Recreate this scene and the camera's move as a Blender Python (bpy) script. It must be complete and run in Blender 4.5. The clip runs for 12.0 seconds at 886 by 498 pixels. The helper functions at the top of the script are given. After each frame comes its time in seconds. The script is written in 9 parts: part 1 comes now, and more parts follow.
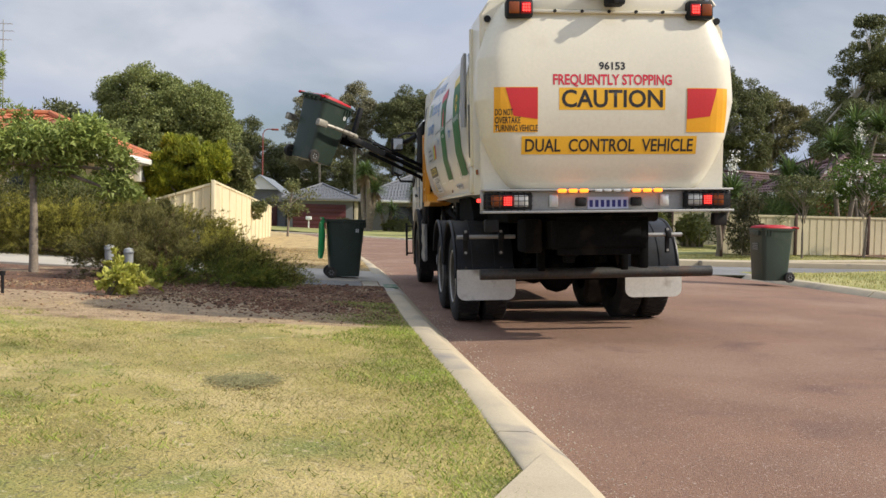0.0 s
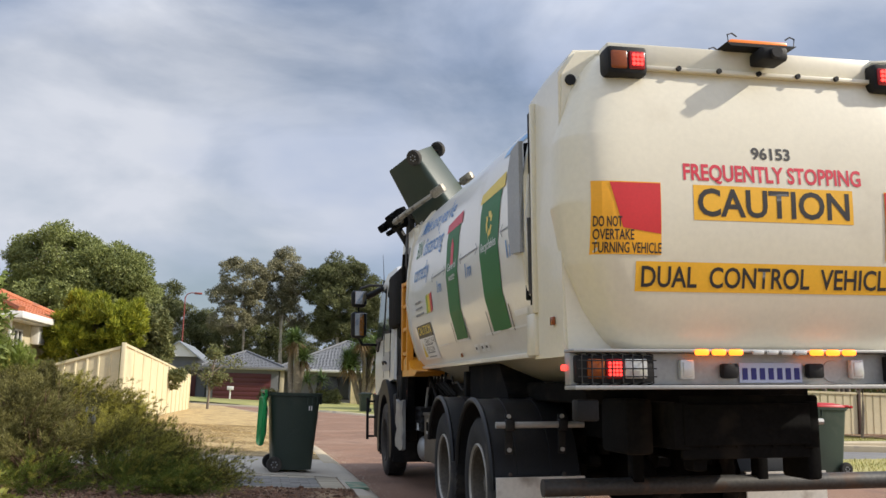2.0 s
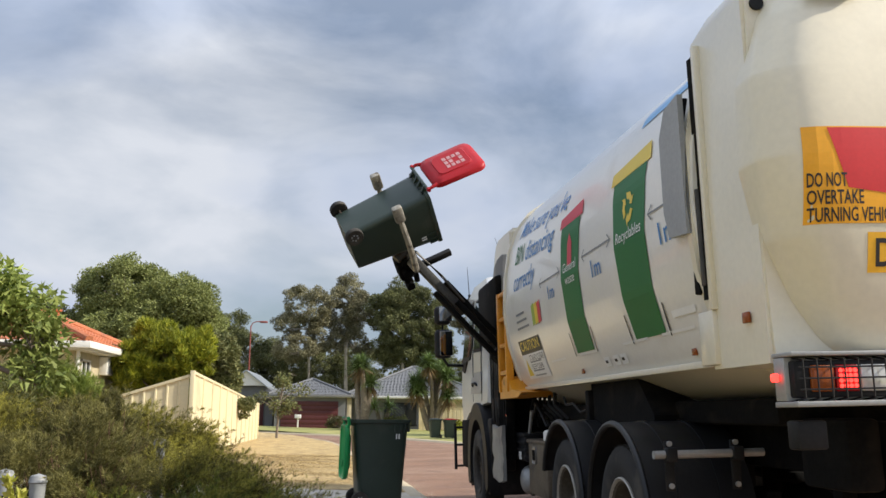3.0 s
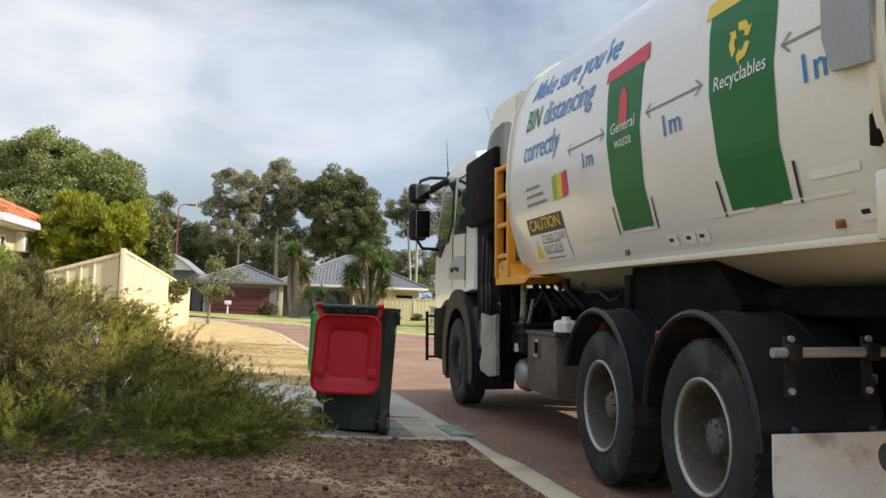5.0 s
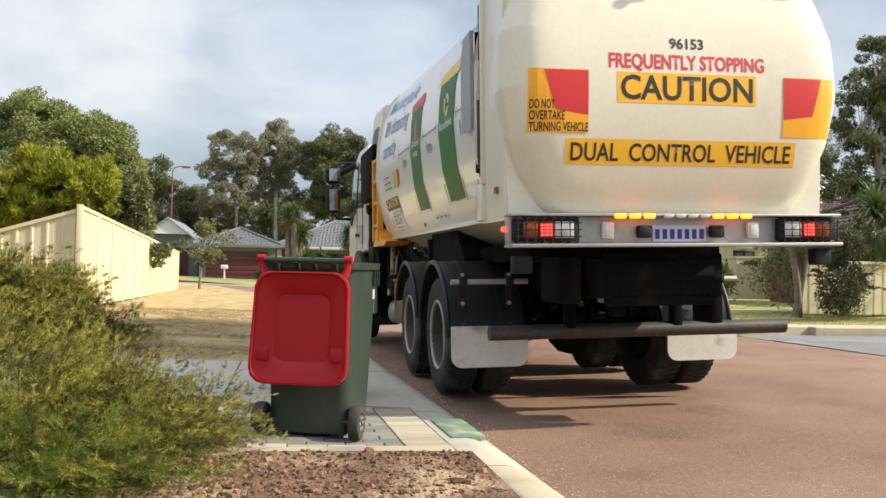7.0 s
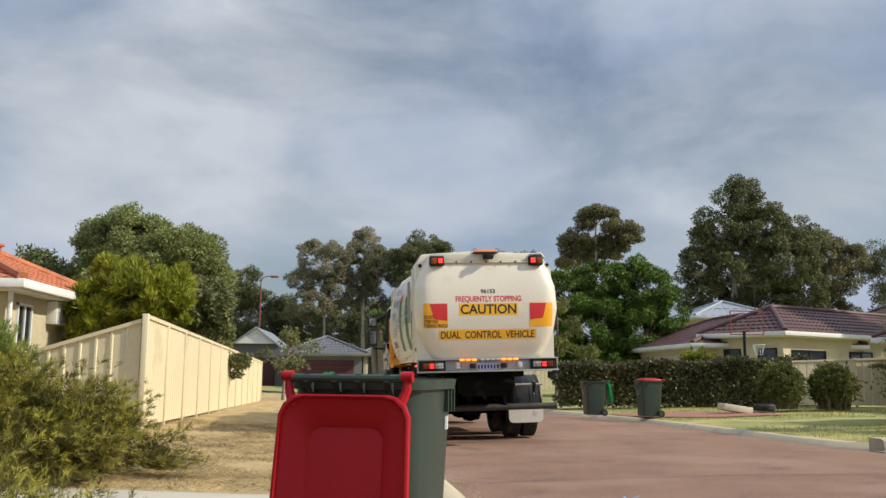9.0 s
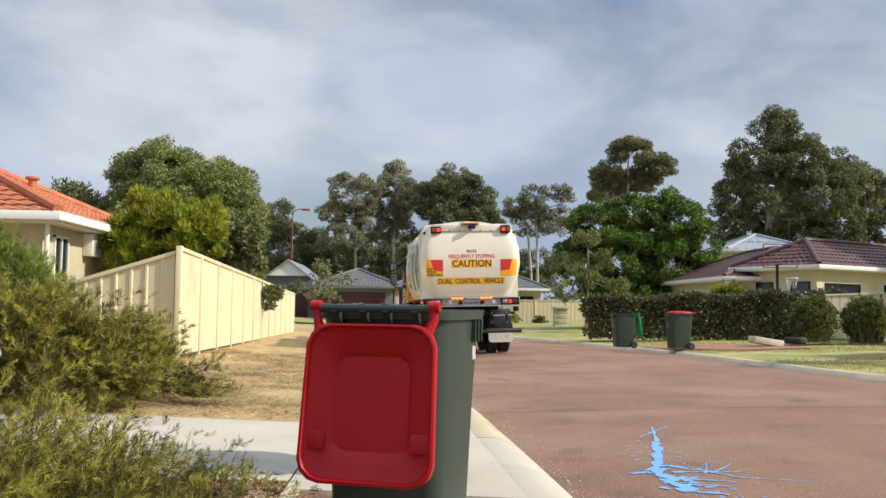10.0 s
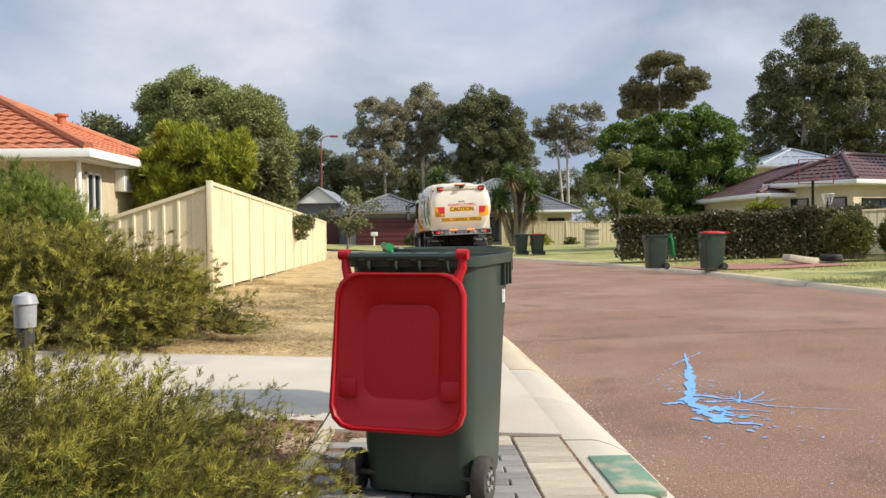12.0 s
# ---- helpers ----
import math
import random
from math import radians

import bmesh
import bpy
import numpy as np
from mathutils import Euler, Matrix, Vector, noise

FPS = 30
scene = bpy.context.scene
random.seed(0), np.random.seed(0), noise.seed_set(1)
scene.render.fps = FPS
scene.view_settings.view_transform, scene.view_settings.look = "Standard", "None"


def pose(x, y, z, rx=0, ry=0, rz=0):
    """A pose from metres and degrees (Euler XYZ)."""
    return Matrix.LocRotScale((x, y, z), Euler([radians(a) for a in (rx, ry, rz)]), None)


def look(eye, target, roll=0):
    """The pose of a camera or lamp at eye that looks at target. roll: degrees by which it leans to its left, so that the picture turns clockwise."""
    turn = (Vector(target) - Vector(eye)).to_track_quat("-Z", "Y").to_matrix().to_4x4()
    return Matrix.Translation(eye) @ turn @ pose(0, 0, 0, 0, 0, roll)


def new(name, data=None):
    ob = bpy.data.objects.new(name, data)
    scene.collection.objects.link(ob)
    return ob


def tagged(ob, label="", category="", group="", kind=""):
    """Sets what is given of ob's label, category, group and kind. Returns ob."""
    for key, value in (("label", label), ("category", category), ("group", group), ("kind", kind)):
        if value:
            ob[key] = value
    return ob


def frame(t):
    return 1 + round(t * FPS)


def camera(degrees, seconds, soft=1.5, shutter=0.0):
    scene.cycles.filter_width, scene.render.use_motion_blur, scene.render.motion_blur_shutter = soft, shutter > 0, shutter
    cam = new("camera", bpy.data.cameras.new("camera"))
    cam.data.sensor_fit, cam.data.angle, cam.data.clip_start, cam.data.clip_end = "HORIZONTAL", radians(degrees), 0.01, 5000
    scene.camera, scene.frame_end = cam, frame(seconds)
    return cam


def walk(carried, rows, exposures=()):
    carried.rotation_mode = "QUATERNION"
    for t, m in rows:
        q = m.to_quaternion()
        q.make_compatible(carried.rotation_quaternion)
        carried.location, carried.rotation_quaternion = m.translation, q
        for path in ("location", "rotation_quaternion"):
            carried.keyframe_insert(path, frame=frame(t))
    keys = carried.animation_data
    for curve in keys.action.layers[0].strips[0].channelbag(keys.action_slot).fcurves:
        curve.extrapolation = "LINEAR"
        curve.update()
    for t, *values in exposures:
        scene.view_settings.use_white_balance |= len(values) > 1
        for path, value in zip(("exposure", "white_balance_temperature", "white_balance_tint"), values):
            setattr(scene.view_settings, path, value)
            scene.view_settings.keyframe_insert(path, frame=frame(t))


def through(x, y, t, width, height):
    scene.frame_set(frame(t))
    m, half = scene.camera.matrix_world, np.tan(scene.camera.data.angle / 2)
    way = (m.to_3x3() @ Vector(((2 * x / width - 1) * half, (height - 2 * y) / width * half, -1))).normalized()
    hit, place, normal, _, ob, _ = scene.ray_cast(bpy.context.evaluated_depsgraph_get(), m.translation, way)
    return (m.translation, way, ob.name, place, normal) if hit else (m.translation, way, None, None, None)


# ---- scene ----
cam = camera(52.8, 12.0)
PATH = [
    (0, (-2.201, -8.425, 1.164), (-2.04, -6.433, 1.096), 1.3),
    (0.5, (-2.345, -7.349, 1.182), (-2.352, -5.349, 1.194), 0.3),
    (1, (-2.414, -6.442, 1.173), (-2.218, -4.457, 1.319), -1.8),
    (1.5, (-2.542, -5.655, 1.185), (-2.174, -3.7, 1.395), -0.9),
    (2, (-2.698, -4.909, 1.189), (-2.382, -2.959, 1.504), 1.7),
    (2.5, (-2.78, -4.251, 1.165), (-2.536, -2.306, 1.563), 2.5),
    (3, (-2.939, -3.651, 1.173), (-2.757, -1.693, 1.539), 0.6),
    (4.8, (-3.392, -1.983, 1.165), (-3.098, -0.012, 1.338), 0.8),
    (5, (-3.435, -1.775, 1.133), (-3.087, 0.19, 1.265), 2.1),
    (5.5, (-3.467, -1.277, 1.098), (-3.227, 0.708, 1.164), 3.2),
    (6, (-3.363, -0.701, 1.112), (-3.155, 1.287, 1.165), 1.4),
    (6.5, (-3.144, -0.12, 1.136), (-2.839, 1.856, 1.194), 0.6),
    (6.7, (-3.08, 0.058, 1.104), (-2.727, 2.026, 1.148), 1.3),
    (8.3, (-2.759, 1.67, 1.048), (-2.605, 3.654, 1.244), 2.1),
    (8.5, (-2.757, 1.72, 1.085), (-2.634, 3.702, 1.326), 2.2),
    (9, (-2.778, 1.836, 1.132), (-2.634, 3.811, 1.412), 0.6),
    (9.5, (-2.777, 1.835, 1.146), (-2.64, 3.818, 1.367), -0.5),
    (10, (-2.762, 1.851, 1.124), (-2.684, 3.845, 1.254), 0.8),
    (10.5, (-2.751, 1.862, 1.114), (-2.668, 3.858, 1.204), 1.5),
    (11, (-2.747, 1.85, 1.124), (-2.66, 3.846, 1.208), 0.8),
    (11.5, (-2.741, 1.894, 1.172), (-2.719, 3.894, 1.165), -0.7),
    (12, (-2.748, 1.891, 1.221), (-2.738, 3.89, 1.178), -0.6),
]
walk(cam, [(t, look(eye, target, roll)) for t, eye, target, roll in PATH], exposures=[(t, stops, kelvin, tint) for t, stops, kelvin, tint in ((0.0, 0.08, 6500, 10), (1.0, 0.04, 6500, 8), (1.5, 0.18, 6500, 10), (2.5, 0.16, 6500, 10), (3.2, 0.3, 6600, 8), (5.0, 0.5, 6750, 7), (6.5, 0.55, 6850, 6), (8.4, 0.12, 6480, 7), (9.0, -0.03, 6500, 7), (10.0, 0.18, 6500, 8), (10.6, 0.24, 6500, 10), (12.0, 0.24, 6500, 10))])

# ---- light ----
SUN_AZ, SUN_EL = 104.0, 36.0          # degrees clockwise from +y, and above the horizon
world = bpy.data.worlds.new("sky")
scene.world = world
world.use_nodes = True


def build_sky():
    nt = world.node_tree
    nt.nodes.clear()
    out = nt.nodes.new("ShaderNodeOutputWorld")
    bg = nt.nodes.new("ShaderNodeBackground")
    sky = nt.nodes.new("ShaderNodeTexSky")
    sky.sky_type = "NISHITA"
    sky.sun_disc = False
    sky.sun_elevation, sky.sun_rotation = radians(SUN_EL), radians(SUN_AZ)
    sky.air_density, sky.dust_density, sky.ozone_density = 1.0, 1.5, 1.5
    co = nt.nodes.new("ShaderNodeTexCoord")
    mp = nt.nodes.new("ShaderNodeMapping")
    mp.inputs["Scale"].default_value = (1.0, 1.0, 2.1)
    n1 = nt.nodes.new("ShaderNodeTexNoise")
    n1.inputs["Scale"].default_value, n1.inputs["Detail"].default_value, n1.inputs["Roughness"].default_value = 2.9, 8.0, 0.52
    n1.inputs["Distortion"].default_value = 0.3
    n2 = nt.nodes.new("ShaderNodeTexNoise")
    n2.inputs["Scale"].default_value, n2.inputs["Detail"].default_value = 1.9, 5.0
    r1 = nt.nodes.new("ShaderNodeValToRGB")
    r1.color_ramp.elements[0].position, r1.color_ramp.elements[0].color = 0.34, (0.3, 0.3, 0.3, 1)
    r1.color_ramp.elements[1].position, r1.color_ramp.elements[1].color = 0.58, (1, 1, 1, 1)
    r2 = nt.nodes.new("ShaderNodeValToRGB")
    r2.color_ramp.elements[0].position, r2.color_ramp.elements[0].color = 0.38, (3.9, 4.9, 7.1, 1)
    r2.color_ramp.elements[1].position, r2.color_ramp.elements[1].color = 0.62, (7.4, 7.75, 8.6, 1)
    mix = nt.nodes.new("ShaderNodeMixRGB")
    link = nt.links.new
    link(co.outputs["Generated"], mp.inputs["Vector"])
    link(mp.outputs["Vector"], n1.inputs["Vector"])
    link(mp.outputs["Vector"], n2.inputs["Vector"])
    link(n1.outputs["Fac"], r1.inputs["Fac"])
    link(n2.outputs["Fac"], r2.inputs["Fac"])
    link(r1.outputs["Color"], mix.inputs["Fac"])
    link(sky.outputs["Color"], mix.inputs["Color1"])
    link(r2.outputs["Color"], mix.inputs["Color2"])
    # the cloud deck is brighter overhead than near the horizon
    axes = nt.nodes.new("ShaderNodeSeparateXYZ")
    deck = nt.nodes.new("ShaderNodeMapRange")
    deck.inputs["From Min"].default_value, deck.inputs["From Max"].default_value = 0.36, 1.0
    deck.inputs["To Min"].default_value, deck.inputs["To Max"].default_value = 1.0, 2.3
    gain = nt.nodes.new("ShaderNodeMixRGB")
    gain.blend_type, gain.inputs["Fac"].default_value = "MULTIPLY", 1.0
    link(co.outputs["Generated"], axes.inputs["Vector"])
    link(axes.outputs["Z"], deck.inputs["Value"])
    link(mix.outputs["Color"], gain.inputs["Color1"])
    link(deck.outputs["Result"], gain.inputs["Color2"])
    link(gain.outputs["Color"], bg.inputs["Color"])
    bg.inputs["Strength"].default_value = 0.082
    link(bg.outputs["Background"], out.inputs["Surface"])


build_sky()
sun_data = bpy.data.lights.new("sun", "SUN")
sun_data.energy, sun_data.angle, sun_data.color = 4.6, radians(1.0), (1.0, 0.92, 0.79)
sun = new("sun", sun_data)
az, el = radians(SUN_AZ), radians(SUN_EL)
sun.matrix_world = look((0, 0, 60), (-math.sin(az) * 40, -math.cos(az) * 40, 60 - math.tan(el) * 40))


# ---- materials ----
def mat(name, color, rough=0.6, metal=0.0, var=0.15, scale=6.0, fine=60.0, bump=0.15, bump_dist=0.004, spots=None, random_obj=0.0,
        island=0.0, emit=None, strength=0.0, spec=0.5, stain=None, stain_scale=1.2, stain_at=0.55, coat=0.0, trans=0.0):
    """A surface with two scales of colour change, fine relief and, if given, stains of another colour."""
    m = bpy.data.materials.new(name)
    m.use_nodes = True
    nt = m.node_tree
    b = nt.nodes["Principled BSDF"]
    link = nt.links.new
    co = nt.nodes.new("ShaderNodeTexCoord")
    n1 = nt.nodes.new("ShaderNodeTexNoise")
    n1.inputs["Scale"].default_value, n1.inputs["Detail"].default_value = scale, 4.0
    n2 = nt.nodes.new("ShaderNodeTexNoise")
    n2.inputs["Scale"].default_value, n2.inputs["Detail"].default_value = fine, 3.0
    link(co.outputs["Object"], n1.inputs["Vector"])
    link(co.outputs["Object"], n2.inputs["Vector"])
    add = nt.nodes.new("ShaderNodeMath")
    add.operation = "ADD"
    link(n1.outputs["Fac"], add.inputs[0])
    link(n2.outputs["Fac"], add.inputs[1])
    rng = nt.nodes.new("ShaderNodeMapRange")
    rng.inputs["From Min"].default_value, rng.inputs["From Max"].default_value = 0.65, 1.35
    rng.inputs["To Min"].default_value, rng.inputs["To Max"].default_value = 1 - var, 1 + var
    link(add.outputs[0], rng.inputs["Value"])
    value = rng.outputs["Result"]
    if random_obj or island:
        src = nt.nodes.new("ShaderNodeObjectInfo").outputs["Random"] if random_obj else nt.nodes.new("ShaderNodeNewGeometry").outputs["Random Per Island"]
        r2 = nt.nodes.new("ShaderNodeMapRange")
        a = random_obj or island
        r2.inputs["To Min"].default_value, r2.inputs["To Max"].default_value = 1 - a, 1 + a
        link(src, r2.inputs["Value"])
        mul = nt.nodes.new("ShaderNodeMath")
        mul.operation = "MULTIPLY"
        link(value, mul.inputs[0])
        link(r2.outputs["Result"], mul.inputs[1])
        value = mul.outputs[0]
    base = nt.nodes.new("ShaderNodeMixRGB")
    base.blend_type = "MULTIPLY"
    base.inputs["Fac"].default_value = 1.0
    base.inputs["Color1"].default_value = (*color, 1)
    link(value, base.inputs["Color2"])
    last = base.outputs["Color"]
    for extra in ([(stain, stain_scale, stain_at)] if stain else []) + list(spots or []):
        col, sc, at = extra
        n3 = nt.nodes.new("ShaderNodeTexNoise")
        n3.inputs["Scale"].default_value, n3.inputs["Detail"].default_value = sc, 6.0
        link(co.outputs["Object"], n3.inputs["Vector"])
        ramp = nt.nodes.new("ShaderNodeValToRGB")
        ramp.color_ramp.elements[0].position, ramp.color_ramp.elements[1].position = at, min(at + 0.14, 1.0)
        link(n3.outputs["Fac"], ramp.inputs["Fac"])
        mx = nt.nodes.new("ShaderNodeMixRGB")
        mx.inputs["Color2"].default_value = (*col, 1)
        link(ramp.outputs["Color"], mx.inputs["Fac"])
        link(last, mx.inputs["Color1"])
        last = mx.outputs["Color"]
    link(last, b.inputs["Base Color"])
    b.inputs["Roughness"].default_value = rough
    b.inputs["Metallic"].default_value = metal
    b.inputs["Specular IOR Level"].default_value = spec
    b.inputs["Coat Weight"].default_value = coat
    if trans:
        b.inputs["Transmission Weight"].default_value = trans
    if bump:
        bp = nt.nodes.new("ShaderNodeBump")
        bp.inputs["Strength"].default_value, bp.inputs["Distance"].default_value = bump, bump_dist
        link(n2.outputs["Fac"], bp.inputs["Height"])
        link(bp.outputs["Normal"], b.inputs["Normal"])
    if emit:
        b.inputs["Emission Color"].default_value = (*emit, 1)
        b.inputs["Emission Strength"].default_value = strength
    return m


def leaf_mat(name, color, alt, var=0.35, rough=0.6, through=0.24, patch=1.1):
    """Foliage: two greens by leaf, and some light through the leaf."""
    m = bpy.data.materials.new(name)
    m.use_nodes = True
    nt = m.node_tree
    b = nt.nodes["Principled BSDF"]
    link = nt.links.new
    geo = nt.nodes.new("ShaderNodeNewGeometry")
    ramp = nt.nodes.new("ShaderNodeValToRGB")
    ramp.color_ramp.elements[0].color, ramp.color_ramp.elements[1].color = (*color, 1), (*alt, 1)
    link(geo.outputs["Random Per Island"], ramp.inputs["Fac"])
    co = nt.nodes.new("ShaderNodeTexCoord")
    n1 = nt.nodes.new("ShaderNodeTexNoise")
    n1.inputs["Scale"].default_value = patch
    link(co.outputs["Object"], n1.inputs["Vector"])
    rng = nt.nodes.new("ShaderNodeMapRange")
    rng.inputs["From Min"].default_value, rng.inputs["From Max"].default_value = 0.3, 0.7
    rng.inputs["To Min"].default_value, rng.inputs["To Max"].default_value = 1 - var, 1 + var
    link(n1.outputs["Fac"], rng.inputs["Value"])
    mul = nt.nodes.new("ShaderNodeMixRGB")
    mul.blend_type = "MULTIPLY"
    mul.inputs["Fac"].default_value = 1.0
    link(ramp.outputs["Color"], mul.inputs["Color1"])
    link(rng.outputs["Result"], mul.inputs["Color2"])
    link(mul.outputs["Color"], b.inputs["Base Color"])
    b.inputs["Roughness"].default_value = rough
    b.inputs["Specular IOR Level"].default_value = 0.3
    tr = nt.nodes.new("ShaderNodeBsdfTranslucent")
    link(mul.outputs["Color"], tr.inputs["Color"])
    mx = nt.nodes.new("ShaderNodeMixShader")
    mx.inputs["Fac"].default_value = through
    out = nt.nodes["Material Output"]
    link(b.outputs["BSDF"], mx.inputs[1])
    link(tr.outputs["BSDF"], mx.inputs[2])
    link(mx.outputs["Shader"], out.inputs["Surface"])
    return m


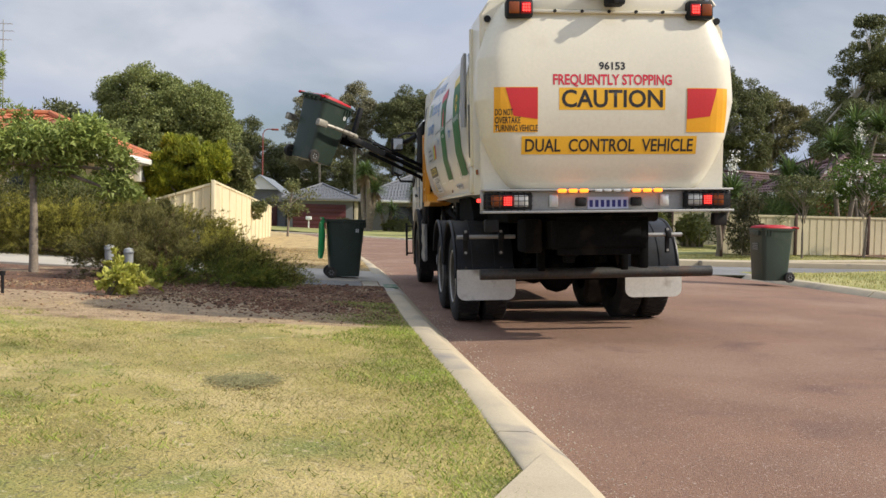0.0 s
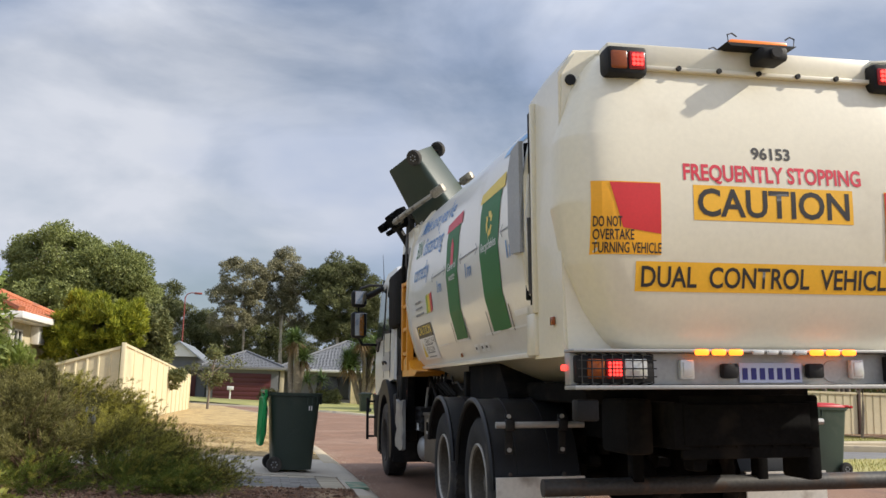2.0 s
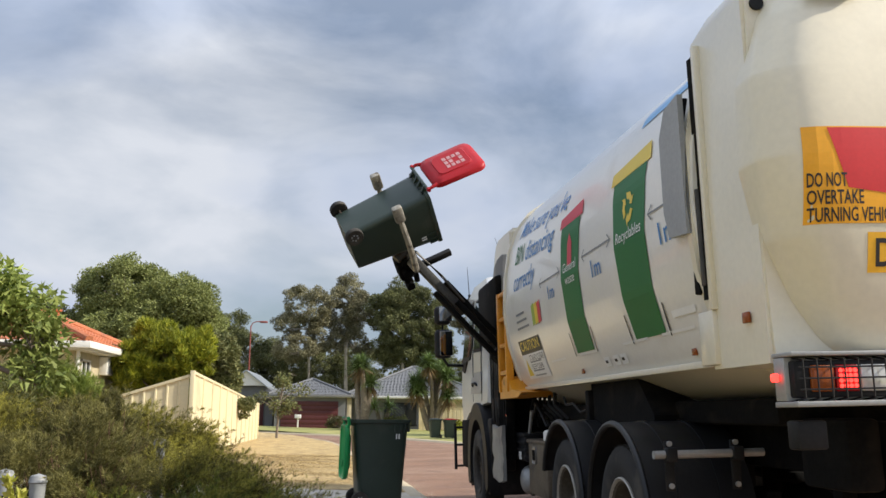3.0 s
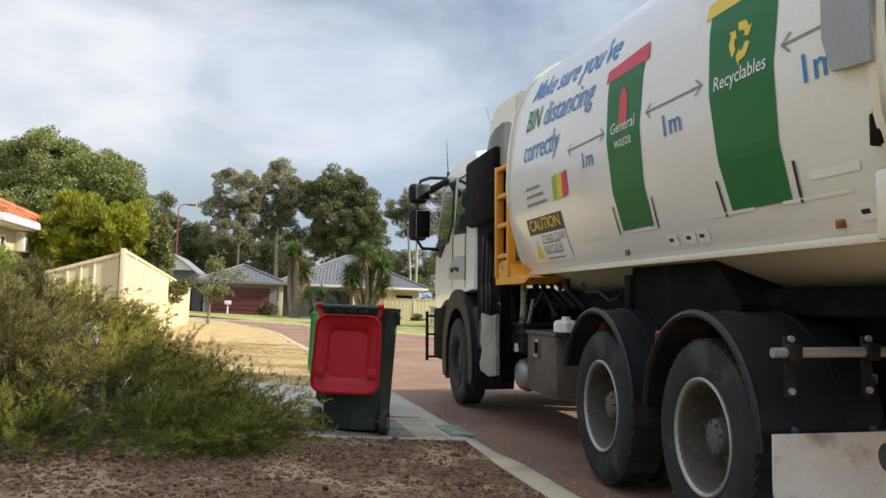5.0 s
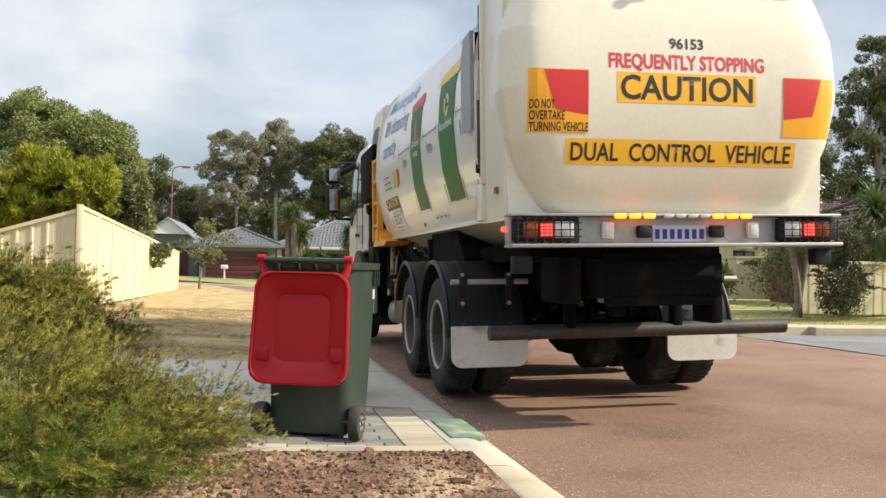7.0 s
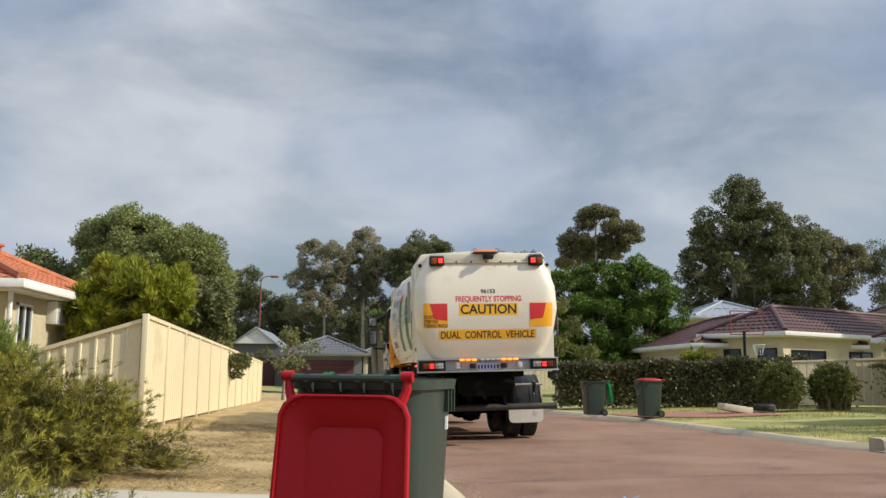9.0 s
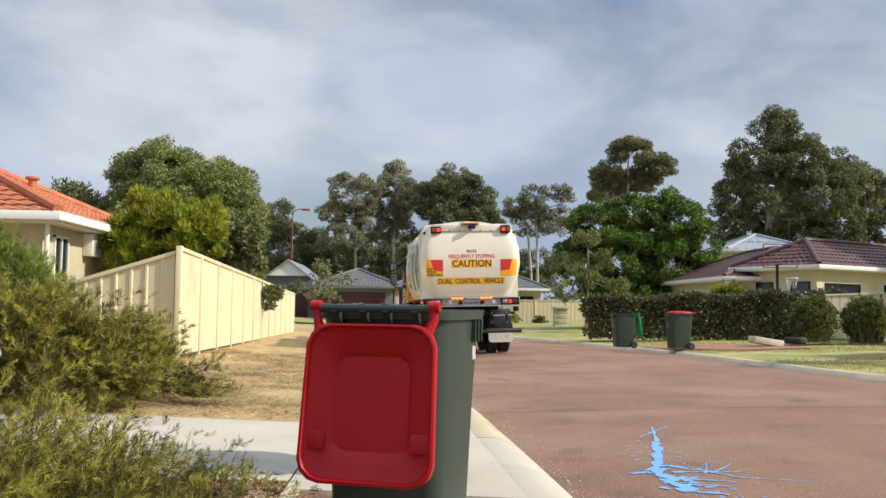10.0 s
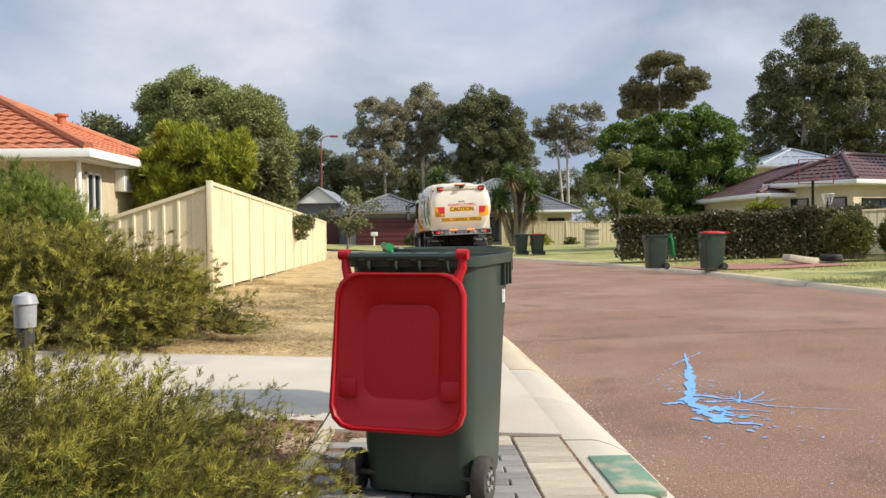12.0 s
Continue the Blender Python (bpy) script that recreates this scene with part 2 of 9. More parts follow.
M = dict(
    road=mat("red_asphalt", (0.22, 0.119, 0.073), 0.88, var=0.3, scale=0.9, fine=150, bump=0.9, bump_dist=0.008, stain=(0.275, 0.165, 0.108), stain_scale=0.4, stain_at=0.48,
             spots=[((0.15, 0.078, 0.055), 1.1, 0.58), ((0.09, 0.05, 0.04), 90.0, 0.55), ((0.42, 0.33, 0.26), 75.0, 0.575)]),
    side_road=mat("grey_asphalt", (0.17, 0.165, 0.16), 0.9, var=0.2, scale=0.8, fine=150, bump=0.5, bump_dist=0.005, stain=(0.26, 0.25, 0.24), stain_scale=0.5),
    concrete=mat("kerb_concrete", (0.45, 0.375, 0.255), 0.85, var=0.16, scale=2.0, fine=120, bump=0.4, bump_dist=0.004, stain=(0.27, 0.24, 0.2), stain_scale=1.6, stain_at=0.56),
    slab=mat("pale_concrete", (0.46, 0.41, 0.33), 0.85, var=0.14, scale=1.4, fine=110, bump=0.35, bump_dist=0.003, stain=(0.34, 0.31, 0.27), stain_scale=1.1, stain_at=0.56),
    paver=mat("cream_paver", (0.4, 0.35, 0.26), 0.85, var=0.18, scale=9, fine=120, bump=0.5, random_obj=0.2, stain=(0.24, 0.21, 0.17), stain_scale=2.2, stain_at=0.58),
    paver_grey=mat("grey_paver", (0.22, 0.21, 0.19), 0.88, var=0.18, scale=9, fine=120, bump=0.5, random_obj=0.2),
    red_paving=mat("red_brick_paving", (0.3, 0.13, 0.1), 0.85, var=0.25, scale=5, fine=70, bump=0.4),
    lawn=mat("patchy_lawn_soil", (0.34, 0.275, 0.085), 0.95, var=0.35, scale=2.2, fine=60, bump=1.0, bump_dist=0.025, stain=(0.49, 0.38, 0.16), stain_scale=0.9, stain_at=0.48, spots=[((0.2, 0.215, 0.05), 1.3, 0.54), ((0.5, 0.4, 0.22), 11.0, 0.6), ((0.13, 0.105, 0.045), 24.0, 0.58), ((0.52, 0.45, 0.29), 42.0, 0.62)]),
    lawn_green=mat("green_lawn", (0.25, 0.25, 0.075), 0.95, var=0.25, scale=1.0, fine=40, bump=0.5, bump_dist=0.015, stain=(0.36, 0.32, 0.12), stain_scale=0.5, stain_at=0.5),
    straw=mat("dry_straw_sand", (0.46, 0.335, 0.155), 0.95, var=0.35, scale=2.4, fine=55, bump=1.0, bump_dist=0.03, stain=(0.27, 0.185, 0.09), stain_scale=1.6, stain_at=0.54, spots=[((0.62, 0.49, 0.27), 3.4, 0.58), ((0.19, 0.125, 0.065), 20.0, 0.62)]),
    mulch=mat("bark_mulch_soil", (0.18, 0.095, 0.055), 0.97, var=0.5, scale=6.0, fine=48, bump=1.0, bump_dist=0.04, stain=(0.42, 0.3, 0.175), stain_scale=1.9, stain_at=0.5, spots=[((0.045, 0.022, 0.014), 16.0, 0.55), ((0.3, 0.2, 0.11), 26.0, 0.62)]),
    bed_sand=mat("sandy_bed_soil", (0.38, 0.27, 0.155), 0.97, var=0.4, scale=5.0, fine=48, bump=1.0, bump_dist=0.03, stain=(0.2, 0.115, 0.065), stain_scale=1.5, stain_at=0.54, spots=[((0.12, 0.07, 0.04), 18.0, 0.6), ((0.5, 0.38, 0.24), 30.0, 0.62)]),
    tar=mat("old_tar", (0.09, 0.055, 0.047), 0.85, var=0.3, scale=9, fine=90, bump=0.4),
    patch=mat("lawn_shadow_brown", (0.2, 0.18, 0.07), 0.95, var=0.35, scale=8, fine=60, bump=0.8, bump_dist=0.015),
    chip=mat("bark_chip", (0.18, 0.096, 0.056), 0.95, var=0.45, scale=40, fine=160, bump=0.6, bump_dist=0.006, island=0.62, spots=[((0.3, 0.2, 0.12), 3.0, 0.6)]),
    far_ground=mat("far_ground", (0.2, 0.19, 0.09), 0.95, var=0.3, scale=0.15, fine=3, bump=0.3),
    white=mat("cream_white_paint", (0.74, 0.69, 0.56), 0.32, var=0.05, scale=1.3, fine=30, bump=0.04, stain=(0.6, 0.54, 0.42), stain_scale=1.1, stain_at=0.6, coat=0.25),
    white_side=mat("white_side_paint", (0.77, 0.75, 0.7), 0.3, var=0.04, scale=1.2, fine=30, bump=0.03, stain=(0.66, 0.62, 0.55), stain_scale=1.3, stain_at=0.62, coat=0.25),
    cab_white=mat("cab_white_paint", (0.78, 0.76, 0.7), 0.25, var=0.05, scale=2, fine=30, bump=0.03, coat=0.4),
    hood_grey=mat("weathered_grey_paint", (0.3, 0.295, 0.27), 0.55, var=0.15, scale=3, fine=40, bump=0.15, stain=(0.16, 0.16, 0.16), stain_scale=1.6, stain_at=0.52),
    claw=mat("worn_pale_steel", (0.38, 0.35, 0.29), 0.55, metal=0.4, var=0.25, scale=8, fine=50, bump=0.2, stain=(0.12, 0.1, 0.08), stain_scale=9, stain_at=0.5),
    grey_paint=mat("grey_paint", (0.3, 0.31, 0.32), 0.45, var=0.12, scale=3, fine=40, bump=0.1),
    alloy=mat("dull_aluminium", (0.4, 0.4, 0.39), 0.55, metal=0.6, var=0.12, scale=4, fine=50, bump=0.1, stain=(0.3, 0.29, 0.27), stain_scale=3, stain_at=0.6),
    chrome=mat("polished_metal", (0.42, 0.41, 0.4), 0.36, metal=1.0, var=0.08, bump=0.05),
    black=mat("black_plastic", (0.012, 0.012, 0.013), 0.6, spec=0.25, var=0.3, scale=4, fine=60, bump=0.15, stain=(0.035, 0.032, 0.03), stain_scale=2.5, stain_at=0.6),
    box_brown=mat("dusty_brown_steel", (0.13, 0.105, 0.075), 0.6, metal=0.15, var=0.25, scale=5, fine=40, bump=0.2, stain=(0.06, 0.05, 0.04), stain_scale=4, stain_at=0.54),
    chassis=mat("dirty_chassis_black", (0.006, 0.006, 0.006), 0.9, spec=0.12, var=0.4, scale=5, fine=40, bump=0.4, stain=(0.018, 0.015, 0.012), stain_scale=4, stain_at=0.56),
    rubber=mat("tyre_rubber", (0.02, 0.0195, 0.019), 0.85, var=0.4, scale=6, fine=60, bump=0.35, stain=(0.062, 0.055, 0.046), stain_scale=4.5, stain_at=0.53),
    rim=mat("steel_rim", (0.11, 0.092, 0.07), 0.7, metal=0.2, var=0.3, scale=9, fine=50, bump=0.2, stain=(0.07, 0.058, 0.045), stain_scale=5, stain_at=0.5, spots=[((0.24, 0.2, 0.15), 14.0, 0.62)]),
    rim_dark=mat("dusty_dark_steel", (0.045, 0.037, 0.029), 0.75, metal=0.2, var=0.35, scale=9, fine=50, bump=0.2, stain=(0.085, 0.07, 0.052), stain_scale=7, stain_at=0.55),
    hub=mat("dusty_hub_steel", (0.13, 0.115, 0.095), 0.7, metal=0.2, var=0.25, scale=9, fine=50, bump=0.2, stain=(0.05, 0.045, 0.04), stain_scale=8, stain_at=0.55),
    rim_lip=mat("scuffed_rim_lip", (0.4, 0.375, 0.33), 0.45, metal=0.5, var=0.15, scale=8, fine=40, bump=0.1),
    guard=mat("faded_black_plastic", (0.013, 0.0135, 0.015), 0.42, spec=0.35, var=0.25, scale=4, fine=60, bump=0.15, stain=(0.028, 0.027, 0.027), stain_scale=3, stain_at=0.56),
    steel=mat("worn_steel", (0.06, 0.058, 0.055), 0.55, metal=0.4, var=0.35, scale=5, fine=40, bump=0.3, stain=(0.1, 0.065, 0.045), stain_scale=6, stain_at=0.55),
    flap=mat("white_mudflap", (0.68, 0.66, 0.6), 0.55, var=0.1, scale=3, fine=40, bump=0.1, stain=(0.34, 0.3, 0.25), stain_scale=4, stain_at=0.58),
    orange=mat("orange_yellow_paint", (0.72, 0.29, 0.015), 0.42, var=0.12, scale=4, fine=40, bump=0.1, stain=(0.3, 0.12, 0.02), stain_scale=7, stain_at=0.62),
    sign_orange=mat("sign_orange", (0.9, 0.42, 0.02), 0.4, var=0.05, bump=0.02),
    sign_yellow=mat("sign_yellow_orange", (0.86, 0.46, 0.03), 0.4, var=0.06, bump=0.02),
    sign_red=mat("sign_red", (0.62, 0.03, 0.035), 0.4, var=0.06, bump=0.02),
    ink=mat("black_ink", (0.02, 0.018, 0.02), 0.5, var=0.1, bump=0.0),
    ink_red=mat("red_ink", (0.62, 0.03, 0.06), 0.45, var=0.05, bump=0.0),
    ink_navy=mat("navy_ink", (0.02, 0.02, 0.16), 0.4, var=0.05, bump=0.0),
    ink_blue=mat("blue_ink", (0.03, 0.2, 0.5), 0.4, var=0.05, bump=0.0),
    ink_white=mat("white_ink", (0.8, 0.8, 0.78), 0.4, var=0.05, bump=0.0),
    ink_faded=mat("faded_white_ink", (0.55, 0.3, 0.3), 0.5, var=0.3, scale=30, bump=0.0),
    ink_yellow=mat("yellow_ink", (0.75, 0.55, 0.03), 0.4, var=0.05, bump=0.0),
    ink_green=mat("green_ink", (0.015, 0.15, 0.04), 0.5, var=0.08, scale=2, bump=0.0, spec=0.3),
    ink_lime=mat("lime_ink", (0.3, 0.42, 0.04), 0.4, var=0.05, bump=0.0),
    ink_sky=mat("sky_blue_ink", (0.12, 0.38, 0.7), 0.3, var=0.06, bump=0.0, coat=0.3),
    ink_grey=mat("grey_ink", (0.2, 0.21, 0.22), 0.5, var=0.1, bump=0.0),
    plate=mat("blue_plate", (0.5, 0.53, 0.68), 0.4, var=0.05, bump=0.0),
    red_lamp=mat("red_lens", (0.35, 0.01, 0.012), 0.25, var=0.1, bump=0.05),
    amber_lens=mat("amber_lens", (0.24, 0.055, 0.008), 0.25, var=0.1, bump=0.05),
    clear_lens=mat("clear_lens", (0.62, 0.62, 0.6), 0.15, var=0.1, bump=0.05, metal=0.3),
    red_on=mat("lit_red_lamp", (0.6, 0.02, 0.02), 0.3, var=0.05, bump=0.0, emit=(1.0, 0.04, 0.03), strength=3.2),
    amber_on=mat("lit_amber_lamp", (0.5, 0.12, 0.01), 0.3, var=0.05, bump=0.0, emit=(1.0, 0.2, 0.015), strength=3.2),
    beacon=mat("dim_amber_beacon", (0.6, 0.16, 0.02), 0.3, var=0.05, bump=0.0, emit=(1.0, 0.25, 0.04), strength=0.5),
    bin_green=mat("bin_dark_green", (0.03, 0.047, 0.036), 0.42, var=0.15, scale=3, fine=80, bump=0.12, stain=(0.06, 0.072, 0.058), stain_scale=2.4, stain_at=0.58),
    lid_red=mat("lid_red", (0.4, 0.006, 0.011), 0.45, spec=0.3, var=0.1, scale=3, fine=80, bump=0.08, stain=(0.32, 0.008, 0.011), stain_scale=2.2, stain_at=0.58),
    lid_green=mat("lid_green", (0.02, 0.33, 0.09), 0.4, var=0.1, scale=3, fine=80, bump=0.08),
    fence=mat("cream_steel_fence", (0.74, 0.64, 0.42), 0.5, var=0.06, scale=1.0, fine=20, bump=0.05, stain=(0.62, 0.53, 0.34), stain_scale=0.9, stain_at=0.58),
    post_brown=mat("brown_post", (0.09, 0.05, 0.035), 0.7, var=0.2, bump=0.2),
    wall_cream=mat("cream_render_wall", (0.6, 0.52, 0.36), 0.9, var=0.1, scale=1.2, fine=60, bump=0.3, stain=(0.5, 0.42, 0.28), stain_scale=1.5, stain_at=0.58),
    wall_brick=mat("cream_brick_wall", (0.52, 0.45, 0.3), 0.9, var=0.15, scale=3, fine=25, bump=0.4),
    wall_grey=mat("grey_render_wall", (0.2, 0.2, 0.2), 0.9, var=0.1, scale=1, fine=40, bump=0.2),
    wall_red=mat("red_brick_wall", (0.28, 0.1, 0.07), 0.9, var=0.2, scale=3, fine=25, bump=0.4),
    trim_white=mat("white_trim", (0.76, 0.75, 0.71), 0.5, var=0.06, bump=0.05),
    tile_orange=mat("orange_roof_tile", (0.46, 0.15, 0.065), 0.8, var=0.25, scale=2.5, fine=30, bump=0.3, stain=(0.28, 0.11, 0.065), stain_scale=1.5, stain_at=0.58),
    tile_brown=mat("brown_roof_tile", (0.085, 0.036, 0.032), 0.6, var=0.25, scale=2.5, fine=30, bump=0.3, stain=(0.13, 0.062, 0.055), stain_scale=1.2, stain_at=0.56),
    tile_grey=mat("grey_roof_tile", (0.14, 0.145, 0.155), 0.75, var=0.15, scale=2.0, fine=30, bump=0.3),
    metal_roof=mat("grey_metal_roof", (0.3, 0.33, 0.36), 0.4, metal=0.3, var=0.08, scale=1.0, fine=20, bump=0.05),
    garage_door=mat("maroon_garage_door", (0.1, 0.022, 0.022), 0.5, var=0.1, scale=2, fine=20, bump=0.1),
    garage_pale=mat("pale_cream_door", (0.6, 0.53, 0.4), 0.5, var=0.06, bump=0.05),
    dark_glass=mat("dark_window_glass", (0.02, 0.025, 0.03), 0.08, var=0.2, scale=1, bump=0.0, spec=0.7),
    bark=mat("grey_bark", (0.22, 0.18, 0.14), 0.95, var=0.3, scale=5, fine=30, bump=0.7, bump_dist=0.02, stain=(0.38, 0.33, 0.27), stain_scale=2, stain_at=0.56),
    bark_pale=mat("pale_gum_bark", (0.46, 0.41, 0.34), 0.9, var=0.25, scale=2, fine=15, bump=0.4, bump_dist=0.02, stain=(0.24, 0.19, 0.15), stain_scale=1.4, stain_at=0.54),
    twig=mat("brown_twigs", (0.15, 0.09, 0.055), 0.95, var=0.3, scale=9, fine=40, bump=0.4, bump_dist=0.006),
    lamp_post=mat("rust_red_post", (0.26, 0.06, 0.045), 0.6, var=0.15, bump=0.1),
    paint_blue=mat("blue_paint_splash", (0.16, 0.36, 0.66), 0.6, var=0.2, scale=8, fine=60, bump=0.2),
    box_green=mat("green_meter_lid", (0.13, 0.23, 0.155), 0.75, var=0.25, scale=6, fine=50, bump=0.3, stain=(0.36, 0.32, 0.22), stain_scale=5, stain_at=0.52),
    stone=mat("limestone_block", (0.5, 0.45, 0.34), 0.9, var=0.2, scale=4, fine=40, bump=0.5),
    flower=mat("white_petals", (0.8, 0.78, 0.7), 0.7, var=0.1, bump=0.0),
    fawn_dark=mat("dead_fronds", (0.22, 0.15, 0.08), 0.95, var=0.3, bump=0.3),
)
L = dict(
    juniper=leaf_mat("juniper_needles", (0.036, 0.038, 0.009), (0.215, 0.19, 0.04), 0.55, patch=2.6),
    juniper_bright=leaf_mat("bright_juniper_needles", (0.06, 0.09, 0.013), (0.2, 0.23, 0.04), 0.45, patch=3.0),
    small_leaf=leaf_mat("small_olive_leaves", (0.06, 0.06, 0.018), (0.27, 0.245, 0.08), 0.6, patch=3.2),
    shrub_dark=leaf_mat("dark_shrub_needles", (0.045, 0.055, 0.016), (0.16, 0.16, 0.05), 0.45, patch=0.8),
    shrub_tip=leaf_mat("sunlit_shrub_tips", (0.2, 0.195, 0.032), (0.46, 0.41, 0.075), 0.4),
    gum=leaf_mat("gum_leaves", (0.07, 0.085, 0.032), (0.22, 0.225, 0.095), 0.35, patch=0.5),
    gum_mid=leaf_mat("brown_green_gum_leaves", (0.11, 0.11, 0.045), (0.3, 0.265, 0.13), 0.35, patch=0.5),
    gum_sparse=leaf_mat("olive_gum_leaves", (0.14, 0.14, 0.075), (0.34, 0.31, 0.19), 0.35, patch=0.5),
    round_tree=leaf_mat("grey_green_leaves", (0.12, 0.145, 0.042), (0.31, 0.335, 0.12), 0.3, patch=0.4),
    yellow=leaf_mat("yellow_green_leaves", (0.11, 0.15, 0.014), (0.4, 0.4, 0.04), 0.45, patch=0.9),
    olive=leaf_mat("olive_leaves", (0.1, 0.12, 0.04), (0.23, 0.23, 0.095), 0.4),
    bright=leaf_mat("bright_green_leaves", (0.035, 0.075, 0.009), (0.15, 0.225, 0.032), 0.4, patch=0.7),
    garden=leaf_mat("garden_tree_leaves", (0.1, 0.12, 0.03), (0.26, 0.27, 0.085), 0.35),
    soft=leaf_mat("soft_green_leaves", (0.1, 0.15, 0.022), (0.29, 0.33, 0.07), 0.45, patch=1.5),
    young=leaf_mat("young_tree_leaves", (0.13, 0.18, 0.035), (0.35, 0.4, 0.11), 0.35),
    hedge=leaf_mat("hedge_leaves", (0.028, 0.036, 0.014), (0.18, 0.165, 0.075), 0.35, rough=0.4),
    box=leaf_mat("box_ball_leaves", (0.085, 0.105, 0.025), (0.24, 0.24, 0.065), 0.3),
    yucca=leaf_mat("yucca_blades", (0.06, 0.095, 0.025), (0.18, 0.25, 0.08), 0.3),
    grass=leaf_mat("grass_blades", (0.2, 0.22, 0.04), (0.58, 0.48, 0.19), 0.45, patch=1.6),
    kerb_grass=leaf_mat("fresh_grass_blades", (0.13, 0.19, 0.02), (0.38, 0.42, 0.08), 0.4, patch=2.5),
    straw=leaf_mat("straw_blades", (0.27, 0.185, 0.08), (0.64, 0.5, 0.26), 0.4, patch=1.3),
    citrus=leaf_mat("yellow_leafed_plant", (0.34, 0.36, 0.05), (0.6, 0.57, 0.14), 0.25),
)
GLASS = bpy.data.materials.new("window_glass")
GLASS.use_nodes = True
GLASS.node_tree.nodes["Principled BSDF"].inputs["Base Color"].default_value = (0.03, 0.05, 0.045, 1)
GLASS.node_tree.nodes["Principled BSDF"].inputs["Roughness"].default_value = 0.03
GLASS.node_tree.nodes["Principled BSDF"].inputs["Specular IOR Level"].default_value = 0.8
MIRROR = bpy.data.materials.new("mirror_glass")
MIRROR.use_nodes = True
MIRROR.node_tree.nodes["Principled BSDF"].inputs["Base Color"].default_value = (0.3, 0.31, 0.32, 1)
MIRROR.node_tree.nodes["Principled BSDF"].inputs["Roughness"].default_value = 0.03
MIRROR.node_tree.nodes["Principled BSDF"].inputs["Metallic"].default_value = 1.0


# ---- building helpers ----
def thing(name, m, label, category, group="", kind=""):
    ob = new(name)
    ob.empty_display_size = 0.2
    ob.matrix_basis = m
    return tagged(ob, label, category, group, kind)


def link_mesh(name, me, material, parent=None, label="", smooth=35.0):
    me.materials.append(material)
    if smooth:
        me.shade_smooth()
        me.set_sharp_from_angle(angle=radians(smooth))
    ob = new(name, me)
    if parent is not None:
        ob.parent = parent
    if label:
        ob["label"] = label
    return ob


def part(name, bm, material, parent, label="", smooth=35.0):
    bmesh.ops.recalc_face_normals(bm, faces=bm.faces)
    me = bpy.data.meshes.new(name)
    bm.to_mesh(me)
    bm.free()
    return link_mesh(name, me, material, parent, label, smooth)


def structure(name, bm, material, label, category, smooth=0.0):
    ob = part(name, bm, material, None, smooth=smooth)
    return tagged(ob, label, category, kind="structure")


def stuff(name, bm_or_mesh, material, label, category, parent=None):
    if isinstance(bm_or_mesh, bmesh.types.BMesh):
        ob = part(name, bm_or_mesh, material, parent, smooth=0)
    else:
        ob = link_mesh(name, bm_or_mesh, material, parent, smooth=0)
    return tagged(ob, label, category, kind="stuff")


def box(bm, x0, x1, y0, y1, z0, z1, bevel=0.0, m=None, seg=2):
    vs = bmesh.ops.create_cube(bm, size=1.0)["verts"]
    bmesh.ops.transform(bm, matrix=Matrix.LocRotScale(((x0 + x1) / 2, (y0 + y1) / 2, (z0 + z1) / 2), None, (x1 - x0, y1 - y0, z1 - z0)), verts=vs)
    if bevel:
        es = list({e for v in vs for e in v.link_edges})
        res = bmesh.ops.bevel(bm, geom=es, offset=bevel, segments=seg, affect="EDGES", profile=0.5)
        vs = list({v for f in res["faces"] for v in f.verts} | {v for v in vs if v.is_valid})
    if m is not None:
        bmesh.ops.transform(bm, matrix=m, verts=vs)
    return bm


def cyl(bm, a, b, r0, r1=None, n=12, caps=True):
    a, b = Vector(a), Vector(b)
    r1 = r0 if r1 is None else r1
    q = (b - a).to_track_quat("Z", "Y").to_matrix()
    rings = []
    for c, r in ((a, r0), (b, r1)):
        rings.append([bm.verts.new(c + q @ Vector((r * math.cos(2 * math.pi * i / n), r * math.sin(2 * math.pi * i / n), 0))) for i in range(n)])
    for i in range(n):
        bm.faces.new((rings[0][i], rings[0][(i + 1) % n], rings[1][(i + 1) % n], rings[1][i]))
    if caps:
        bm.faces.new(rings[0][::-1])
        bm.faces.new(rings[1])
    return bm


def tube(bm, pts, r, n=8, r_end=None):
    """A pipe along points, its rings mitred."""
    pts = [Vector(p) for p in pts]
    rings = []
    for i, p in enumerate(pts):
        d = (pts[min(i + 1, len(pts) - 1)] - pts[max(i - 1, 0)]).normalized()
        q = d.to_track_quat("Z", "Y").to_matrix()
        rr = r if r_end is None else r + (r_end - r) * i / (len(pts) - 1)
        rings.append([bm.verts.new(p + q @ Vector((rr * math.cos(2 * math.pi * k / n), rr * math.sin(2 * math.pi * k / n), 0))) for k in range(n)])
    for a, b in zip(rings, rings[1:]):
        for k in range(n):
            bm.faces.new((a[k], a[(k + 1) % n], b[(k + 1) % n], b[k]))
    bm.faces.new(rings[0][::-1])
    bm.faces.new(rings[-1])
    return bm


def lathe(bm, profile, centre, axis, n=32, closed=False):
    """Turns (radius, along) pairs round an axis through centre."""
    q = Vector(axis).to_track_quat("Z", "Y").to_matrix()
    c = Vector(centre)
    rings = []
    for r, h in profile:
        rings.append([bm.verts.new(c + q @ Vector((r * math.cos(2 * math.pi * k / n), r * math.sin(2 * math.pi * k / n), h))) for k in range(n)])
    pairs = list(zip(rings, rings[1:])) + ([(rings[-1], rings[0])] if closed else [])
    for a, b in pairs:
        for k in range(n):
            bm.faces.new((a[k], a[(k + 1) % n], b[(k + 1) % n], b[k]))
    return bm


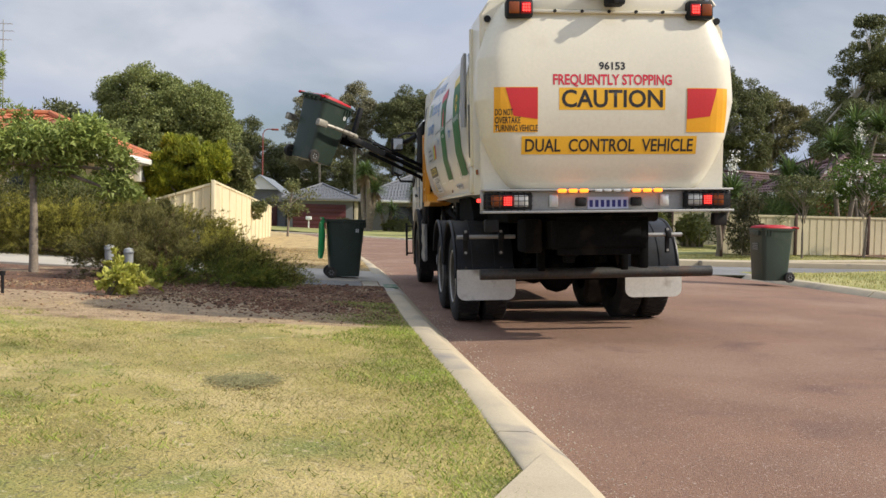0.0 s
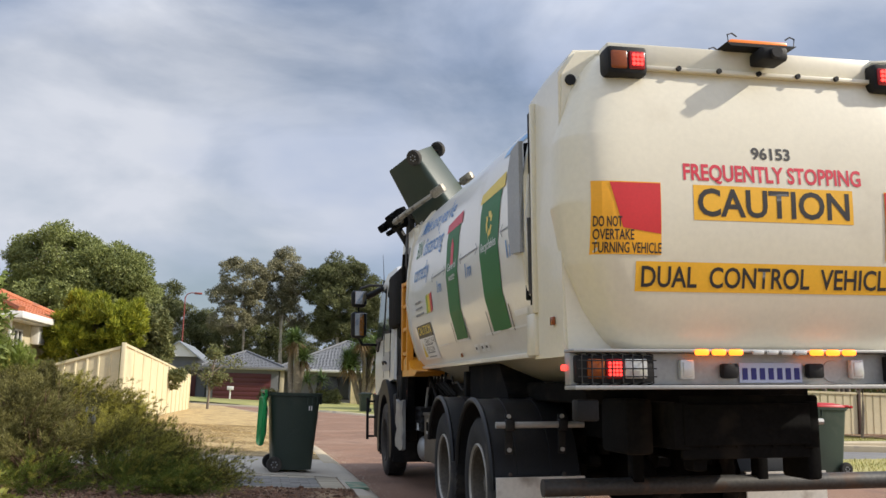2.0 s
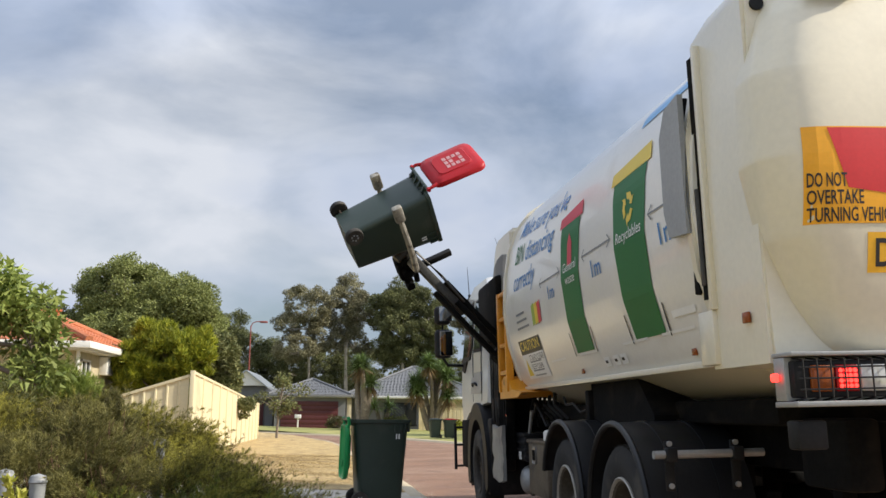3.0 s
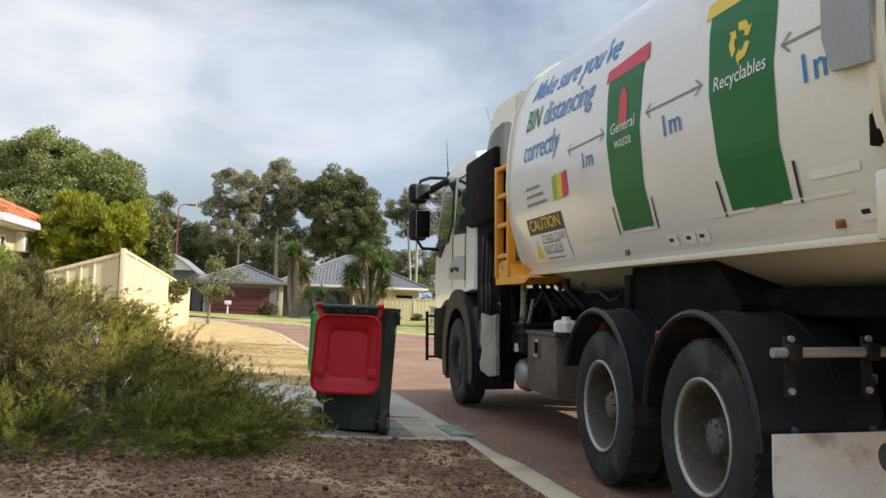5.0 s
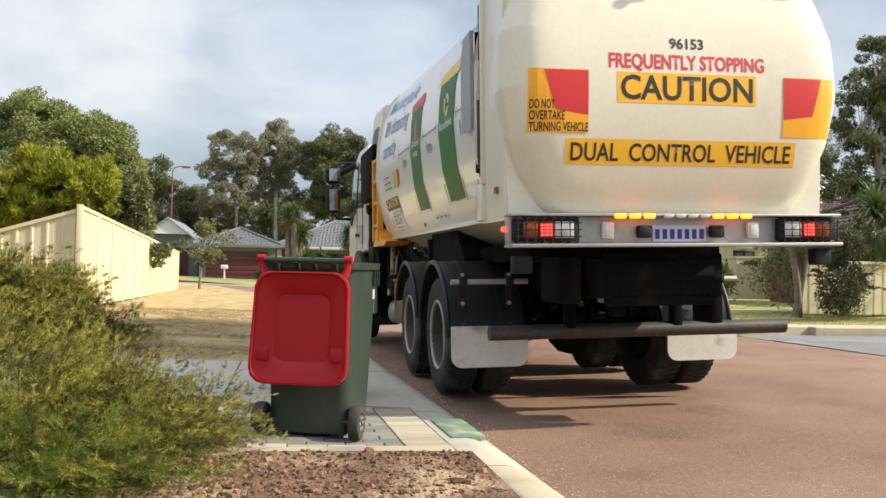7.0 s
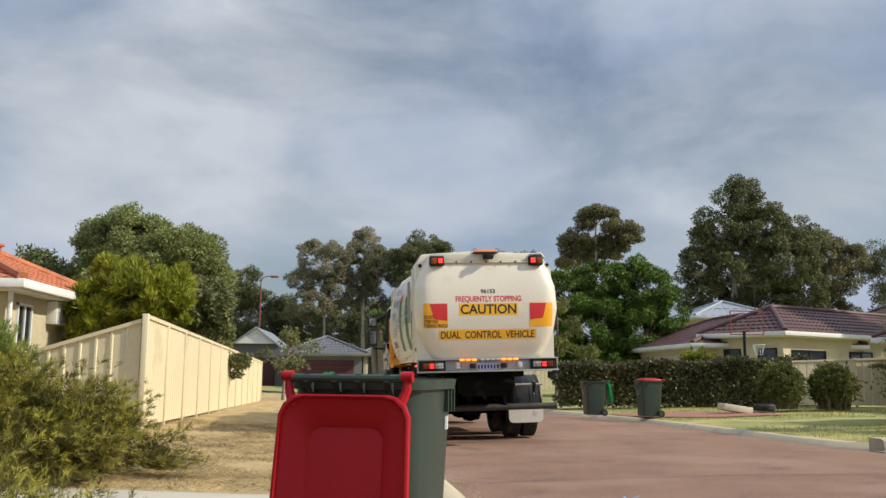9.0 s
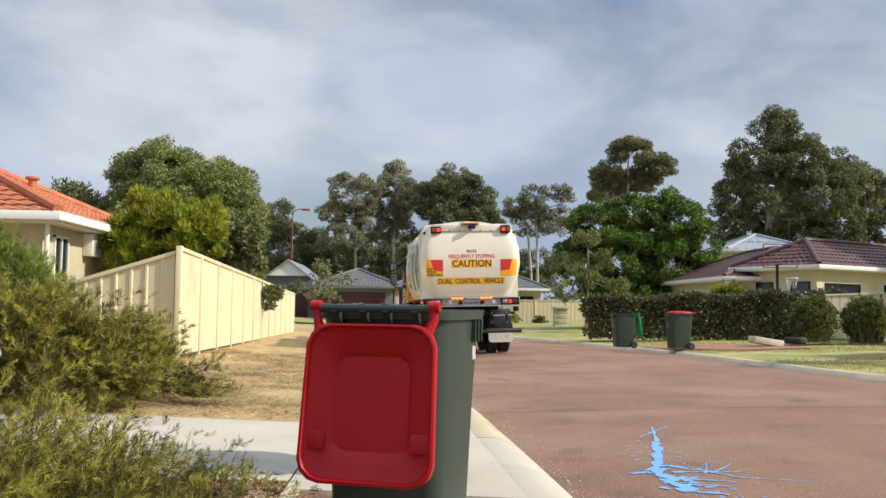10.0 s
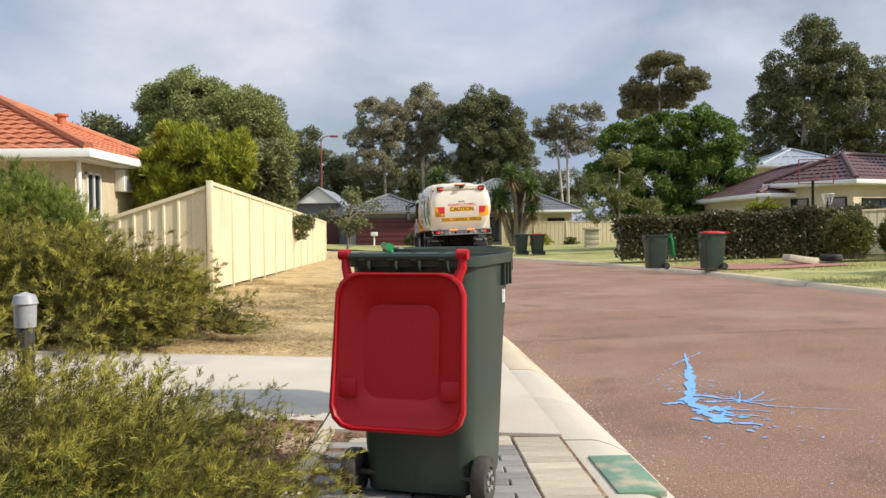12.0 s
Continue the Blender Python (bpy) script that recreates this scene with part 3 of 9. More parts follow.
def loft(bm, rings, cap=True, close=True):
    """Skins a list of rings of points, all of one length."""
    vr = [[bm.verts.new(p) for p in ring] for ring in rings]
    n = len(vr[0])
    for a, b in zip(vr, vr[1:]):
        for k in range(n if close else n - 1):
            bm.faces.new((a[k], a[(k + 1) % n], b[(k + 1) % n], b[k]))
    if cap and close:
        bm.faces.new(vr[0][::-1])
        bm.faces.new(vr[-1])
    return bm


def prism(bm, poly, lo, hi, axis="x"):
    """A flat outline made solid along an axis; the outline's two numbers are the other two axes in order."""
    def at(p, d):
        return {"x": (d, p[0], p[1]), "y": (p[0], d, p[1]), "z": (p[0], p[1], d)}[axis]
    return loft(bm, [[at(p, lo) for p in poly], [at(p, hi) for p in poly]])


def sheet(bm, xs, ys, height):
    """A surface over a grid of x and y, its height by a function."""
    grid = [[bm.verts.new((x, y, height(x, y))) for x in xs] for y in ys]
    for a, b in zip(grid, grid[1:]):
        for i in range(len(xs) - 1):
            bm.faces.new((a[i], a[i + 1], b[i + 1], b[i]))
    return bm


def mesh_from(name, verts, faces_per, nverts):
    """A mesh of many separate like-sided faces from a numpy array of corners."""
    me = bpy.data.meshes.new(name)
    n = len(verts)
    me.vertices.add(n)
    me.vertices.foreach_set("co", verts.astype(np.float32).ravel())
    nf = n // nverts
    me.loops.add(n)
    me.loops.foreach_set("vertex_index", np.arange(n, dtype=np.int32))
    me.polygons.add(nf)
    me.polygons.foreach_set("loop_start", np.arange(nf, dtype=np.int32) * nverts)
    me.polygons.foreach_set("loop_total", np.full(nf, nverts, dtype=np.int32))
    me.update(calc_edges=True)
    me.validate()
    return me


def leaves(points, length, width, rng, out=None, lean=0.5, droop=0.0, jitter=0.35):
    """One small folded blade at each point: four corners each. out: the way it points, roughly."""
    n = len(points)
    d = rng.normal(size=(n, 3))
    d /= np.linalg.norm(d, axis=1, keepdims=True)
    if out is not None:
        d = d * (1 - lean) + out * lean
    d[:, 2] -= droop
    d /= np.linalg.norm(d, axis=1, keepdims=True) + 1e-9
    s = np.cross(d, rng.normal(size=(n, 3)))
    s /= np.linalg.norm(s, axis=1, keepdims=True) + 1e-9
    ln = (length * (1 + jitter * rng.uniform(-1, 1, n)))[:, None]
    wd = (width * (1 + jitter * rng.uniform(-1, 1, n)))[:, None]
    a = points
    b = points + d * ln * 0.5 + s * wd * 0.5
    c = points + d * ln
    e = points + d * ln * 0.5 - s * wd * 0.5
    return np.stack([a, b, c, e], 1).reshape(-1, 3)


def slivers(points, d, length, width, rng, jitter=0.35):
    """One thin three-cornered leaf at each point, pointing along d."""
    n = len(points)
    s = np.cross(d, rng.normal(size=(n, 3)))
    s /= np.linalg.norm(s, axis=1, keepdims=True) + 1e-9
    ln = (length * (1 + jitter * rng.uniform(-1, 1, n)))[:, None]
    wd = (width * (1 + jitter * rng.uniform(-1, 1, n)))[:, None]
    return np.stack([points - s * wd * 0.5, points + s * wd * 0.5, points + d * ln], 1).reshape(-1, 3)


def unit(v):
    return v / (np.linalg.norm(v, axis=-1, keepdims=True) + 1e-9)


def clump_points(clumps, per, rng, shell=0.5):
    """Points through ellipsoid clumps (x, y, z, rx, ry, rz), and the way out of each clump."""
    pts, outs = [], []
    vol = np.array([c[3] * c[4] + c[4] * c[5] + c[3] * c[5] for c in clumps])
    for c, k in zip(clumps, np.maximum((per * vol / vol.sum()).astype(int), 4)):
        d = rng.normal(size=(k, 3))
        d /= np.linalg.norm(d, axis=1, keepdims=True)
        r = (shell + (1 - shell) * rng.uniform(0, 1, k) ** 0.6)[:, None]
        pts.append(np.array(c[:3]) + d * r * np.array(c[3:6]))
        outs.append(d)
    return np.concatenate(pts), np.concatenate(outs)


# ---- the lie of the land ----
def interp(x, pts):
    xs, ys = zip(*pts)
    return float(np.interp(x, xs, ys))


def land(y):
    """The road's height along the street: it dips a little and rises again."""
    return interp(y, ((-40, 0.0), (9, 0.0), (42, -0.24), (70, -0.08), (200, 0.0)))


LEFT_EDGE = ((-60, 1.3), (-12, -0.9), (-4, -1.18), (0.2, -1.42), (7, -1.70), (12.3, -1.95), (24, -2.75), (34, -3.3), (42, -4.1), (49, -6.0), (54, -9.0), (58, -14.0), (60, -24.0), (61, -40.0))
RIGHT_EDGE = ((-60, 8.8), (-12, 6.9), (5.5, 6.15), (12.7, 5.75), (17.7, 5.2), (27, 4.65), (34, 3.5), (40, 2.4), (46, 0.2), (52, -3.6), (58, -9.0), (64, -18.0), (68, -30.0), (69, -40.0))


def left_edge(y):
    return interp(y, LEFT_EDGE)


def right_edge(y):
    return interp(y, RIGHT_EDGE)


def corner_edge(y):
    """The right edge, turning away into the side road."""
    return right_edge(y) + 0.75 * max(0.0, 17.7 - y) ** 2


def road_z(x, y):
    a, b = left_edge(y), right_edge(y)
    f = (x - a) / max(b - a, 0.5)
    return land(y) - 0.05 + 0.10 * math.sin(math.pi * min(max(f * 0.8, 0), 1))


def verge_z(x, y):
    """Ground beside the road: a kerb's height up, then gently rising to the plots."""
    out = max(left_edge(min(y, 45)) - 0.35 - x, x - right_edge(min(y, 40)) - 0.35, 0.0)
    if x < 0 and 9.6 < y < 10.75:
        f = min(max((y - 9.75) / 1.0, 0.0), 1.0)
        return drive_z(x, y) * (1 - f) + f * (land(y) + 0.095 + 0.03 * min(out, 9.0)) + 0.006
    return land(y) + 0.095 + 0.045 * min(out, 9.0) * (0.55 if x > 0 else 0.67) + 0.012 * math.sin(x * 1.7 + y * 0.9) + 0.01 * math.sin(y * 2.3 - x)


def drive_z(x, y):
    out = max(left_edge(min(y, 45)) - 0.35 - x, 0.0)
    return land(y) + 0.062 + 0.033 * min(out, 9.0)


def build_ground():
    bm = bmesh.new()
    xs = [-1600, -700, -300, -120, -60, -40, -25, -15, -8, 0, 8, 15, 25, 40, 60, 120, 300, 700, 1600]
    ys = [-1200, -500, -200, -80, -40, -20, -8, 0, 10, 20, 30, 42, 55, 70, 90, 130, 200, 400, 800, 1600]
    sheet(bm, xs, ys, lambda x, y: land(y) - 0.22)
    structure("ground", bm, M["far_ground"], "dry grassy ground reaching to the horizon", "ground")


def build_road():
    bm = bmesh.new()
    ys = [-60, -40, -25] + [-15 + 1.0 * i for i in range(84)]
    rows = []
    for y in ys:
        a, b = left_edge(y), right_edge(y)
        xs = [a + (b - a) * k / 14 for k in range(15)]
        rows.append([bm.verts.new((x, y, road_z(x, y))) for x in xs])
    for r0, r1 in zip(rows, rows[1:]):
        for k in range(14):
            bm.faces.new((r0[k], r0[k + 1], r1[k + 1], r1[k]))
    structure("road", bm, M["road"], "worn red-brown asphalt suburban street", "road", smooth=30)
    bm = bmesh.new()
    sheet(bm, [5.4 + 1.2 * i for i in range(40)], [11.6, 12.4, 13.4, 14.4, 15.4, 16.2], lambda x, y: land(y) + 0.03)
    structure("side_road", bm, M["side_road"], "grey asphalt side road joining the red street", "road")


def kerb_run(name, edge, ys, side, label):
    """A mountable concrete kerb along the road's edge: gutter lip, sloped face, flat top, back."""
    bm = bmesh.new()
    prof = ((-0.02, -0.05), (0.0, 0.012), (0.10, 0.025), (0.17, 0.085), (0.21, 0.10), (0.36, 0.105), (0.375, 0.095), (0.375, -0.1))
    rings = []
    for i, y in enumerate(ys):
        d = (edge(y + 0.1) - edge(y - 0.1)) / 0.2
        nx, ny = (1 / math.hypot(1, d)) * side, -d / math.hypot(1, d) * side
        low = 0.4 if side < 0 and 5.2 < y < 9.6 else 1.0
        if side < 0 and low == 1.0 and 4.4 < y < 10.4:
            low = 0.4 + 0.6 * (5.2 - y if y < 6 else y - 9.6) / 0.8
        rings.append([(edge(y) + nx * u, y + ny * u, land(y) + (h * low if h > 0.02 else h) - (0.05 if h < 0.02 and u <= 0 else 0.0)) for u, h in prof])
    loft(bm, rings, cap=True)
    return structure(name, bm, M["slab"] if side < 0 and 4.9 < ys[0] < 9.0 else M["concrete"], label, "kerb", smooth=50)


def build_kerbs():
    for k, (y0, y1) in enumerate(((-40, -4.0), (-4.0, -1.2), (-1.2, 1.6), (1.6, 4.98), (4.99, 6.85), (6.86, 9.4), (9.41, 13.5), (13.51, 20), (20.01, 30), (30.01, 57))):
        n = max(3, int((y1 - y0) * 1.5))
        kerb_run("kerb_left_%d" % (k + 1), left_edge, [y0 + 0.008 + (y1 - y0 - 0.016) * i / n for i in range(n + 1)], -1, "pale concrete mountable kerb beside the red road")
    for k, (y0, y1) in enumerate(((-40, 0), (0.01, 6), (6.01, 10.6), (16.4, 21), (21.01, 26), (26.01, 33), (33.01, 42), (42.01, 60))):
        n = max(3, int((y1 - y0) * 1.2))
        kerb_run("kerb_right_%d" % (k + 1), corner_edge if y0 == 16.4 else right_edge, [y0 + 0.008 + (y1 - y0 - 0.016) * i / n for i in range(n + 1)], 1, "pale concrete mountable kerb at the edge of lawn")
    bm = bmesh.new()
    box(bm, 7.2, 50, 16.3, 16.6, -0.1, 0.13, 0.02)
    structure("kerb_side_1", bm, M["concrete"], "concrete kerb of the grey side road", "kerb")


def strip(name, y0, y1, x_far, edge, side, material, label, category, dx=0.5, dy=0.5, lift=0.0):
    """Ground between the back of a kerb and x_far."""
    bm = bmesh.new()
    ny = max(2, int((y1 - y0) / dy))
    rows = []
    for j in range(ny + 1):
        y = y0 + (y1 - y0) * j / ny
        near = edge(y) + side * 0.372
        far = x_far(y)
        n = 22
        rows.append([bm.verts.new((x, y, verge_z(x, y) + lift)) for x in [near + (far - near) * (k / n) ** 1.4 for k in range(n + 1)]])
    for a, b in zip(rows, rows[1:]):
        for k in range(len(a) - 1):
            bm.faces.new((a[k], a[k + 1], b[k + 1], b[k]))
    return structure(name, bm, material, label, category, smooth=60)


def build_verges():
    strip("lawn_1", -40, 0.0, lambda y: -30, left_edge, -1, M["lawn"], "patchy green and straw-coloured mown lawn", "lawn")
    strip("garden_bed_1", 0.0, 2.45, lambda y: -30, left_edge, -1, M["bed_sand"], "sandy edge of the garden bed under leaf litter", "garden bed")
    strip("garden_bed_4", 2.45, 5.06, lambda y: -30, left_edge, -1, M["mulch"], "garden bed of brown bark mulch and leaf litter", "garden bed")
    bm = bmesh.new()
    sheet(bm, [-30, -20, -14, -10, -8, -6.5, -5.2, -4.4, -3.43], [5.06, 5.6, 6.2, 6.7, 7.07], lambda x, y: verge_z(x, y) - 0.03)
    structure("garden_bed_2", bm, M["mulch"], "mulched garden bed beside the driveway", "garden bed", smooth=60)
    strip("straw_verge", 9.72, 58, lambda y: interp(y, ((9, -30), (30, -32), (50, -38), (58, -60))), left_edge, -1, M["straw"], "bare sandy verge covered with dry straw", "verge")
    strip("lawn_2", -40, 11.4, lambda y: 45, right_edge, 1, M["lawn_green"], "dry yellow-green lawn behind the kerb", "lawn")
    bm = bmesh.new()
    sheet(bm, [13.4 + 2 * i for i in range(16)], [17.0, 18, 19, 20, 21, 22, 23], lambda x, y: verge_z(x, y) + 0.03)
    structure("garden_bed_3", bm, M["mulch"], "planted garden bed behind the side road", "garden bed")
    strip("lawn_3", 16.9, 30.4, lambda y: 40, corner_edge, 1, M["lawn_green"], "short dry lawn along the street", "lawn")
    strip("brick_drive", 27.3, 30.3, lambda y: 9.3, right_edge, 1, M["red_paving"], "red brick driveway crossing the lawn", "driveway", lift=0.03)
    strip("lawn_4", 30.4, 36.5, lambda y: 40, right_edge, 1, M["lawn_green"], "short lawn in front of a clipped hedge", "lawn")
    strip("lawn_5", 36.5, 70, lambda y: 60, right_edge, 1, M["lawn_green"], "green front lawn of the far houses", "lawn")
    bm = bmesh.new()
    sheet(bm, [-60, -45, -38, -30, -24, -18, -12, -6, 0, 4], [69.5, 70, 71, 72], lambda x, y: land(y) + 0.05)
    structure("lawn_6", bm, M["lawn_green"], "green strip of lawn before the garage", "lawn")


def build_side_kerb():
    bm = bmesh.new()
    rings = []
    for x in (5.75, 6.5, 7.5, 9, 11, 13, 16, 20, 26, 34, 45):
        top = max(verge_z(x, 16.95), land(16.9) + 0.19) + 0.012
        rings.append([(x, 16.5, -0.15), (x, 17.0, -0.15), (x, 17.0, top), (x, 16.62, top), (x, 16.54, top - 0.03)])
    loft(bm, rings)
    structure("kerb_side_road", bm, M["concrete"], "concrete kerb along the far side of the side road", "kerb")


def build_driveway():
    bm = bmesh.new()
    edge_x = lambda y: left_edge(y) - 0.372
    rows = []
    for y in (6.883, 6.885, 7.4, 8.2, 9.0, 9.76, 10.2):
        near = edge_x(y)
        rows.append([bm.verts.new((x, y, drive_z(x, y) + (0.004 if y > 6.884 else -0.12))) for x in [near + (-3.42 - near) * k / 5 for k in range(6)]])
    for a, b in zip(rows, rows[1:]):
        for k in range(5):
            bm.faces.new((a[k], a[k + 1], b[k + 1], b[k]))
    structure("driveway", bm, M["slab"], "pale concrete driveway crossover", "driveway")
    bm = bmesh.new()
    sheet(bm, [-30, -22, -16, -12, -9, -7, -5, -3.43], [7.078, 7.08, 8.2, 9.0, 9.76, 10.2], lambda x, y: drive_z(x, y) + (0.004 if y > 7.079 else -0.12))
    structure("footpath", bm, M["slab"], "pale concrete footpath running past the shrubs", "path")
    bm = bmesh.new()
    rows = []
    for y in (5.30, 6.0, 6.88):
        near = edge_x(y)
        rows.append([bm.verts.new((x, y, drive_z(x, y) - 0.012)) for x in (near, -2.8, -3.42)])
    for a, b in zip(rows, rows[1:]):
        for k in range(2):
            bm.faces.new((a[k], a[k + 1], b[k + 1], b[k]))
    apron = structure("paved_apron", bm, M["mulch"], "driveway apron of cream and grey brick pavers", "driveway")
    bm = bmesh.new()
    box(bm, -3.42, -2.06, 5.07, 5.29, -0.02, 0.105, 0.012)
    structure("edging_1", bm, M["concrete"], "concrete edging strip between mulch and pavers", "edging")
    bm = bmesh.new()
    box(bm, -3.424, -3.34, 5.29, 6.88, -0.06, 0.118, 0.006)
    structure("edging_2", bm, M["concrete"], "concrete edging beside the garden bed", "edging")
    return apron


def build_pavers(apron):
    """Single pavers, laid in stretcher courses; a soldier course of cream ones beside the kerb."""
    def block(w, d):
        bm = bmesh.new()
        box(bm, -w / 2, w / 2, -d / 2, d / 2, -0.05, 0.0, 0.006, seg=1)
        bmesh.ops.recalc_face_normals(bm, faces=bm.faces)
        me = bpy.data.meshes.new("paver")
        bm.to_mesh(me)
        bm.free()
        return me
    kinds = {}
    rng = random.Random(5)
    for colour in ("paver", "paver_grey"):
        for size in ((0.215, 0.1), (0.26, 0.105), (0.104, 0.1)):
            me = block(*size)
            me.materials.append(M[colour])
            kinds[colour, size[0]] = me
    y = 5.36
    row = 0
    while y < 6.84:
        near = left_edge(y) - 0.40
        ob = new("paver", kinds["paver", 0.26])
        ob.matrix_basis = pose(near - 0.13, y, drive_z(near, y) + 0.006 + rng.uniform(-0.002, 0.003), 0, 0, 2.6 + rng.uniform(-0.8, 0.8))
        ob.parent = apron
        x = near - 0.275 - 0.11
        if row % 2:
            ob = new("paver", kinds["paver_grey" if 5.45 < y < 6.62 else "paver", 0.104])
            ob.matrix_basis = pose(near - 0.275 - 0.053, y, drive_z(x, y) + 0.004, 0, 0, rng.uniform(-1, 1))
            ob.parent = apron
            x -= 0.11
        while x > -3.24:
            grey = (-3.3 < x < -2.25 and 5.45 < y < 6.62) or rng.random() < 0.06
            ob = new("paver", kinds["paver_grey" if grey else "paver", 0.215])
            ob.matrix_basis = pose(x, y, drive_z(x, y) + 0.004 + rng.uniform(-0.002, 0.002), rng.uniform(-0.5, 0.5), rng.uniform(-0.5, 0.5), rng.uniform(-1.0, 1.0))
            ob.parent = apron
            x -= 0.22
        y += 0.107
        row += 1


def build_small_ground():
    bm = bmesh.new()
    m = Matrix.Translation((left_edge(6.2) - 0.20, 6.14, land(6.2) + 0.054)) @ Euler((0, 0, radians(2.5))).to_matrix().to_4x4()
    box(bm, -0.11, 0.11, -0.32, 0.32, -0.03, -0.002, 0.004, m=m)
    part_ob = part("meter_lid", bm, M["box_green"], None)
    tagged(part_ob, "faded green utility lid set in the kerb", "utility lid")
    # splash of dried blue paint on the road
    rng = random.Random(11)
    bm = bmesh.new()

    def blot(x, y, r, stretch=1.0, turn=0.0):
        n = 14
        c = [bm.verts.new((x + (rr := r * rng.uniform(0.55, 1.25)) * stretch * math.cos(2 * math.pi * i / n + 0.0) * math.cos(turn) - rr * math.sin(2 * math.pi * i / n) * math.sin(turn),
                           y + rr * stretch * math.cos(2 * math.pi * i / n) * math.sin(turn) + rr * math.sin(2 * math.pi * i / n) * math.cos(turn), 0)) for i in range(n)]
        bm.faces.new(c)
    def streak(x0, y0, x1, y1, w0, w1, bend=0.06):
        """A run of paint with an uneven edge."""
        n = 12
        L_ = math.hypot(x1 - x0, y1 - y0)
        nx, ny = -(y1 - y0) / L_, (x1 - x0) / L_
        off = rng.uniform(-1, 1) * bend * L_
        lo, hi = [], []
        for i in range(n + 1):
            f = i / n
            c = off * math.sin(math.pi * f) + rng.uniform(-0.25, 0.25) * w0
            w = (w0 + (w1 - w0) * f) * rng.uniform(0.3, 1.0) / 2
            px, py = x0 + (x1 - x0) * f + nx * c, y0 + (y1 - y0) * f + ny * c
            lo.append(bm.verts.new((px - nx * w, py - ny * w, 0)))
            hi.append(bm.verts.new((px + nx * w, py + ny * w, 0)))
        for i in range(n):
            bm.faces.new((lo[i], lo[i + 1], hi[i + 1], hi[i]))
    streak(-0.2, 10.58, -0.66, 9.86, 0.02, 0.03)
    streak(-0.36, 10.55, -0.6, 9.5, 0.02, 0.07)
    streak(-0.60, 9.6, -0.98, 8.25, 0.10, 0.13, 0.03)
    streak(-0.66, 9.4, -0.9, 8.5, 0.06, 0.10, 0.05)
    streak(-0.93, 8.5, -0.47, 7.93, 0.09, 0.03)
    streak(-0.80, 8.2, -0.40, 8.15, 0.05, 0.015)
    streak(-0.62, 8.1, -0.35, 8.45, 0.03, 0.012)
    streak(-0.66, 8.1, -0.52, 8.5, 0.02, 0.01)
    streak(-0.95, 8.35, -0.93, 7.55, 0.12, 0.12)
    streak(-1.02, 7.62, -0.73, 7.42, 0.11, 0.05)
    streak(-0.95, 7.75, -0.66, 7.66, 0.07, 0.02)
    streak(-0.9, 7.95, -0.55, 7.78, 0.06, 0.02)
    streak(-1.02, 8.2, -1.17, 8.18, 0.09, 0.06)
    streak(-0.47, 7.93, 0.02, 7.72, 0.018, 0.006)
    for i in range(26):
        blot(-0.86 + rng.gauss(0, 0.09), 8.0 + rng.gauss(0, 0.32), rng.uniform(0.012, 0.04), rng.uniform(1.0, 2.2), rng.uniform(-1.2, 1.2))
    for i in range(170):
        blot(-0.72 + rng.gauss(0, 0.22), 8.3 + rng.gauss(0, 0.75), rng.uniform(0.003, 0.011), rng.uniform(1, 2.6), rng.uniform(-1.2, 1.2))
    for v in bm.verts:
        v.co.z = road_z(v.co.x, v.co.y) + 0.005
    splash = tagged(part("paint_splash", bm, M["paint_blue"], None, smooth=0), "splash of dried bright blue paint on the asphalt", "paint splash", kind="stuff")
    # tar joint across the road
    bm = bmesh.new()
    xs = [left_edge(12.1) + 0.05 + 0.35 * k for k in range(16)]
    edge = [12.1 + 0.05 * rng.uniform(-1, 1) + 0.06 * k / 15 for k in range(16)]
    lo = [bm.verts.new((x, y, road_z(x, y) + 0.004)) for x, y in zip(xs, edge)]
    hi = [bm.verts.new((x, y + rng.uniform(0.012, 0.026), road_z(x, y) + 0.004)) for x, y in zip(xs, edge)]
    for k in range(15):
        bm.faces.new((lo[k], lo[k + 1], hi[k + 1], hi[k]))
    structure("road_joint", bm, M["tar"], "thin dark tar joint across the road", "road joint")
    bm = bmesh.new()
    prism(bm, [(-1.40, -4.45), (-1.62, -4.9), (-1.9, -5.5), (-2.0, -6.6), (-1.30, -6.6), (-1.33, -5.0)], -0.02, 0.112, "z")
    structure("kerb_apron", bm, M["concrete"], "widened concrete end of the kerb beside the lawn", "kerb")
    # round shadow on the lawn, laid as dark flakes thinning out at its edge
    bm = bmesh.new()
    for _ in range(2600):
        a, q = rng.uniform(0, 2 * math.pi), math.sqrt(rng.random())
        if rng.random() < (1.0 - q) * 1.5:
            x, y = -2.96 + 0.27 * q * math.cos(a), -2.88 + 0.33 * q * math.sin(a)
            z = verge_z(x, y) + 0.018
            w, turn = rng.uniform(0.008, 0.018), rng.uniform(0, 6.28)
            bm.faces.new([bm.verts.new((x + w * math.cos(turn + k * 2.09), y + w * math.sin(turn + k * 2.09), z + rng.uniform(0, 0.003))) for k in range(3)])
    structure("bare_patch", bm, M["patch"], "dark round shadow laid on the lawn as small brown flakes", "soil patch")
    # loose stones and leaves along the gutter
    bm = bmesh.new()
    for _ in range(1500):
        y = rng.uniform(-6, 24)
        x = left_edge(y) + abs(rng.gauss(0, 0.13)) + 0.01
        s = rng.uniform(0.002, 0.006)
        m = pose(x, y, road_z(x, y) + s * 0.3, rng.uniform(0, 90), rng.uniform(0, 90), rng.uniform(0, 90))
        box(bm, -s, s, -s * 0.7, s * 0.7, -s * 0.4, s * 0.4, m=m)
    stuff("gutter_grit", bm, M["stone"], "grit and small stones along the gutter", "gravel")
    return splash


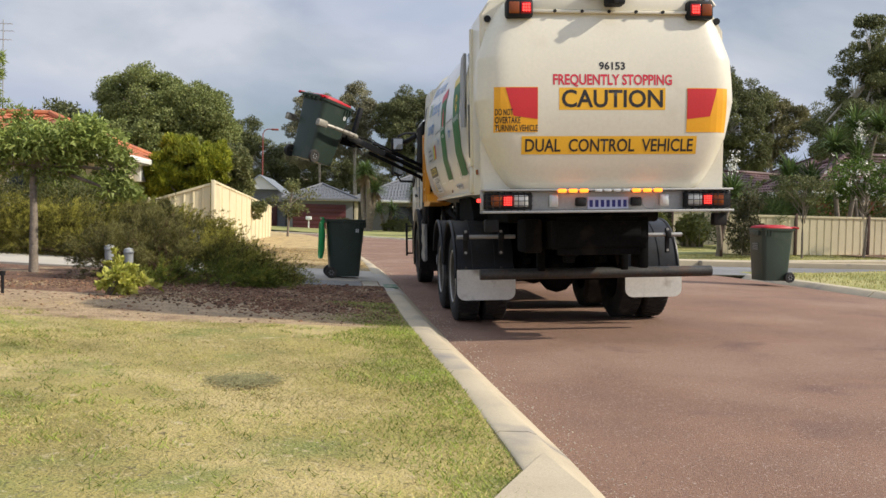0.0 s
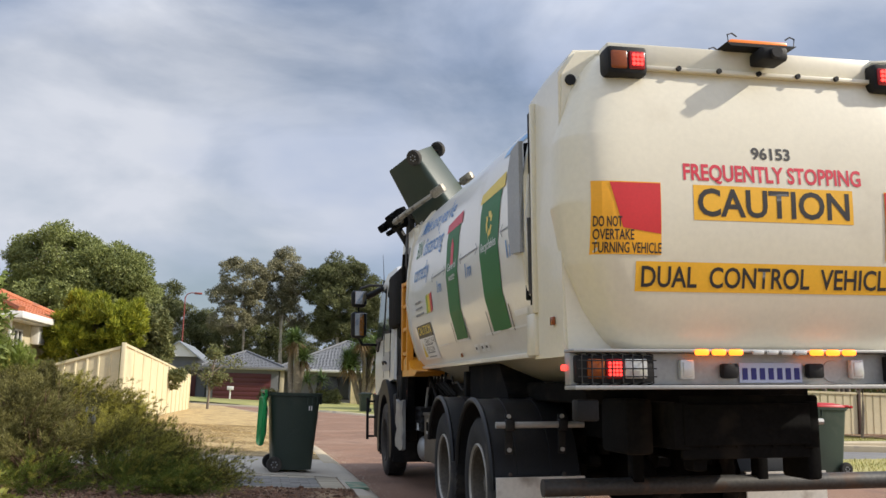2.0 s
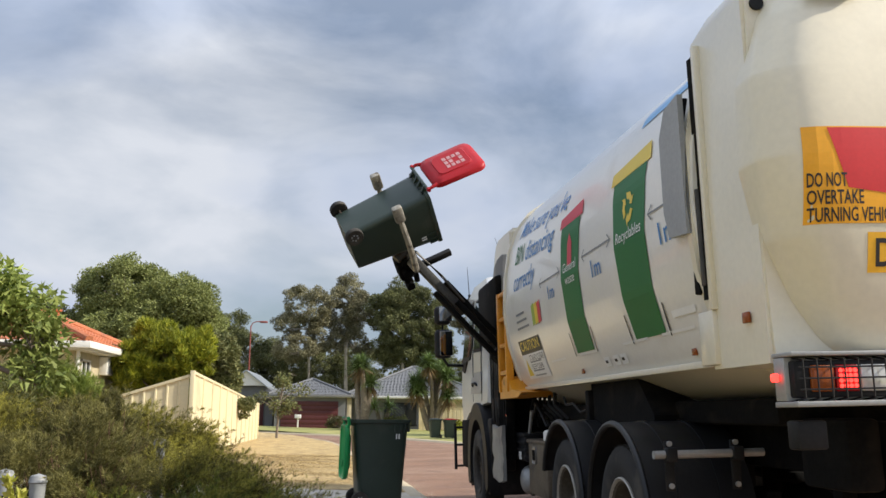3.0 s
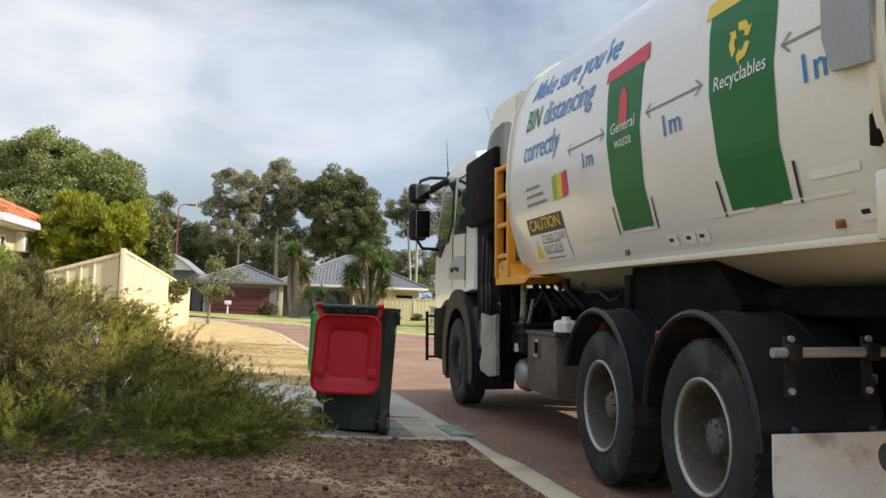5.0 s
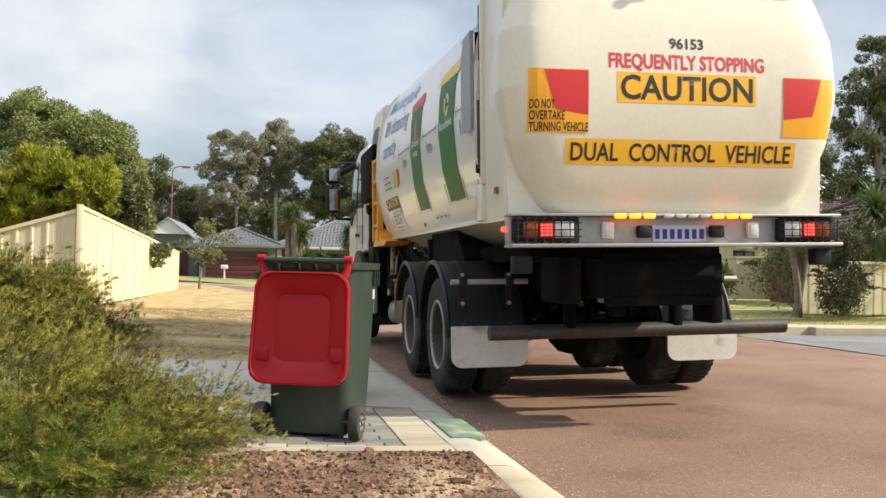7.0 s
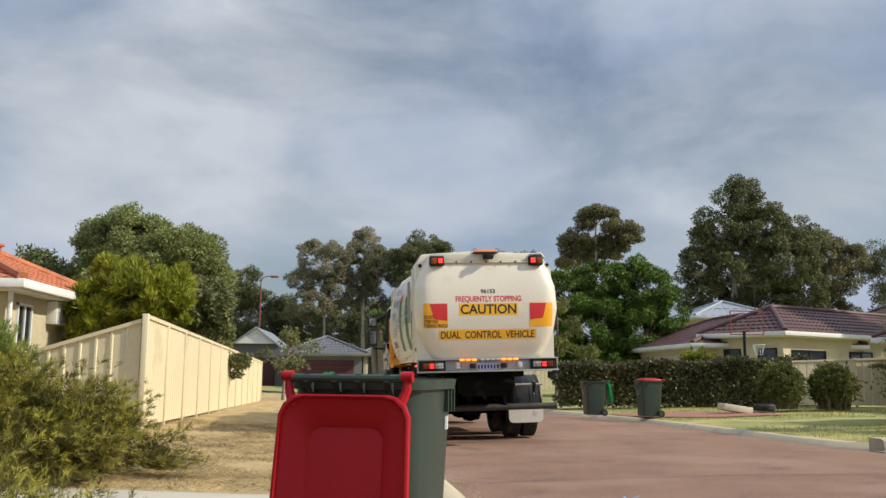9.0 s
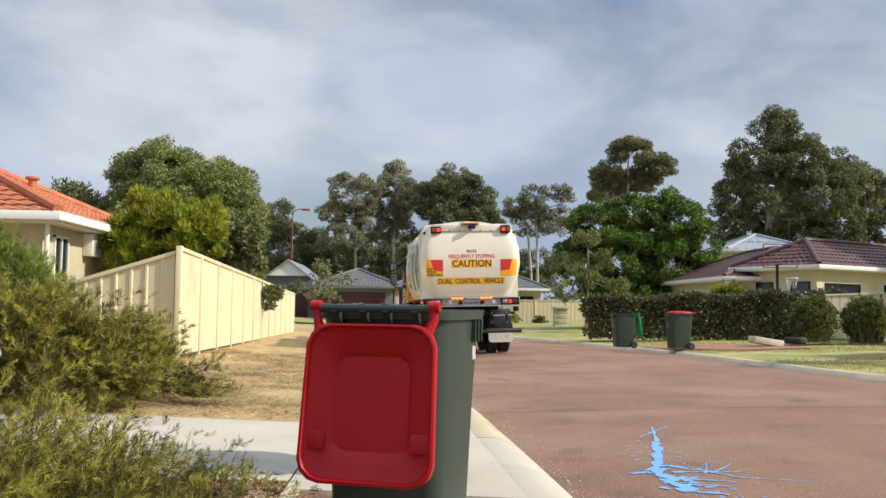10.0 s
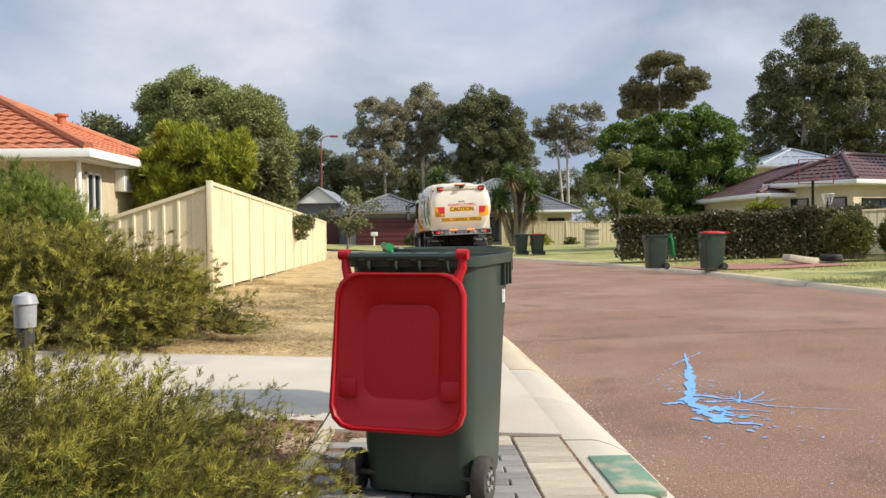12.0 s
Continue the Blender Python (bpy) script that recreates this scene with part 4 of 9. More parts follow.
build_ground()
build_road()
build_kerbs()
build_verges()
build_side_kerb()
apron = build_driveway()
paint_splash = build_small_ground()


# ---- lettering and decals on curved panels ----
def lettering(text, size, width=None, bold=0.0, slant=0.0):
    """Flat letters in a bmesh, from (0, 0) rightwards; squeezed or stretched to the given width."""
    cu = bpy.data.curves.new("letters", "FONT")
    cu.body, cu.size, cu.resolution_u, cu.offset, cu.shear = text, size, 3, bold, slant
    ob = bpy.data.objects.new("letters", cu)
    me = bpy.data.meshes.new_from_object(ob)
    bm = bmesh.new()
    bm.from_mesh(me)
    bpy.data.objects.remove(ob)
    bpy.data.curves.remove(cu)
    bpy.data.meshes.remove(me)
    xs = [v.co.x for v in bm.verts]
    lo, hi = min(xs), max(xs)
    for v in bm.verts:
        v.co.x = (v.co.x - lo) * ((width / (hi - lo)) if width else 1.0)
    return bm


def wrap(bm, surface, step=0.05, across=0.0):
    """Cuts a flat drawing in (u, v) finely and lays it on surface(u, v)."""
    vs = [v.co.y for v in bm.verts]
    us = [v.co.x for v in bm.verts]
    v = min(vs) + step
    while v < max(vs):
        bmesh.ops.bisect_plane(bm, geom=bm.verts[:] + bm.edges[:] + bm.faces[:], plane_co=(0, v, 0), plane_no=(0, 1, 0), dist=1e-6)
        v += step
    u = min(us) + across if across else max(us)
    while u < max(us):
        bmesh.ops.bisect_plane(bm, geom=bm.verts[:] + bm.edges[:] + bm.faces[:], plane_co=(u, 0, 0), plane_no=(1, 0, 0), dist=1e-6)
        u += across
    for w in bm.verts:
        w.co = surface(w.co.x, w.co.y, w.co.z)
    return bm


def panel(poly):
    bm = bmesh.new()
    bm.faces.new([bm.verts.new((u, v, 0)) for u, v in poly])
    return bm


def rect(u0, u1, v0, v1):
    return panel(((u0, v0), (u1, v0), (u1, v1), (u0, v1)))


# ---- the truck ----
BODY_HALF = ((1.46, 1.02), (1.53, 1.08), (1.68, 1.14), (1.95, 1.215), (2.3, 1.25), (2.6, 1.23), (2.85, 1.18), (3.05, 1.08), (3.2, 0.94), (3.3, 0.76), (3.37, 0.52), (3.40, 0.25), (3.41, 0.0))


def rise(y):
    """The barrel's roof climbs towards the cab."""
    return 1.0 + 0.22 * min(max((y - 0.7) / 5.0, 0.0), 1.05)


def side_x(z, y=0.0):
    return interp(2.4 + (z - 2.4) / rise(y) if z > 2.4 else z, BODY_HALF)


def on_side(lift=0.006):
    return lambda u, v, w=0.0: Vector((-side_x(v, u) - lift - w, u, v))


DOOR_HALF = ((1.44, 0.93), (1.52, 1.0), (1.7, 1.09), (1.95, 1.19), (2.3, 1.255), (2.7, 1.235), (3.0, 1.14), (3.2, 1.045), (3.30, 0.97))


def door_out(z):
    return 0.06 - 0.235 * math.sin(math.pi * min(max((z - 1.44) / 1.86, 0.0), 1.0)) ** 0.6


def door_y(x, z):
    f = min(abs(x) / interp(z, DOOR_HALF), 1.0)
    return door_out(z) + 0.18 * f ** 15


def on_door(lift=0.005):
    return lambda u, v, w=0.0: Vector((u, door_y(u, v) - lift - w, v))


def build_wheel(truck, x, y, dual, side):
    hub = bmesh.new()
    s = -1 if side < 0 else 1
    face = 0.30 if dual else 0.16
    lathe(hub, ((0.0, face - 0.065), (0.06, face - 0.065), (0.092, face - 0.08), (0.1, face - 0.11), (0.102, face - 0.19), (0.14, face - 0.215), (0.15, face - 0.3), (0.0, face - 0.3)), (0, 0, 0), (s, 0, 0), 24)
    for k in range(8):
        a = 2 * math.pi * k / 8
        c = Vector((s * (face - 0.085), 0.078 * math.cos(a), 0.078 * math.sin(a)))
        cyl(hub, c, c + Vector((s * 0.022, 0, 0)), 0.009, n=6)
    for k in range(10):
        a = 2 * math.pi * k / 10
        c = Vector((s * (face - 0.235), 0.168 * math.cos(a), 0.168 * math.sin(a)))
        cyl(hub, c, c + Vector((s * 0.035, 0, 0)), 0.014, n=6)
    wheel = part("wheel", hub, M["hub"] if dual else M["rim_dark"], truck)
    wheel.matrix_basis = pose(x, y, 0.52)
    for off in ((0.16, -0.16) if dual else (0.0,)):
        bm = bmesh.new()
        prof = ((0.29, -0.115), (0.33, -0.135), (0.42, -0.145), (0.485, -0.135), (0.508, -0.118), (0.512, -0.05), (0.512, 0.05), (0.508, 0.118), (0.485, 0.135), (0.42, 0.145), (0.33, 0.135), (0.29, 0.115))
        lathe(bm, prof, (s * off, 0, 0), (s, 0, 0), 48, closed=True)
        for k in range(46):
            for lane in (-1, 1):
                a = 2 * math.pi * (k + 0.25 * lane) / 46
                m = Matrix.Translation((s * off, 0, 0)) @ Matrix.Rotation(a, 4, "X") @ Matrix.Translation((lane * 0.064, 0, 0.508)) @ Matrix.Rotation(0.35 * lane, 4, "Z")
                box(bm, -0.052, 0.052, -0.02, 0.02, -0.012, 0.012, m=m)
        part("tyre", bm, M["rubber"], wheel, "worn black lugged truck tyre")
    bm = bmesh.new()
    o = 0.16 if dual else 0.0
    if dual:
        prof = ((0.30, o + 0.125), (0.292, o + 0.13), (0.275, o + 0.115), (0.266, o + 0.05), (0.258, o - 0.03), (0.245, o - 0.10), (0.205, o - 0.135), (0.12, o - 0.145), (0.0, o - 0.145))
    else:
        prof = ((0.30, 0.125), (0.292, 0.13), (0.275, 0.115), (0.262, 0.05), (0.24, 0.03), (0.2, 0.07), (0.12, 0.085), (0.0, 0.085))
    lathe(bm, prof, (0, 0, 0), (s, 0, 0), 36)
    for k in range(10):
        a = 2 * math.pi * (k + 0.5) / 10
        c = Vector((s * (o - 0.126 if dual else 0.066), 0.215 * math.cos(a), 0.215 * math.sin(a)))
        cyl(bm, c, c + Vector((s * 0.012, 0, 0)), 0.026, n=10)
    rim = part("rim", bm, M["rim"] if dual else M["rim_dark"], wheel, "dull steel rim" if dual else "dark dusty steel rim")
    bm = bmesh.new()
    lathe(bm, ((0.314, o + 0.118), (0.314, o + 0.136), (0.304, o + 0.142), (0.293, o + 0.136), (0.284, o + 0.118)), (0, 0, 0), (s, 0, 0), 40, closed=True)
    part("rim_lip", bm, M["rim_lip"] if dual else M["rim_dark"], rim, "bright scuffed rim edge" if dual else "")
    return wheel


def guard_poly(yc, r, a0, a1, thick, tail=None):
    pts = [(yc + r * math.cos(radians(a)), 0.52 + r * math.sin(radians(a))) for a in np.linspace(a0, a1, 37)]
    inner = [(yc + (r - thick) * math.cos(radians(a)), 0.52 + (r - thick) * math.sin(radians(a))) for a in np.linspace(a0, a1, 37)]
    if tail:
        pts.append((yc - r - 0.02, tail))
        inner.append((yc - r - 0.02 + thick, tail))
    return pts + inner[::-1]


def tail_lamp(truck, s):
    """Rear lamp cluster in its wire cage; s: -1 left, 1 right."""
    bm = bmesh.new()
    x0, x1 = sorted((s * 1.20, s * 0.74))
    box(bm, x0, x1, -0.075, -0.02, 1.252, 1.405, 0.012)
    lamp = part("tail_lamp", bm, M["black"], truck, "tail lamp cluster behind a black wire cage")
    def cell(name, a, b, material, label=""):
        c0, c1 = sorted((s * a, s * b))
        q = bmesh.new()
        box(q, c0, c1, -0.088, -0.07, 1.275, 1.385, 0.01)
        part(name, q, material, lamp, label)
    cell("lens", 1.135, 1.03, M["amber_lens"], "amber turn lens")
    cell("lens", 1.025, 0.92, M["red_lamp"], "red brake lens")
    cell("lens", 0.915, 0.78, M["clear_lens"], "clear reversing lens")
    for i in range(4):
        for j in range(4):
            q = bmesh.new()
            cx, cz = s * (0.942 + 0.021 * i), 1.298 + 0.021 * j
            cyl(q, (cx, -0.089, cz), (cx, -0.094, cz), 0.0085, n=8)
            part("led", q, M["red_on"], lamp, "lit red diode")
    q = bmesh.new()
    for k in range(3):
        z = 1.285 + 0.045 * k
        cyl(q, (x0, -0.115, z), (x1, -0.115, z), 0.004, n=5)
    for k in range(8):
        x = x0 + 0.02 + (x1 - x0 - 0.04) * k / 7
        cyl(q, (x, -0.115, 1.25), (x, -0.115, 1.405), 0.004, n=5)
        cyl(q, (x, -0.115, 1.405), (x, -0.03, 1.415), 0.004, n=5)
        cyl(q, (x, -0.115, 1.25), (x, -0.03, 1.24), 0.004, n=5)
    part("cage", q, M["black"], lamp)


def high_lamp(truck, x):
    bm = bmesh.new()
    y = -0.075
    box(bm, x - 0.125, x + 0.125, y - 0.07, y + 0.08, 3.06, 3.235, 0.025)
    lamp = part("high_lamp", bm, M["black"], truck, "high rear lamp in a black surround")
    for k, m in ((-1, M["amber_lens"]), (1, M["red_lamp"])):
        q = bmesh.new()
        cx = x + 0.055 * k * (1 if x < 0 else -1)
        box(q, cx - 0.05, cx + 0.05, y - 0.083, y - 0.06, 3.09, 3.20, 0.012)
        part("lens", q, m, lamp)
    for i in range(3):
        for j in range(3):
            q = bmesh.new()
            cx, cz = x + (0.032 + 0.024 * i) * (1 if x < 0 else -1), 3.12 + 0.026 * j
            cyl(q, (cx, y - 0.083, cz), (cx, y - 0.09, cz), 0.011, n=8)
            part("led", q, M["red_on"], lamp, "lit red diode")


def shift(truck, before, by):
    """Moves all that was added to the truck since."""
    for ob in truck.children:
        if ob not in before:
            for o in [ob, *ob.children]:
                o.data.transform(Matrix.Translation(by))


def build_truck():
    truck = thing("garbage_truck", pose(0, 0, 0), "cream-white side-loading garbage truck with orange and red warning signs", "truck")
    # chassis
    for s in (-1, 1):
        bm = bmesh.new()
        box(bm, s * 0.43 - 0.05, s * 0.43 + 0.05, 0.25, 9.0, 0.88, 1.16, 0.01)
        part("chassis_rail", bm, M["chassis"], truck)
    for y, z0, z1 in ((0.3, 0.9, 1.15), (1.15, 0.85, 1.1), (2.75, 0.82, 1.1), (4.2, 0.88, 1.1), (5.6, 0.88, 1.1)):
        bm = bmesh.new()
        box(bm, -0.42, 0.42, y - 0.06, y + 0.06, z0, z1, 0.01)
        part("cross_member", bm, M["chassis"], truck)
    bm = bmesh.new()
    box(bm, -0.42, 0.42, 0.27, 0.31, 0.82, 1.2, 0.01)
    for i in range(6):
        for j in (0.9, 1.0):
            cyl(bm, (-0.3 + 0.12 * i, 0.268, j), (-0.3 + 0.12 * i, 0.255, j), 0.018, n=8)
    part("rear_plate", bm, M["chassis"], truck)
    bm = bmesh.new()
    box(bm, -0.72, -0.54, 0.4, 0.85, 0.84, 1.18, 0.03)
    part("valve_box", bm, M["chassis"], truck)
    bm = bmesh.new()
    box(bm, -0.32, -0.22, 0.35, 0.5, 0.74, 0.9, 0.02)
    part("valve", bm, M["chassis"], truck)
    bm = bmesh.new()
    box(bm, 0.42, 0.52, 0.3, 0.6, 0.68, 1.2, 0.02)
    part("hose_guard", bm, M["chassis"], truck)
    for y in (2.15, 3.52):
        bm = bmesh.new()
        cyl(bm, (-0.75, y, 0.52), (0.75, y, 0.52), 0.085, n=12)
        bmesh.ops.create_icosphere(bm, subdivisions=2, radius=0.23, matrix=Matrix.Translation((0.0, y, 0.52)))
        part("axle", bm, M["chassis"], truck)
        for s in (-1, 1):
            q = bmesh.new()
            box(q, s * 0.45 - 0.05, s * 0.45 + 0.05, y - 0.45, y + 0.45, 0.66, 0.74, 0.02)
            cyl(q, (s * 0.45, y, 0.5), (s * 0.45, y, 0.9), 0.09, n=10)
            part("suspension", q, M["chassis"], truck)
    bm = bmesh.new()
    cyl(bm, (-0.8, 8.3, 0.52), (0.8, 8.3, 0.52), 0.07, n=10)
    part("front_axle", bm, M["chassis"], truck)
    wheels = []
    for y in (2.18, 3.62):
        for s in (-1, 1):
            wheels.append((build_wheel(truck, s * 0.955, y, True, s), s * 0.955, y))
    for s in (-1, 1):
        wheels.append((build_wheel(truck, s * 1.08, 8.42, False, s), s * 1.08, 8.42))
    # mudguards, flaps and their bars
    for s in (-1, 1):
        xa, xb = sorted((s * 1.285, s * 0.63))
        for y, a0, a1, tail in ((2.18, 8, 180, 0.62), (3.62, 20, 172, None)):
            bm = bmesh.new()
            prism(bm, guard_poly(y, 0.64, a0, a1, 0.02, tail), xa, xb, "x")
            guard = part("mudguard", bm, M["guard"], truck, "black plastic mudguard")
            bm = bmesh.new()
            tube(bm, [(s * 1.285, y + 0.632 * math.cos(radians(a)), 0.52 + 0.632 * math.sin(radians(a))) for a in np.linspace(a0, a1, 33)], 0.022, 8)
            part("rolled_edge", bm, M["guard"], guard)
            for xx in (xa + 0.2, xb - 0.2):
                bm = bmesh.new()
                prism(bm, guard_poly(y, 0.648, a0 + 4, a1 - 4, 0.012), xx - 0.014, xx + 0.014, "x")
                part("rib", bm, M["guard"], guard)
        bm = bmesh.new()
        prism(bm, [(xa, 0.62), (xb, 0.62)] + [(xb - 0.09 + 0.09 * math.cos(radians(a)), 0.37 - 0.09 * math.sin(radians(a))) for a in range(0, 91, 15)] + [(xa + 0.09 - 0.09 * math.sin(radians(a)), 0.37 - 0.09 * math.cos(radians(a))) for a in range(0, 91, 15)], 1.435, 1.452, "y")
        part("mudflap", bm, M["flap"], truck, "dirty white mudflap")
        bm = bmesh.new()
        cyl(bm, (xa, 1.435, 0.985), (xb, 1.435, 0.985), 0.024, n=10)
        part("guard_bar", bm, M["alloy"], truck, "silver guard bar")
        for xx in (xa + 0.1, xb - 0.16):
            q = bmesh.new()
            box(q, xx - 0.028, xx + 0.028, 1.452, 1.472, 0.78, 1.06, 0.008)
            box(q, xx - 0.034, xx + 0.034, 1.398, 1.46, 0.945, 1.025, 0.012)
            strap = part("bracket", q, M["black"], truck, "black strap bracket")
            for zz in (0.81, 1.045):
                q = bmesh.new()
                cyl(q, (xx, 1.454, zz), (xx, 1.436, zz), 0.016, n=8)
                part("bolt_head", q, M["alloy"], strap)
            q = bmesh.new()
            cyl(q, (xx, 1.435, 0.64), (xx, 1.418, 0.64), 0.014, n=8)
            part("bolt", q, M["steel"], truck)
    bm = bmesh.new()
    cyl(bm, (-1.1, 0.93, 0.60), (1.42, 0.93, 0.60), 0.058, n=16)
    part("underrun_pipe", bm, M["steel"], truck, "scuffed black steel underrun pipe")
    for x in (-0.45, 0.45):
        bm = bmesh.new()
        box(bm, x - 0.04, x + 0.04, 0.88, 0.98, 0.6, 1.0, 0.01)
        part("pipe_bracket", bm, M["chassis"], truck)
    # rear light bar
    before = set(truck.children)
    bm = bmesh.new()
    box(bm, -1.22, 1.22, -0.03, 0.06, 1.24, 1.42, 0.006)
    bar = part("light_bar", bm, M["alloy"], truck, "dull aluminium rear light bar")
    bm = bmesh.new()
    box(bm, -1.22, 1.22, -0.10, 0.07, 1.422, 1.44, 0.004)
    part("top_lip", bm, M["alloy"], bar)
    bm = bmesh.new()
    box(bm, -1.22, 1.22, -0.12, 0.07, 1.215, 1.238, 0.004)
    part("bottom_lip", bm, M["alloy"], bar)
    tail_lamp(truck, -1)
    tail_lamp(truck, 1)
    for x0 in (-0.46, 0.26):
        for k in range(3):
            bm = bmesh.new()
            x = x0 + 0.105 * k
            box(bm, x - 0.042, x + 0.042, -0.125, -0.095, 1.405, 1.44, 0.012)
            part("amber_light", bm, M["amber_on"], truck, "lit amber warning light")
    for x in (-0.11, -0.02, 0.07, 0.16):
        bm = bmesh.new()
        box(bm, x - 0.036, x + 0.036, -0.12, -0.095, 1.408, 1.436, 0.01)
        part("marker_light", bm, M["clear_lens"], truck, "unlit clear marker light")
    for x in (-0.53, 0.55):
        bm = bmesh.new()
        box(bm, x - 0.045, x + 0.045, -0.07, -0.028, 1.27, 1.385, 0.014)
        box(bm, x - 0.03, x + 0.03, -0.078, -0.066, 1.285, 1.37, 0.006)
        part("reversing_lamp", bm, M["clear_lens"], truck)
    bm = bmesh.new()
    box(bm, -0.2, 0.2, -0.045, -0.03, 1.25, 1.365, 0.004)
    plate = part("number_plate", bm, M["plate"], truck, "pale blue number plate with dark bars")
    for k in range(7):
        q = bmesh.new()
        x = -0.165 + 0.055 * k
        box(q, x - 0.016, x + 0.016, -0.049, -0.044, 1.268, 1.335)
        part("bar", q, M["ink_navy"], plate, smooth=0)
    for x in (-0.27, 0.27):
        bm = bmesh.new()
        box(bm, x - 0.05, x + 0.05, -0.09, -0.028, 1.275, 1.36, 0.016)
        part("plate_lamp", bm, M["black"], truck)
    bm = bmesh.new()
    lathe(bm, ((0.0, 0.006), (0.062, 0.006), (0.065, 0.0)), (0.40, -0.03, 1.315), (0, -1, 0), 20)
    part("round_badge", bm, M["alloy"], truck)
    for x, z in ((-1.12, 1.1), (1.12, 1.14)):
        bm = bmesh.new()
        box(bm, x - 0.065, x + 0.065, -0.04, 0.06, z - 0.06, z + 0.06, 0.012)
        part("work_lamp", bm, M["black"], truck)
    bm = bmesh.new()
    box(bm, -1.255, -1.225, 0.0, 0.03, 1.32, 1.355, 0.008)
    part("side_marker", bm, M["red_on"], truck, "lit red side marker")
    shift(truck, before, (0, 0, 0.025))
    # tail frame and the bulged tail door
    bm = bmesh.new()
    outline = [(-1.2, 1.43), (1.2, 1.43), (1.21, 2.2), (1.2, 3.0), (1.06, 3.22), (0.5, 3.32), (-0.5, 3.33), (-1.1, 3.29), (-1.2, 3.14), (-1.21, 2.2)]
    prism(bm, outline, 0.10, 0.72, "y")
    bmesh.ops.bevel(bm, geom=[e for e in bm.edges if abs(e.verts[0].co.y - e.verts[1].co.y) < 1e-5], offset=0.02, segments=2, affect="EDGES")
    frame_part = part("tail_frame", bm, M["white"], truck, "cream-white tail frame")
    bm = bmesh.new()
    zs = [z for z, _ in DOOR_HALF]
    zs = sorted(set(zs + [float(z) for z in np.linspace(1.44, 3.30, 60)]))
    rows = []
    for z in zs:
        w = interp(z, DOOR_HALF)
        us = np.concatenate([-1 + 0.4 * np.linspace(0, 1, 20) ** 1.3, np.linspace(-0.5, 0.5, 6), 1 - 0.4 * np.linspace(1, 0, 20) ** 1.3])
        rows.append([bm.verts.new((w * u, door_y(w * u, z), z)) for u in us])
    for a, b in zip(rows, rows[1:]):
        for k in range(len(a) - 1):
            bm.faces.new((a[k], a[k + 1], b[k + 1], b[k]))
    back = [[bm.verts.new((v.co.x, 0.16, v.co.z)) for v in (r[0], r[-1])] for r in rows]
    for i in range(len(rows) - 1):
        bm.faces.new((rows[i][0], rows[i + 1][0], back[i + 1][0], back[i][0]))
        bm.faces.new((rows[i][-1], back[i][1], back[i + 1][1], rows[i + 1][-1]))
    bm.faces.new([*rows[0], back[0][1], back[0][0]])
    bm.faces.new([*rows[-1][::-1], back[-1][0], back[-1][1]])
    part("tail_door", bm, M["white"], truck, "bulged cream-white tail door", smooth=40)
    bm = bmesh.new()
    box(bm, -0.92, 0.92, -0.095, 0.02, 3.115, 3.142, 0.005)
    part("rain_lip", bm, M["white"], truck)
    bm = bmesh.new()
    box(bm, -0.95, 0.95, -0.06, 0.1, 3.15, 3.285, 0.012)
    part("header_panel", bm, M["white"], truck)
    for k in range(7):
        x = -0.78 + 0.26 * k
        bm = bmesh.new()
        cyl(bm, (x, -0.095, 3.128), (x, -0.112, 3.128), 0.016, n=8)
        part("bolt", bm, M["black"], truck)
    bm = bmesh.new()
    tube(bm, [(0.72, -0.02, 3.2), (0.8, -0.06, 3.26), (0.98, -0.08, 3.27), (1.04, -0.06, 3.2)], 0.02, 8)
    part("conduit", bm, M["white"], truck)
    for x in (-1.13, 1.13):
        bm = bmesh.new()
        cyl(bm, (x, 0.12, 3.09), (x, 0.085, 3.09), 0.033, n=14)
        part("pivot_cap", bm, M["black"], truck)
    high_lamp(truck, -0.857)
    high_lamp(truck, 0.88)
    # beacon over the tail door
    bm = bmesh.new()
    prism(bm, [(-0.2, 3.275), (0.2, 3.275), (0.23, 3.295), (-0.23, 3.295)], -0.16, 0.1, "y")
    beacon = part("beacon_shelf", bm, M["black"], truck)
    bm = bmesh.new()
    box(bm, -0.19, 0.19, -0.13, 0.06, 3.297, 3.332, 0.012)
    part("beacon", bm, M["beacon"], beacon, "lit amber beacon bar")
    for y in (-0.15, 0.08):
        for e in (-1, 1):
            bm = bmesh.new()
            tube(bm, [(e * 0.215, y, 3.29), (e * 0.22, y, 3.345), (e * 0.19, y, 3.355), (e * 0.16, y, 3.335)], 0.005, 5)
            part("guard_wire", bm, M["steel"], beacon)
    bm = bmesh.new()
    box(bm, -0.05, 0.12, -0.24, -0.08, 3.170, 3.255, 0.02)
    cyl(bm, (0.03, -0.24, 3.210), (0.03, -0.27, 3.210), 0.035, n=12)
    part("rear_camera", bm, M["black"], truck, "black reversing camera")
    # signs on the tail door
    def sign(name, bm, m, lift, label=""):
        return part(name, wrap(bm, on_door(lift), 0.05, 0.06), m, truck, label, smooth=0)
    sign("caution_panel", rect(-0.50, 0.52, 2.20, 2.405), M["sign_yellow"], 0.0016, "orange-yellow CAUTION panel")
    bm = lettering("CAUTION", 0.225, 0.97, 0.0045)
    bmesh.ops.translate(bm, verts=bm.verts, vec=(-0.475, 2.228, 0))
    sign("lettering", bm, M["ink"], 0.003)
    bm = lettering("FREQUENTLY STOPPING", 0.135, 1.14, 0.0035)
    bmesh.ops.translate(bm, verts=bm.verts, vec=(-0.556, 2.435, 0))
    sign("lettering", bm, M["ink_red"], 0.0022, "red lettering")
    bm = lettering("96153", 0.098, 0.25, 0.0028)
